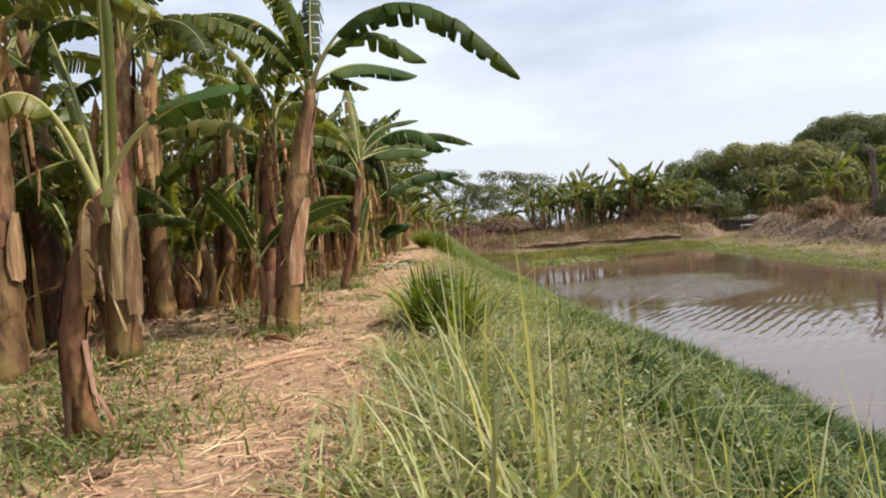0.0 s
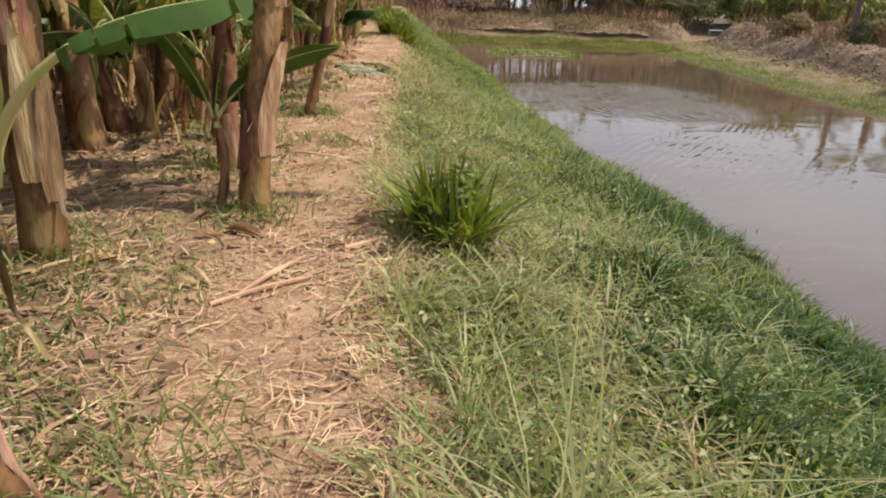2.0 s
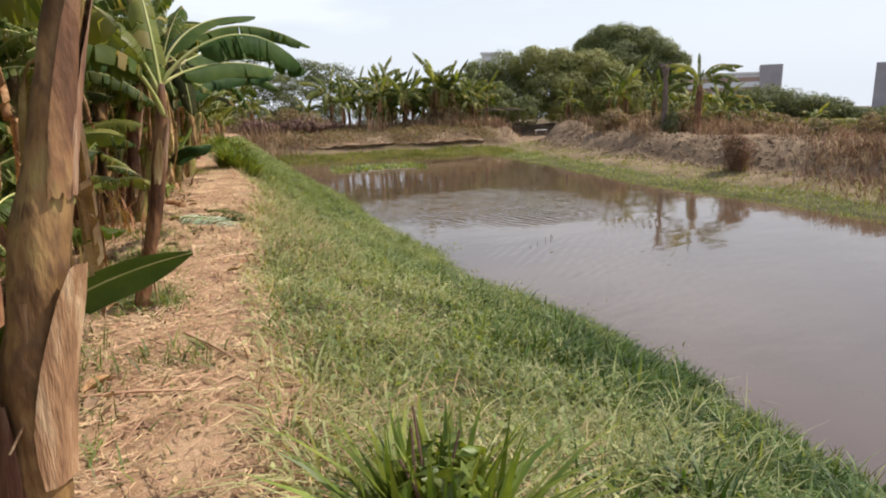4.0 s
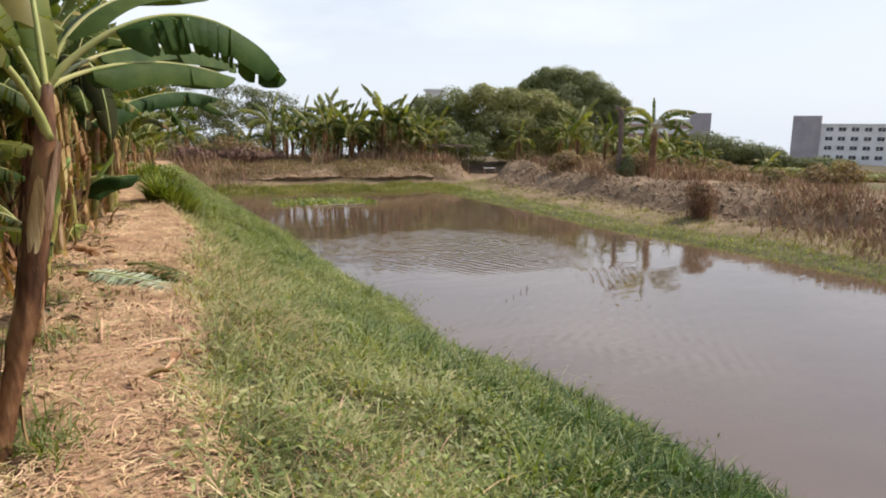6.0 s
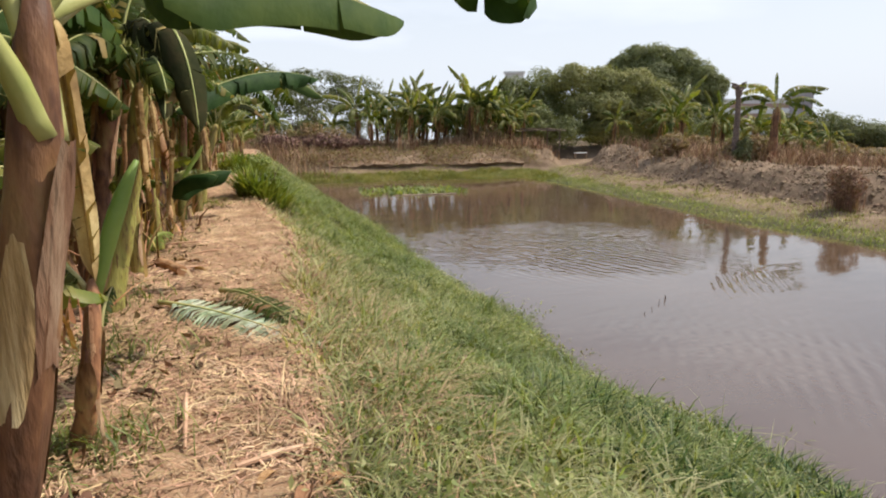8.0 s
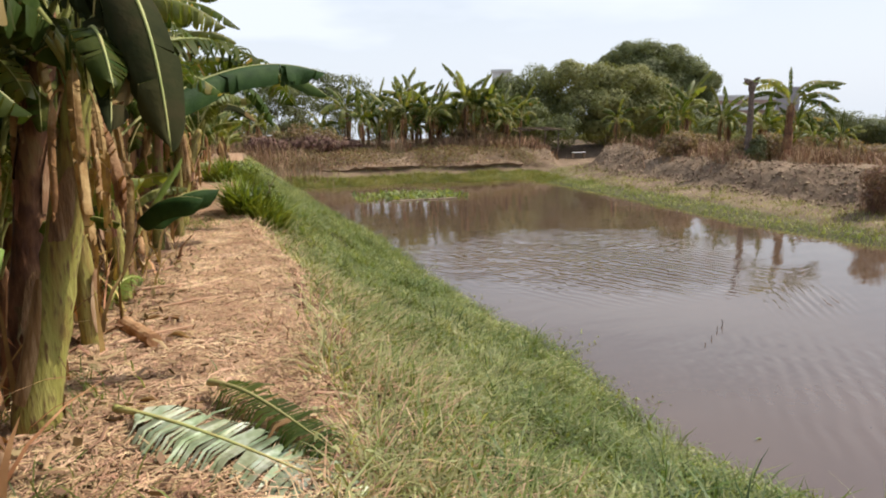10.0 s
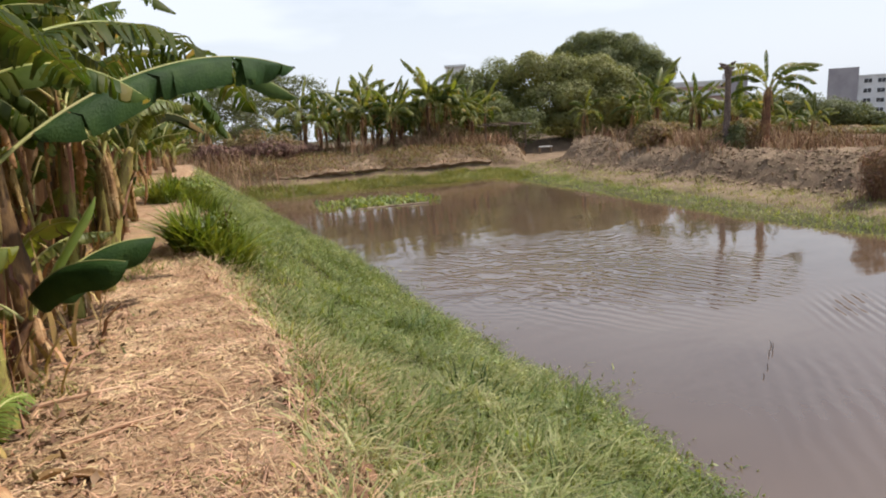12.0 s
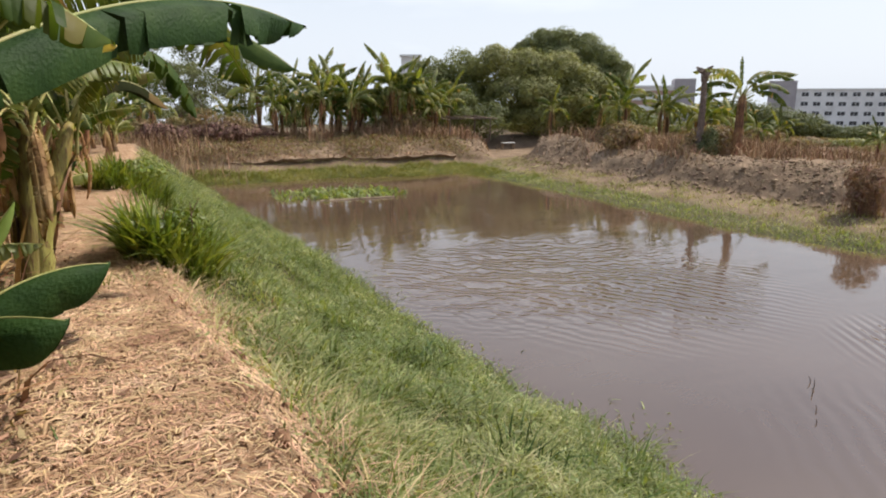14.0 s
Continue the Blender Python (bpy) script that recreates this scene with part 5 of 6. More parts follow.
ground_leaves("creeping_weeds", "creeping broad-leaved weeds spreading to the water", M_grass, 46000, -1.5, 4, 8, 24, patchy(0.3, 1.1, 93), (0.012, 0.035), (0.03, 0.2), 94)
ground_leaves("creeping_weeds", "small green weeds among the bank grass", M_grass, 24000, -0.4, 4.4, -0.5, 9, patchy(0.06, 0.6, 95), (0.012, 0.03), (0.08, 0.28), 96)
ground_leaves("withered_weeds", "withered pale weeds at the path's edge", M_grass_pale, 26000, -2, 2.5, -0.5, 20, patchy(-0.02, 0.5, 97), (0.012, 0.03), (0.03, 0.16), 98)
rs6 = np.random.default_rng(151)
wy = rs6.uniform(7.5, 26, 2600)
wx = near_shore(wy) + rs6.exponential(0.22, 2600) * np.clip(0.5 + vnoise(wy * 1.1, 4.0, 152, 3), 0.1, 1.2) - 0.1
wv, wf = blades(wx, wy, np.full(2600, WATER - 0.01), rs6.uniform(0.02, 0.1, 2600), rs6.uniform(0.012, 0.03, 2600), np.abs(rs6.normal(1.2, 0.4, 2600)), rs6)
solo("creeping_weeds", mesh_of("creeping_weeds", wv, wf, [M_grass]), "sparse creeping weeds spreading into the shallow water", "weeds", kind="stuff")
tufts("withered_weeds", "withered reddish brown weeds on the upper bank", M_frond, 130, -0.35, 0.4, 8.6, 10.2,
      lambda x, y: np.exp(-(((x - 0.02) / 0.28) ** 2 + ((y - 9.5) / 0.65) ** 2)), (0.1, 0.28), (0.008, 0.02), 0.9, 12, 0.06, 153)
tufts("grass", "long pale bent grass stalks over the bank", M_grass_pale, 420, -0.4, 4.2, 0.5, 15, lambda x, y: on_bank(0.08, 0.9)(x, y) * 0.6, (0.3, 0.55), (0.007, 0.013), 1.15, 4, 0.03, 154)


ground_leaves("creeping_weeds", "yellow green creeping weeds at the water's edge", M_grass_pale, 30000, -0.5, 4.2, 9, 26, patchy(0.6, 1.16, 155), (0.012, 0.032), (0.02, 0.16), 156)
tufts("grass", "dark green clumps among the pale bank grass", M_grass_dark, 900, -1.0, 4.2, 9, 28,
      lambda x, y: on_bank(0.15, 1.0)(x, y) * np.clip(vnoise(x * 0.9, y * 0.9, 157) * 3.2 - 0.5, 0, 1), (0.14, 0.4), (0.012, 0.028), 0.85, 13, 0.08, 158)
tufts("withered_weeds", "brown withered weeds between path and bank", M_frond, 420, -1.6, 1.6, 9.5, 20,
      lambda x, y: on_bank(-0.06, 0.3)(x, y) * np.clip(vnoise(x * 1.3, y * 1.3, 159) * 2.4 - 0.2, 0, 1), (0.06, 0.22), (0.006, 0.014), 1.2, 14, 0.08, 160)
tufts("grass", "dull olive grass over the foot of the far bank", M_backgrass, 5200, 11, 20, 10, 40,
      lambda x, y: ((far_distance(x, y) > 1.2) & (far_distance(x, y) < 3.6)) * np.clip(vnoise(x * 0.7, y * 0.7, 161) * 1.8 + 0.6, 0.1, 1), (0.08, 0.26), (0.014, 0.028), 0.9, 9, 0.09, 162)


def scrub(lo, hi, right):
    return lambda x, y: ((far_distance(x, y) > lo) & (far_distance(x, y) < hi) & (sunk_track(x, y) < 0.4)) * np.where(x > 13.5, right, 1.0) * np.clip(vnoise(x * 0.8, y * 0.8, 117) * 1.2 + 0.65, 0.12, 1)


ground_leaves("scrub", "low tangled brown scrub over the back bank", M_thicket, 32000, -6, 14, 40.4, 47, scrub(2.6, 9, 0.5), (0.025, 0.075), (0.0, 0.28), 118)
ground_leaves("scrub", "withered rusty scrub over the back bank", M_rust, 20000, -6, 15.5, 40.4, 47, scrub(2.7, 9, 0.6), (0.025, 0.08), (0.0, 0.3), 163)
ground_leaves("scrub", "low green weeds over the back bank", M_bushtree, 15000, -6, 14, 40.2, 47, scrub(2.4, 9, 0.3), (0.025, 0.07), (0.0, 0.3), 119)
ground_leaves("dry_turf", "crumbled dry turf over the dug mound", M_turf, 90000, -4, 23, 14, 46, scrub(2.8, 9, 1.0), (0.025, 0.08), (-0.01, 0.07), 120)
ground_leaves("leaf_fragments", "crumbled brown leaf fragments on the path", M_reed, 20000, -3, 0, -1.2, 18, on_path, (0.01, 0.035), (0.004, 0.02), 99)
grass_patch("grass", "dry bleached grass along the path's edge", M_straw, 16000, -2.2, 1.2, -1, 24, on_bank(-0.02, 0.16), (0.06, 0.24), (0.004, 0.01), 1.1, 100)
ground_leaves("leaf_litter", "curled brown leaf litter under the banana plants", M_litter, 15000, -5, -0.8, -1.2, 17,
              lambda x, y: step(0.45, 1.2, path_edge(y) - x + 0.5 * vnoise(x * 1.6, y * 1.6, 63)) * np.clip(vnoise(x * 1.2, y * 1.2, 64) * 1.6 + 0.6, 0.1, 1), (0.015, 0.055), (0.01, 0.05), 103)
tufts("weeds", "green weeds spreading under the banana plants", M_grass_dark, 1500, -4.5, -1.0, -1, 17,
      lambda x, y: step(0.5, 1.2, path_edge(y) - x) * np.clip(vnoise(x * 0.9, y * 0.9, 66) * 2.2 + 0.25, 0, 1), (0.03, 0.14), (0.008, 0.018), 1.1, 14, 0.05, 104)
tufts("grass", "sunlit pale blades among the lush grass", M_grass_pale, 900, 0.3, 4.8, -1, 10, lambda x, y: lush(x, y) * (1 - step(0.5, 0.7, across(x, y))), (0.2, 0.42), (0.01, 0.02), 0.9, 6, 0.04, 105)
tufts("grass", "faded grass tufts along the later path", M_grass_pale, 2600, -1.6, 2.6, 8, 24, lambda x, y: on_bank(0.02, 0.6)(x, y) * np.clip(vnoise(x * 1.2, y * 1.2, 68) * 1.8 + 0.5, 0, 1),
      (0.1, 0.28), (0.009, 0.02), 1.1, 9, 0.05, 106)
tufts("grass", "dead straw tufts along the later path", M_straw, 1500, -1.8, 1.2, 8, 22, lambda x, y: on_bank(-0.07, 0.2)(x, y) * np.clip(vnoise(x * 1.1, y * 1.1, 69) * 2.0 + 0.5, 0, 1),
      (0.1, 0.32), (0.005, 0.011), 1.3, 12, 0.06, 107)
tufts("grass", "sparse green grass creeping on to the path", M_grass, 900, -2.4, 0.4, 0.5, 22, lambda x, y: on_bank(-0.16, 0.06)(x, y) * np.clip(vnoise(x * 1.4, y * 1.4, 70) * 2.2 + 0.1, 0, 1),
      (0.05, 0.18), (0.006, 0.013), 1.2, 9, 0.05, 108)


# ---------------------------------------------------------------- shrubs and trees
def crown_mesh(name, lobes, n, size, mat, seed, flat=0.0):
    """Many small leaf clusters over the lobes of a crown; each cluster is a bent pair of facets."""
    rs = np.random.default_rng(seed)
    lob = np.array(lobes, float)
    extra = []
    for l in lob:   # smaller bulges over each lobe give the crown an uneven outline
        for _ in range(9):
            q = rs.normal(size=3)
            q /= np.linalg.norm(q)
            q[2] = abs(q[2]) * 0.9 - 0.15
            f = rs.uniform(0.28, 0.46)
            extra.append([*(l[:3] + q * l[3:6] * 0.82), *(l[3:6] * f)])
    lob = np.concatenate([lob, np.array(extra)])
    wgt = (lob[:, 3] * lob[:, 4] * lob[:, 5]) ** 0.67
    k = rs.choice(len(lob), n, p=wgt / wgt.sum())
    d = rs.normal(size=(n, 3))
    d /= np.linalg.norm(d, axis=1)[:, None]
    rad = rs.uniform(0.62, 1.06, n) ** 0.6
    lump = 1 + 0.22 * vnoise(d[:, 0] * 3 + k * 7.1, d[:, 1] * 3 + d[:, 2] * 4, seed)
    c = lob[k, :3] + d * lob[k, 3:6] * (rad * lump)[:, None]
    nrm = d * 1.0 + rs.normal(0, 0.32, (n, 3)) + (0, 0, 0.15)
    nrm /= np.linalg.norm(nrm, axis=1)[:, None]
    t = np.cross(nrm, rs.normal(size=(n, 3)))
    t /= np.linalg.norm(t, axis=1)[:, None]
    b = np.cross(nrm, t)
    s = rs.uniform(0.5, 1.2, n)[:, None] * size
    V = np.stack([c - t * s, c + b * s * 0.45 - nrm * s * 0.15, c + t * s, c - b * s * 0.45 - nrm * s * 0.15], 1)
    F = np.array([(0, 1, 2), (0, 2, 3)])
    return mesh_of(name, V.reshape(-1, 3), (np.arange(n)[:, None, None] * 4 + F[None]).reshape(-1, 3), [mat])


def lily(at, radius, height, n, seed, label, broad=1.0):
    """A clump of broad strap leaves that rise and bend outwards."""
    rs = np.random.default_rng(seed)
    a, r = rs.uniform(0, 6.28, n), radius * 0.85 * np.sqrt(rs.uniform(0, 1, n))
    x, y = r * np.cos(a), r * np.sin(a)
    h = height * rs.uniform(0.4, 1.05, n)
    v, f = blades(x, y, land(at[0] + x, at[1] + y) - float(land(*at)) - 0.03, h, rs.uniform(0.018, 0.04, n) * broad, rs.uniform(0.1, 1.25, n) * (0.5 + 0.6 * r / radius), rs, 4, a + rs.normal(0, 0.9, n))
    e = thing("shrub", label, "shrub", "green clumps at the path's edge", (*at, float(land(*at))))
    part("foliage", mesh_of("foliage", v, f, [M_bush]), e)
    dome = [(0, 0, height * 0.36, radius * 0.8, radius * 0.8, height * 0.36), (radius * 0.3, 0.1, height * 0.45, radius * 0.5, radius * 0.5, height * 0.3)]
    part("undergrowth", crown_mesh("undergrowth", dome, n, 0.05, M_bush, seed + 1), e, "dense small leaves under the straps")
    for _ in range(5):
        st = tube([(rs.normal(0, radius * 0.3), rs.normal(0, radius * 0.3), -0.05), (rs.normal(0, radius * 0.35), rs.normal(0, radius * 0.35), height * rs.uniform(0.5, 0.9))], [0.008, 0.004], 5)
        part("stalk", mesh_of("stalk", *st, [M_purple]), e, "dark reddish stalk")


lily((0.12, 3.6), 0.25, 0.64, 300, 61, "bright yellow green strap-leaved clump beside the path", 1.35)
lily((-1.1, 17.3), 0.46, 0.74, 800, 63, "dense rounded green clump at the bend of the path", 1.6)
lily((-1.7, 23.0), 0.75, 0.66, 800, 65, "rounded green clump beyond the bend of the path", 1.4)


def limbs_mesh(lobes, foot, r0, seed):
    rs = np.random.default_rng(seed)
    cx = np.mean([l[0] for l in lobes])
    fork = np.array([foot[0] * 0.6 + cx * 0.4, foot[1], foot[2] + 0.35 * (np.mean([l[2] for l in lobes]) - foot[2])])
    bits = [tube(bezier([foot, (foot[0], foot[1], foot[2] + 0.2), fork - (0, 0, 0.2), fork], np.linspace(0, 1, 6)), np.linspace(r0, r0 * 0.7, 6), 9)]
    for l in lobes:
        end = np.array(l[:3], float)
        midp = (fork + end) / 2 + rs.normal(0, 0.25, 3)
        bits.append(tube(bezier([fork, fork * 0.6 + midp * 0.4, midp, end], np.linspace(0, 1, 6)), np.linspace(r0 * 0.5, r0 * 0.1, 6), 6))
        for _ in range(3):
            tip = end + rs.normal(0, 0.5, 3) * l[3:6]
            bits.append(tube([midp, (midp + tip) / 2 + rs.normal(0, 0.1, 3), tip], [r0 * 0.22, r0 * 0.12, r0 * 0.04], 5))
    return mesh_of("trunk", *joined(bits), [M_bark], smooth=True)


def tree(name, label, at, lobes, n, size, mat, r0, seed, group="", category="tree"):
    z = float(land(*at))
    e = thing(name, label, category, group, (*at, z))
    part("trunk", limbs_mesh(lobes, (0, 0, -0.1), r0, seed), e)
    part("crown", crown_mesh("crown", lobes, n, size, mat, seed + 1), e)
    return e


# broad dark tree behind the bushes
tree("tree", "broad rounded dark green tree rising above the bushes", (44.1, 79.4),
     [(-4.0, 2.4, 7.8, 2.2, 2.0, 2.1), (-2.4, 1.6, 9.2, 2.4, 2.2, 2.0), (-0.4, 0.6, 9.4, 2.6, 2.4, 2.0), (1.9, -0.8, 8.6, 2.6, 2.4, 2.1), (3.9, -1.8, 7.4, 2.4, 2.2, 2.1), (5.4, -2.6, 5.8, 2.0, 1.9, 2.1),
      (-1.1, 0.0, 6.6, 4.2, 3.4, 2.8), (2.6, -1.6, 5.2, 3.4, 2.8, 2.6), (-3.2, 1.6, 5.2, 2.6, 2.3, 2.6), (5.4, -2.8, 3.6, 1.8, 1.7, 2.1)], 110000, 0.15, M_tree, 0.5, 301)
# bush mass beside the shelter
tree("bush", "dense dark green bush overhanging the shelter", (17.6, 53.2),
     [(-1.2, 0.8, 3.7, 1.5, 1.4, 1.5), (0.8, 0.4, 4.2, 1.6, 1.5, 1.6), (-1.6, 0.4, 2.2, 1.5, 1.4, 1.7), (1.4, -0.2, 2.4, 2.0, 1.7, 1.9), (0.0, 0.0, 1.2, 2.2, 1.7, 1.4)], 30000, 0.11, M_tree, 0.18, 303, "bushes on the far bank", "bush")
tree("bush", "low dark bush shading the shelter", (15.6, 49.4),
     [(-0.9, 0, 1.0, 1.2, 1.1, 1.2), (0.9, 0, 1.2, 1.5, 1.2, 1.3), (2.8, -0.3, 1.0, 1.6, 1.3, 1.2), (0.5, 0.2, 2.2, 1.4, 1.2, 1.0)], 14000, 0.1, M_tree, 0.1, 307, "bushes on the far bank", "bush")
tree("bush", "tall dense olive green bush on the far bank", (22.6, 50.6),
     [(-2.4, 0.8, 4.4, 1.9, 1.8, 1.5), (-0.6, 0.2, 4.1, 1.9, 1.8, 1.6), (1.4, -0.6, 4.0, 2.0, 1.9, 1.6), (3.2, -1.4, 3.1, 1.7, 1.6, 1.6), (-0.2, -1.4, 2.6, 1.9, 1.5, 1.4), (2.2, -1.9, 2.2, 1.8, 1.5, 1.4),
      (4.4, -1.9, 1.7, 1.3, 1.2, 1.4), (-2.2, -0.6, 2.4, 1.7, 1.5, 1.5), (0.6, -0.6, 1.2, 3.2, 2.0, 1.3)],
     62000, 0.11, M_bushtree, 0.2, 305, "bushes on the far bank", "bush")
# feathery trees at the left end
for k, (x, y, s) in enumerate(((1.6, 56, 0.85), (4.4, 55, 0.75), (-3.0, 54, 0.9), (0.0, 52, 0.6))):
    tree("tree", "thin feathery tree with small grey green leaves", (x, y),
         [(-1.6 * s, 0, 4.6 * s, 1.5, 1.4, 0.7), (0.5 * s, 0.2, 5.6 * s, 1.7, 1.5, 0.8), (1.9 * s, -0.2, 4.4 * s, 1.4, 1.3, 0.7), (0, 0, 3.2 * s, 2.0, 1.5, 0.8), (-1.2 * s, 0.3, 6.0 * s, 1.0, 1.0, 0.6)],
         4200, 0.1, M_belt, 0.08, 311 + 2 * k, "feathery trees")
# hedge line in front of the buildings
r4 = np.random.default_rng(31)
for k in range(30):
    q = k / 29
    x, y = 25 + 24 * q + r4.normal(0, 0.8), 53 - 41 * q + r4.normal(0, 1.0)
    h = r4.uniform(0.7, 1.2) * (1.0 if q < 0.3 else 0.45)
    tree("bush", "dull brown green bush in the field hedge", (x, y), [(0, 0, h * 0.55, 1.5, 1.4, h * 0.5), (1.1, -0.8, h * 0.45, 1.3, 1.2, h * 0.42), (-1.0, 0.8, h * 0.4, 1.3, 1.2, h * 0.4)],
         1700, 0.14, M_thicket if k % 3 else M_bushtree, 0.08, 341 + 2 * k, "field hedge", "bush")
for k in range(13):
    a = radians(43.5 + 0.85 * k)
    x, y = -1 + 58 * math.sin(a) + r4.normal(0, 1), 8 + 58 * math.cos(a) + r4.normal(0, 1)
    h = (1.7 if k < 4 else 0.9 if k < 7 else -0.5) + r4.uniform(-0.4, 0.4) - float(land(x, y))
    tree("tree", "small dark tree in the belt before the buildings", (x, y), [(0, 0, h * 0.55, 1.6, 1.4, h * 0.45), (1.1, -0.8, h * 0.45, 1.4, 1.2, h * 0.42), (-1.0, 0.8, h * 0.42, 1.4, 1.2, h * 0.4)],
         3600, 0.11, M_belt, 0.09, 761 + 2 * k, "field hedge", "tree")
WOODS = "trees closing the view behind the plantation"
for k in range(34):
    x, y = -46 + 2.6 * k + r4.normal(0, 0.8), 62 + r4.uniform(-5, 6) - 0.12 * k
    h = r4.uniform(1.9, 3.4) * (1.0 if x < 28 else 0.8)
    if -2 < x < 24:   # a wider gap behind the far bank, with the trees further off
        x, y, h = x * 1.55, y * 1.55, r4.uniform(3.0, 4.2)
    tree("tree", "bushy tree in the belt behind the pond", (x, y), [(0, 0, h * 0.5, 1.9, 1.6, h * 0.45), (1.3, -0.4, h * 0.4, 1.7, 1.5, h * 0.4), (-1.3, 0.4, h * 0.42, 1.7, 1.5, h * 0.4), (0.3, 0, h * 0.8, 1.2, 1.1, h * 0.3), (0, -0.3, h * 0.14, 2.3, 1.5, h * 0.22)],
         4600, 0.14, M_belt if k % 3 else M_tree, 0.1, 801 + 2 * k, WOODS)
# tree at the edge of the far field, with branches over the pond's corner
tree("tree", "tree with thin drooping leafy branches", (29.0, 16.0),
     [(-1.2, 0.8, 6.6, 1.4, 1.2, 1.2), (0.6, -0.2, 7.6, 1.8, 1.6, 1.5), (-0.4, 0.6, 5.0, 1.3, 1.2, 1.0), (2.0, -1.0, 6.0, 1.8, 1.6, 1.6)], 5000, 0.2, M_tree, 0.16, 401)


def shrub(at, lobes, n, size, mat, seed, label, group):
    e = thing("shrub", label, "shrub", group, (*at, float(land(*at))))
    part("foliage", crown_mesh("foliage", lobes, n, size, mat, seed), e)
    rs = np.random.default_rng(seed)
    for _ in range(3):
        st = tube([(rs.normal(0, 0.12), rs.normal(0, 0.12), -0.05), (rs.normal(0, 0.3), rs.normal(0, 0.3), lobes[0][2] * 1.2)], [0.02, 0.008], 5)
        part("stalk", mesh_of("stalk", *st, [M_bark]), e)


DRY = "dry shrubs on the far bank"
shrub((16.0, 22.1), [(0, 0, 0.4, 0.42, 0.42, 0.45), (0.05, 0, 0.8, 0.5, 0.5, 0.45), (-0.1, 0.1, 1.0, 0.42, 0.42, 0.35)], 3000, 0.045, M_rust, 421, "reddish brown upright dry shrub on the mound", DRY)
rs9 = np.random.default_rng(427)
tw = blades(rs9.normal(0, 0.2, 300), rs9.normal(0, 0.2, 300), np.full(300, -0.05), rs9.uniform(0.5, 1.5, 300), rs9.uniform(0.01, 0.02, 300), np.abs(rs9.normal(0.3, 0.15, 300)), rs9)
part("brushwood", mesh_of("brushwood", *tw, [M_rust]), bpy.data.objects["shrub.003"], "upright dark twigs")
shrub((18.75, 30.5), [(0, 0, 0.4, 0.42, 0.4, 0.45), (0.05, 0, 0.8, 0.34, 0.34, 0.4)], 2400, 0.05, M_belt, 424, "dark creeper wrapped round the foot of the dead palm", DRY)
for k, (x, y, s) in enumerate(((1.6, 43.5, 1.0), (0.4, 44.2, 0.9), (3.0, 44.5, 0.8), (-1.2, 43.5, 1.0))):
    shrub((x, y), [(0, 0, 0.55 * s, 0.9 * s, 0.7 * s, 0.5 * s), (0.7 * s, 0.1, 0.45 * s, 0.7 * s, 0.6 * s, 0.4 * s)], 1800, 0.1, M_purple, 425 + k, "low purple brown dry shrub", DRY)


THICKET = "thicket along the far bank"
r5 = np.random.default_rng(37)
spots = [(q, 44.6 + r5.uniform(-0.6, 1.4), r5.uniform(0.7, 1.3) * (1.0 if q < 4 else 0.75)) for q in np.arange(-10, 14, 1.35) if not 3.4 < q < 9.4]
spots += [(17.2 + r5.uniform(0, 5), 31 + r5.uniform(0, 9), r5.uniform(0.5, 0.85)) for _ in range(7)]
spots += [(23 + r5.uniform(0, 8), 22 + r5.uniform(0, 12), r5.uniform(0.5, 0.9)) for _ in range(10)]
for k, (x, y, s) in enumerate(spots):
    shrub((x, y), [(0, 0, 0.8 * s, 0.8 * s, 0.7 * s, 0.75 * s), (0.6 * s, 0.2, 0.55 * s, 0.7 * s, 0.6 * s, 0.5 * s), (-0.6 * s, -0.1, 0.5 * s, 0.6 * s, 0.6 * s, 0.5 * s)], 1500, 0.09, M_thicket, 601 + k,
          "tangled brown green shrub of the thicket", THICKET)


def reeds(at, sx, sy, n, h, seed, label):
    rs = np.random.default_rng(seed)
    x, y = rs.normal(0, sx, n), rs.normal(0, sy, n)
    v, f = blades(x, y, land(at[0] + x, at[1] + y) - float(land(*at)) - 0.03, rs.uniform(0.25, 0.85, n) * h, rs.uniform(0.02, 0.05, n), np.abs(rs.normal(0.45, 0.35, n)), rs)
    solo("reeds", mesh_of("reeds", v, f, [M_reed]), label, "reeds", kind="stuff", at=(*at, float(land(*at))))


for k, (x, y, sx, sy, n, h) in enumerate(((9.6, 45.8, 1.4, 0.6, 1100, 0.8), (12.0, 46.0, 1.8, 0.6, 1600, 1.3), (4.5, 46.5, 1.5, 0.6, 600, 0.6), (19.8, 34.4, 1.5, 1.2, 1700, 1.15), (-3.0, 41, 2.2, 1.5, 2600, 1.7),
                                         (-0.5, 46, 2.0, 1.0, 1800, 1.6), (21.5, 31.5, 1.4, 1.0, 1800, 1.3), (23.5, 24.0, 1.2, 1.0, 1200, 0.8), (17.6, 17.0, 0.9, 1.6, 1700, 0.6), (17.0, 13.5, 0.9, 1.4, 1500, 0.7), (18.5, 19.5, 0.7, 0.9, 900, 0.7), (17.4, 30.6, 0.5, 0.5, 300, 0.6), (20.5, 38.5, 1.3, 1.0, 1600, 1.3), (22.0, 34.5, 1.6, 1.2, 2000, 1.3), (24.5, 31.0, 1.5, 1.2, 1600, 0.9), (26, 28, 1.6, 1.4, 1400, 0.8))):
    reeds((x, y), sx, sy, n, h, 451 + k, "tall dry brown reeds and dead stalks on the bank")


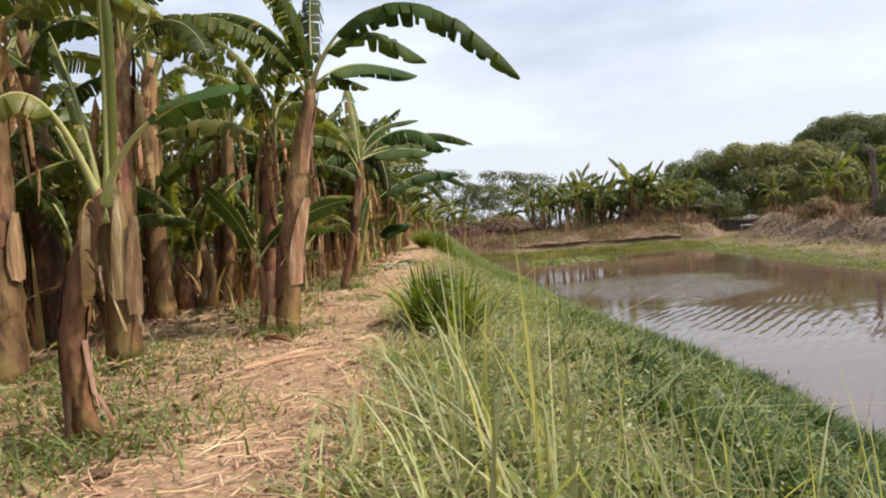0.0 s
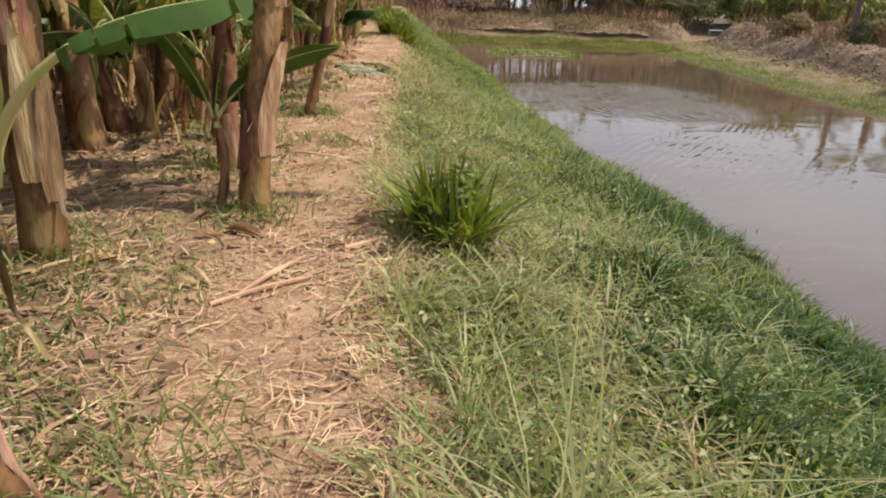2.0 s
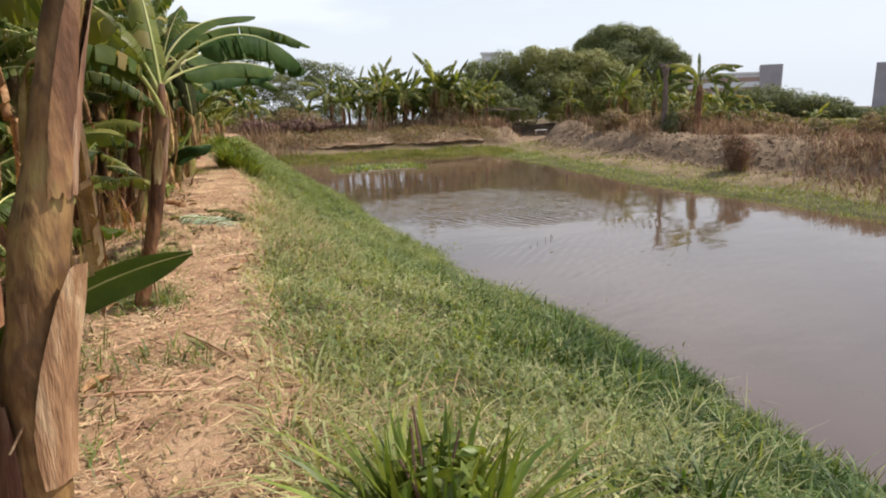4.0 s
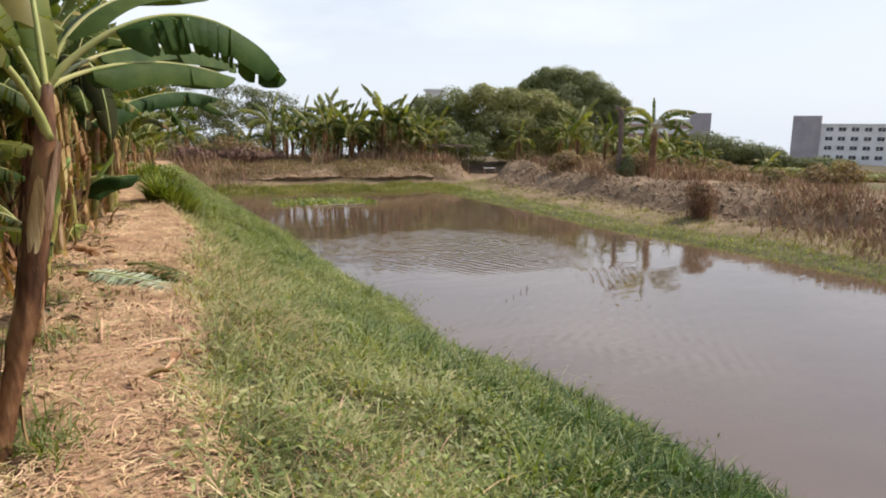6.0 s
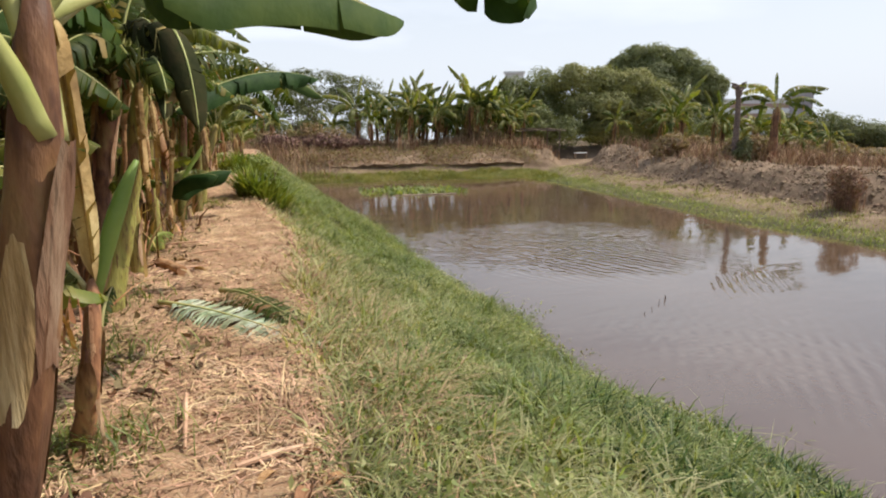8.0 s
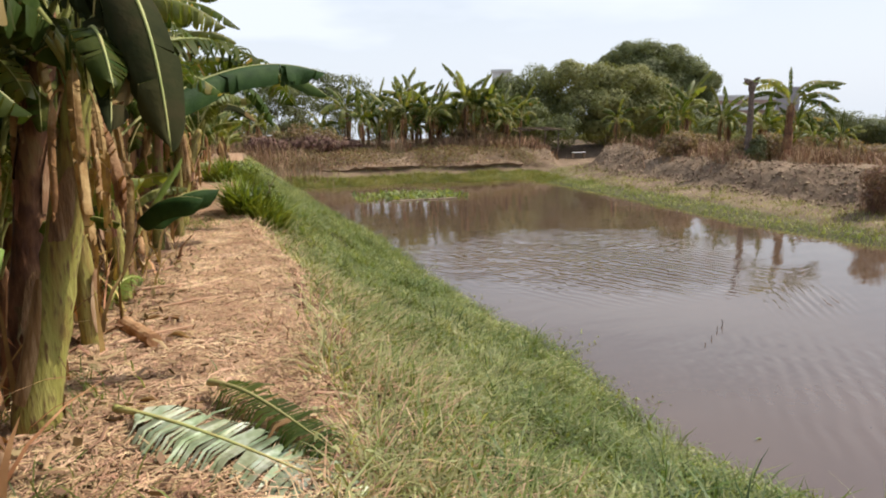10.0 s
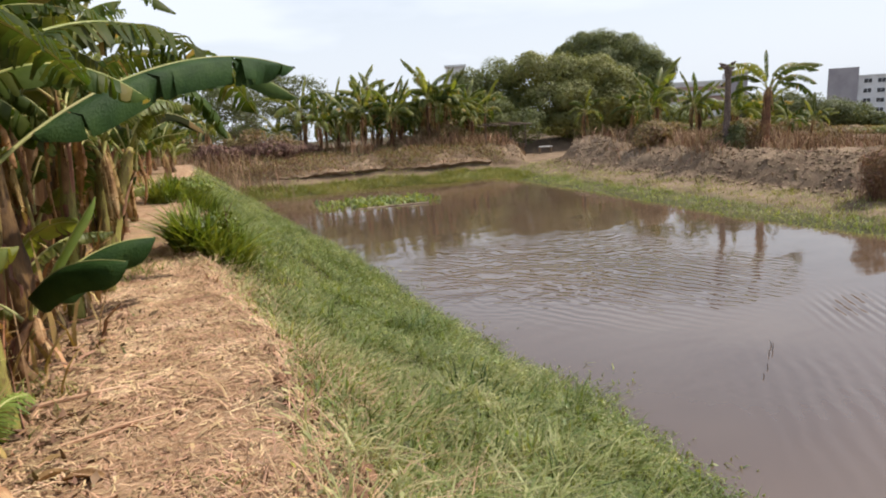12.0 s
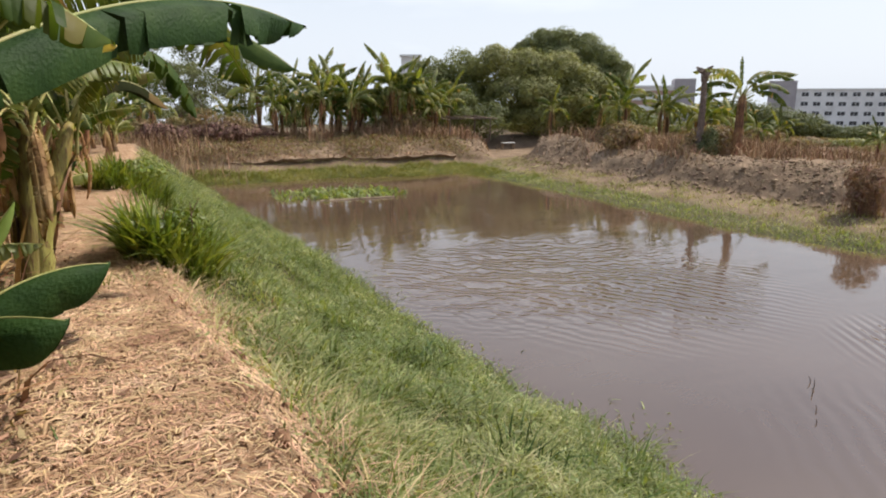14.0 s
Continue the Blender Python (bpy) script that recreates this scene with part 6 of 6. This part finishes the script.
rs10 = np.random.default_rng(491)
fx, fy = rs10.uniform(2.5, 15.2, 9000), rs10.uniform(43.4, 47.0, 9000)
keep = rs10.uniform(0, 1, 9000) < np.clip(vnoise(fx * 0.8, fy * 0.8, 492) * 2.2 + 0.3, 0, 1)
fx, fy = fx[keep], fy[keep]
fv, ff = blades(fx, fy, land(fx, fy) - 0.03, rs10.uniform(0.15, 1.15, len(fx)) * np.clip(0.75 + 1.1 * vnoise(fx * 0.6, fy * 0.6, 493), 0.3, 1.4), rs10.uniform(0.03, 0.09, len(fx)), np.abs(rs10.normal(0.4, 0.4, len(fx))), rs10, 4)
solo("withered_fronds", mesh_of("withered_fronds", fv, ff, [M_reed]), "withered brown fronds between the bananas of the far bank", "dry leaves", kind="stuff")


def clods(n, seed):
    """Lumps of dug earth lying over the far bank."""
    rs = np.random.default_rng(seed)
    x, y = rs.uniform(1, 26, 9 * n), rs.uniform(8, 47, 9 * n)
    d = far_distance(x, y)
    k = (d > 3.3) & (d < 7.5) & (sunk_track(x, y) < 0.4) & (rs.uniform(0, 1, 9 * n) < 0.25 + 0.75 * (x > 13))
    x, y = x[k][:n], y[k][:n]
    n = len(x)
    base = np.array([(1, 0, 0), (0, 1, 0), (-1, 0, 0), (0, -1, 0), (0, 0, 0.6), (0, 0, -0.6)], float)
    s = rs.uniform(0.025, 0.055, n) * rs.choice((1, 1, 1.5, 2.2), n)
    V = base[None] * s[:, None, None] * rs.uniform(0.5, 1.5, (n, 6, 1)) + rs.normal(0, 0.1, (n, 6, 3)) * s[:, None, None]
    a = rs.uniform(0, 6.28, n)
    ca, sa = np.cos(a)[:, None], np.sin(a)[:, None]
    V = np.stack([V[..., 0] * ca - V[..., 1] * sa, V[..., 0] * sa + V[..., 1] * ca, V[..., 2]], -1) + np.stack([x, y, land(x, y) + s * 0.05], -1)[:, None]
    F = np.array([(0, 1, 4), (1, 2, 4), (2, 3, 4), (3, 0, 4), (1, 0, 5), (2, 1, 5), (3, 2, 5), (0, 3, 5)])
    solo("earth_clods", mesh_of("earth_clods", V.reshape(-1, 3), (np.arange(n)[:, None, None] * 6 + F[None]).reshape(-1, 3), [M_clod]), "dug clods of brown earth over the bank", "clods", kind="stuff")


clods(4200, 91)


def earth_ledge():
    """The undercut lip of the back bank, where turf overhangs the shore."""
    xs = np.arange(1.5, 12.6, 0.1)
    ys = 37.9 - 0.3 * np.sin(xs * 0.9) + 2.76 + 0.3 * vnoise(xs * 0.7, 3.0, 141, 4)
    broken = (0.6 + 0.4 * step(-0.25, 0.2, vnoise(xs * 0.8, 5.0, 144, 3))) * step(1.5, 2.6, xs) * (1 - step(11.2, 12.6, xs))
    rows = []
    for k, (dy, z, out) in enumerate(((0.22, -1.75, 0), (0.24, -1.42, 0), (0.0, -1.27, 1), (-0.02, -1.22, 1), (0.15, -1.18, 0.7), (0.8, -1.1, 0))):
        jag = vnoise(xs * 3.1, k * 4.0, 145, 3)
        rows.append(np.stack([xs, ys + dy - out * (0.03 + 0.06 * jag) * broken, z + 0.1 * jag * (out > 0) + 0.08 * vnoise(xs * 0.5, 1.0, 146, 2) - 0.1 * (1 - broken)], -1))
    n, m = len(xs), len(rows)
    v = np.concatenate(rows)
    f = [(r * n + i, r * n + i + 1, (r + 1) * n + i + 1, (r + 1) * n + i) for r in range(m - 1) for i in range(n - 1)]
    solo("earth_ledge", mesh_of("earth_ledge", v, f, [M_turf]), "undercut lip of brown earth along the back bank", "bank", kind="structure")

    rs = np.random.default_rng(147)
    k = rs.integers(0, n, 900)
    fr = blades(xs[k] + rs.uniform(-0.05, 0.05, 900), ys[k] + rs.uniform(-0.12, 0.35, 900), np.full(900, -1.22) + rs.uniform(-0.05, 0.08, 900), rs.uniform(0.06, 0.26, 900), rs.uniform(0.015, 0.035, 900), np.abs(rs.normal(0.9, 0.4, 900)), rs)
    solo("ledge_grass", mesh_of("ledge_grass", *fr, [M_reed]), "dry grass fringe over the undercut bank", "grass", kind="stuff")


earth_ledge()
rs7 = np.random.default_rng(95)
for x, y, w in ((-0.39, 11.96, 0.1), (-0.54, 12.91, 0.1), (-0.45, 11.7, 0.06)):
    base, faces = tube([(0, 0, -0.05), (0, 0, 0.025), (0.01, 0, 0.05)], [w, w * 0.85, w * 0.4], 11, True, rs7.uniform(0.65, 1.3, (3, 11)))
    solo("earth_lump", mesh_of("earth_lump", base * (0.8, 1.3, 1), faces, [M_clod_red]), "broken lump of dark red earth at the edge of the path", "clod", "clods along the path", at=(x, y, float(land(x, y))))
for k in range(22):
    y = 10.6 + 4.4 * rs7.uniform()
    x = float(path_edge(y)) + 0.1 + rs7.normal(0, 0.06)
    w, h = rs7.uniform(0.02, 0.055), rs7.uniform(0.02, 0.05)
    base, faces = tube([(0, 0, -0.03), (0, 0, h * 0.5), (rs7.normal(0, 0.01), 0, h)], [w, w * 0.9, w * 0.45], 9, True, rs7.uniform(0.7, 1.25, (3, 9)))
    solo("earth_clod", mesh_of("earth_clod", base * (1, 1.4, 1), faces, [M_clod_red]), "crumbled reddish clod at the broken edge of the path", "clod", "clods along the path", at=(x, y, float(land(x, y))))

# ---------------------------------------------------------------- pole, shelter and floating plants
def dead_palm(at, height, seed):
    rs = np.random.default_rng(seed)
    e = thing("dead_palm", "bare charred palm trunk with a ragged top", "dead tree", at=(*at, float(land(*at))))
    n, sides = 26, 12
    u = np.linspace(0, 1, n)
    C = np.stack([0.05 * np.sin(u * 4), 0.04 * np.cos(u * 3), u * height - 0.2], -1)
    rad = np.interp(u, (0, 0.06, 0.3, 0.75, 0.9, 0.94, 1), (0.26, 0.18, 0.13, 0.11, 0.1, 0.16, 0.13)) * (1 + 0.06 * (np.arange(n) % 2))
    part("trunk", mesh_of("trunk", *tube(C, rad, sides, True, 1 + 0.08 * rs.normal(size=(n, sides))), [M_deadwood]), e)
    for _ in range(9):
        a = rs.uniform(0, 6.28)
        z = height * rs.uniform(0.9, 0.98)
        d = np.array([math.cos(a), math.sin(a), 0.0])
        stub = tube([C[-1] * (1, 1, 0) + (0, 0, z) + d * 0.1, C[-1] * (1, 1, 0) + (0, 0, z + 0.1) + d * rs.uniform(0.2, 0.36)], [0.07, 0.03], 5)
        part("frond_stub", mesh_of("frond_stub", *stub, [M_deadwood]), e, "stub of a broken frond")


dead_palm((18.5, 30.8), 2.7 - float(land(18.5, 30.8)), 471)


def shelter():
    x, y = 14.6, 43.6
    z = float(land(x, y))
    e = thing("shelter", "low open shelter of poles with a thin thatched roof", "shelter", at=(x, y, z))
    top = 0.38 - z
    for dx, dy in ((-1.3, 0), (1.2, 0.1), (-1.2, 2.0), (1.2, 2.1)):
        part("post", mesh_of("post", *tube([(dx, dy, -0.1), (dx + 0.03, dy, top)], [0.04, 0.03], 7), [M_bark]), e)
    rs = np.random.default_rng(5)
    for k in range(9):
        q = -1.5 + k * 0.37
        bit = tube([(q, -0.3 + rs.normal(0, 0.1), top + rs.normal(0, 0.015)), (q + rs.normal(0, 0.1), 2.4, top + 0.12)], [0.028, 0.024], 5)
        part("roof_pole", mesh_of("roof_pole", *bit, [M_wood if k % 4 == 0 else M_bark]), e)
    t = thing("bench", "small pale wooden bench standing under the shelter", "bench", at=(x + 4.4, y + 3.8, float(land(x + 4.4, y + 3.8))))
    part("seat", mesh_of("seat", *box(0, 0, 0.42, 0.9, 0.3, 0.04), [M_trim]), t)
    for dx in (-0.4, 0.4):
        part("leg", mesh_of("leg", *box(dx, 0, 0.2, 0.05, 0.26, 0.4), [M_wood]), t)


shelter()


WATER_STALKS = ((5.62, 15.5, 0.08, 0.02), (5.8, 15.62, 0.11, 0.03), (5.92, 15.75, 0.08, -0.02), (5.3, 15.2, 0.06, 0.02), (5.05, 15.0, 0.05, 0.01))


def floating_plants():
    rs = np.random.default_rng(77)
    n = 620
    x, y = rs.normal(0, 1.35, n), rs.normal(0, 0.75, n)
    keep = (np.abs(x) < 2.3) & (np.abs(y) < 1.5)
    x, y = x[keep], y[keep]
    v, f = blades(x, y, np.zeros(len(x)), rs.uniform(0.1, 0.26, len(x)), rs.uniform(0.08, 0.17, len(x)), np.abs(rs.normal(0.9, 0.35, len(x))), rs)
    solo("floating_plants", mesh_of("floating_plants", v, f, [M_grass]), "patch of broad-leaved green water plants floating on the pond", "water plants", kind="stuff", at=(4.6, 33.6, WATER))
    me = mesh_of("bamboo_stick", *tube([(0, 0, 0), (1.2, -0.05, 0.02), (2.6, -0.1, 0.03)], [0.035, 0.03, 0.025], 7), [M_wood])
    solo("bamboo_stick", me, "pale stick floating at the edge of the water plants", "stick", at=(3.6, 32.2, WATER))
    group = "stalks standing in the pond"
    for x, y, h, lean in WATER_STALKS:
        me = mesh_of("stalk", *tube([(0, 0, -0.25), (lean * 0.4, 0, h * 0.5), (lean, 0.02, h)], [0.007, 0.006, 0.003], 5), [M_bark])
        solo("stalk", me, "thin dark stalk standing out of the water", "stalk", group, at=(x, y, WATER))


floating_plants()

# ---------------------------------------------------------------- fallen leaf, log and sticks on the path
FALLEN = "fallen banana leaves on the path"


def fallen_leaf(P, width, seed, label, mats):
    P = [np.array((p[0], p[1], float(land(p[0], p[1])) + p[2])) for p in P]
    o = P[0].copy()
    e = thing("fallen_leaf", label, "banana leaf", FALLEN, tuple(o))
    for name, mat in (("blade", mats[0]), ("midrib", mats[1])):
        me = leaf_mesh([p - o for p in P], width, seed, tears=80, hang=0.16, stalk=0.12, mats=[mat], rib=0.013, only=name, gap=0.95)
        v = np.empty(len(me.vertices) * 3, np.float32)
        me.vertices.foreach_get("co", v)
        v = v.reshape(-1, 3)
        v[:, 2] = np.maximum(v[:, 2], land(v[:, 0] + o[0], v[:, 1] + o[1]) - o[2] + 0.012)
        me.vertices.foreach_set("co", v.ravel())
        part(name, me, e)


M_wilt = material("wilted_leaf", [(0.12, 0.15, 0.06), (0.3, 0.34, 0.2), (0.56, 0.58, 0.46)], 9, 0.55, bump=0.2, random="island", random_amount=0.55)
fallen_leaf([(-1.62, 10.6, 0.05), (-1.3, 10.3, 0.09), (-0.95, 9.95, 0.06), (-0.5, 9.55, 0.03)], 0.5, 501, "wilted grey green banana leaf lying torn on the path", [M_wilt, M_rib])
fallen_leaf([(-2.06, 12.5, 0.03), (-2.02, 12.55, 0.16), (-1.98, 12.62, 0.26), (-1.88, 12.74, 0.2)], 0.3, 507, "small pale yellow green leaf curled beside the path", [M_leaf_pale, M_rib])
fallen_leaf([(-1.2, 10.75, 0.08), (-1.0, 10.5, 0.14), (-0.85, 10.2, 0.1), (-0.62, 9.85, 0.05)], 0.36, 503, "crumpled green banana leaf lying on the path", [M_leaf, M_rib])


def log(a, b, r, label, mat, seed):
    a, b = (np.array((p[0], p[1], float(land(p[0], p[1])) + r * 0.8)) for p in (a, b))
    rs = np.random.default_rng(seed)
    C = bezier([a, a * 0.66 + b * 0.34, a * 0.34 + b * 0.66, b], np.linspace(0, 1, 8))
    me = mesh_of("log", *tube(C - a, np.full(8, r) * rs.uniform(0.92, 1.06, 8), 14, True, 1 + 0.03 * rs.normal(size=(8, 14))), [mat], smooth=False)
    solo("log", me, label, "log", at=tuple(a))


log((-1.86, 12.05), (-1.6, 11.58), 0.05, "cut pale banana stem lying beside the path", M_dry, 511)
STICKS = "dry stalks on the path"
for k, (a, b, r) in enumerate((((-0.95, 2.55), (-0.56, 2.88), 0.011), ((-0.42, 2.45), (-0.2, 2.78), 0.009), ((-0.45, 3.25), (-0.16, 3.45), 0.014), ((-0.95, 6.1), (-0.6, 5.5), 0.012),
                               ((-1.35, 5.25), (-0.8, 5.15), 0.01), ((-0.9, 8.1), (-0.55, 8.25), 0.012), ((-0.72, 7.5), (-0.62, 7.9), 0.01), ((-1.2, 8.9), (-1.12, 8.3), 0.012),
                               ((-0.85, 2.65), (-0.66, 3.08), 0.012), ((-0.39, 2.42), (-0.28, 3.01), 0.008), ((-0.74, 7.53), (-0.42, 7.62), 0.011), ((-0.67, 10.56), (-0.43, 10.66), 0.009), ((-1.71, 12.48), (-1.22, 12.64), 0.009), ((-0.61, 12.85), (-0.4, 12.34), 0.009), ((-0.8, 13.67), (-0.5, 13.5), 0.01), ((-0.55, 12.2), (-0.25, 12.5), 0.012), ((-0.85, 14.4), (-0.35, 13.6), 0.013), ((-1.9, 11.6), (-1.4, 11.9), 0.01), ((-2.2, 12.9), (-1.5, 13.1), 0.012))):
    a, b = (np.array((p[0], p[1], float(land(p[0], p[1])) + 0.02)) for p in (a, b))
    me = mesh_of("stick", *tube([a - a, (b - a) * 0.5 + (0, 0, 0.012), b - a], [r, r * 1.1, r * 0.6], 6), [M_straw])
    solo("stick", me, "pale dry stalk lying on the trampled path", "stick", STICKS, at=tuple(a))


DRYLEAF = "dry leaf scraps on the path"
rs5 = np.random.default_rng(161)


def leaf_scrap(x, y, length, turn, label="curled dry leaf scrap on the trampled path", mat=None):
    """A short piece of dead leaf: a bent, thin shell with a raised edge."""
    n = 6
    u = np.linspace(0, 1, n)
    w = length * 0.16 * np.sin(np.pi * np.clip(u * 0.92 + 0.06, 0, 1)) ** 0.6
    arch = length * rs5.uniform(0.04, 0.16) * np.sin(np.pi * u)
    curl = rs5.uniform(0.3, 1.1)
    rows = []
    for side, up in ((-1, curl), (-0.5, curl * 0.25), (0, 0.0), (0.5, curl * 0.2), (1, curl * 0.8)):
        rows.append(np.stack([(u - 0.5) * length, side * w, arch + np.abs(side) * w * up + 0.008], -1))
    v = np.concatenate(rows + [r - (0, 0, 0.005) for r in rows])
    faces = []
    for k in range(4):
        for q in range(n - 1):
            a = k * n + q
            faces.append((a, a + 1, a + n + 1, a + n))
            faces.append((a + 5 * n, a + 6 * n, a + 6 * n + 1, a + 5 * n + 1))
    for q in range(n - 1):
        faces.append((q, q + 5 * n, q + 5 * n + 1, q + 1))
        faces.append((4 * n + q, 4 * n + q + 1, 9 * n + q + 1, 9 * n + q))
    ca, sa = math.cos(turn), math.sin(turn)
    v = np.stack([v[:, 0] * ca - v[:, 1] * sa, v[:, 0] * sa + v[:, 1] * ca, v[:, 2]], -1)
    solo("leaf_scrap", mesh_of("leaf_scrap", v, faces, [mat or M_dry]), label, "dry leaf", DRYLEAF, at=(x, y, float(land(x, y))))


for x, y, length, turn in ((-1.05, 3.42, 0.24, -0.3), (-1.22, 3.33, 0.16, 0.4), (-0.35, 3.75, 0.3, 0.75), (-0.42, 3.5, 0.14, 1.2), (-0.5, 3.3, 0.1, 0.2),
                           (-0.72, 7.55, 0.16, 0.3), (-0.64, 7.8, 0.2, 1.4), (-0.53, 7.96, 0.18, 0.7), (-0.66, 7.62, 0.14, 2.2), (-0.78, 8.0, 0.12, 1.0), (-0.48, 7.7, 0.13, 2.7),
                           (-0.6, 8.15, 0.1, 0.1), (-0.85, 7.45, 0.12, 1.8), (-1.7, 12.2, 0.16, 0.5), (-1.75, 11.95, 0.2, 2.0), (-1.95, 11.9, 0.24, 1.2)):
    leaf_scrap(x, y, length, turn)
for _ in range(34):
    y = rs5.uniform(0.8, 15.5)
    leaf_scrap(float(path_edge(y)) - rs5.uniform(0.7, 1.7), y, rs5.uniform(0.08, 0.22), rs5.uniform(0, 6.28), "curled dead banana leaf scrap under the plants", M_litter if rs5.uniform() < 0.4 else None)


# ---------------------------------------------------------------- buildings in the distance
def block(name, label, corner, heading, length, depth, top, storeys, bays, bay, floor_h, tower, bands):
    """A long block. corner: its near left foot; heading: direction of the facade; tower: width and extra height at the left end."""
    z0 = -14.0
    e = thing(name, label, "building", "distant buildings", (*corner, z0))
    e.matrix_basis = pose(*corner, z0, 0, 0, math.degrees(math.atan2(heading[1], heading[0])))
    H = top - z0
    part("wall", mesh_of("wall", *box(length / 2, depth / 2, H / 2, length, depth, H), [M_plaster]), e)
    part("roof", mesh_of("roof", *box(length / 2, depth / 2, H + 0.2, length + 0.6, depth + 0.6, 0.4), [M_trim]), e, "white parapet")
    if tower:
        w, extra, left = tower
        part("stair_tower", mesh_of("stair_tower", *box(left, depth / 2, (H + extra) / 2, w, depth + 1.0, H + extra), [M_plaster_dark]), e, "grey stair tower")
    for s in range(storeys):
        zc = H - 1.5 - s * floor_h
        if bands:
            part("balcony", mesh_of("balcony", *box(length / 2, -0.25, zc - 0.9, length, 0.5, 1.0), [M_trim]), e)
            part("opening", mesh_of("opening", *box(length / 2, -0.03, zc + 0.25, length, 0.1, 1.0), [M_brown_paint]), e, "dark recessed gallery")
            continue
        for b in range(bays):
            xc = bay * (b + 0.75)
            wdw = part("window", mesh_of("window", *box(xc, 0.02, zc, 2.1, 0.1, 1.3), [M_glass]), e)
            part("frame", mesh_of("frame", *joined([box(xc, -0.06, zc - 0.72, 2.4, 0.12, 0.14), box(xc, -0.06, zc + 0.72, 2.4, 0.12, 0.14), box(xc - 1.13, -0.06, zc, 0.14, 0.12, 1.3),
                                                   box(xc + 1.13, -0.06, zc, 0.14, 0.12, 1.3), box(xc, -0.05, zc, 0.1, 0.1, 1.3)]), [M_trim]), wdw)
    return e


block("apartment_building", "long pale building with rows of dark windows and a tower", (197.2, 171.9), (0.64, -0.768), 100, 20, 4.9, 4, 26, 3.7, 3.1, (8.6, 3.0, -4.2), False)
block("apartment_building", "pale building with stripes of balconies and a tower at its end", (88.0, 148.5), (0.78, -0.626), 26.5, 12, 4.3, 4, 1, 5, 2.3, (4.6, 1.9, 28.6), True)
block("water_tower", "small grey block of a roof tank above the trees", (43.6, 137.0), (0.94, -0.34), 3.8, 3.8, 9.6, 0, 0, 3, 3, None, False)
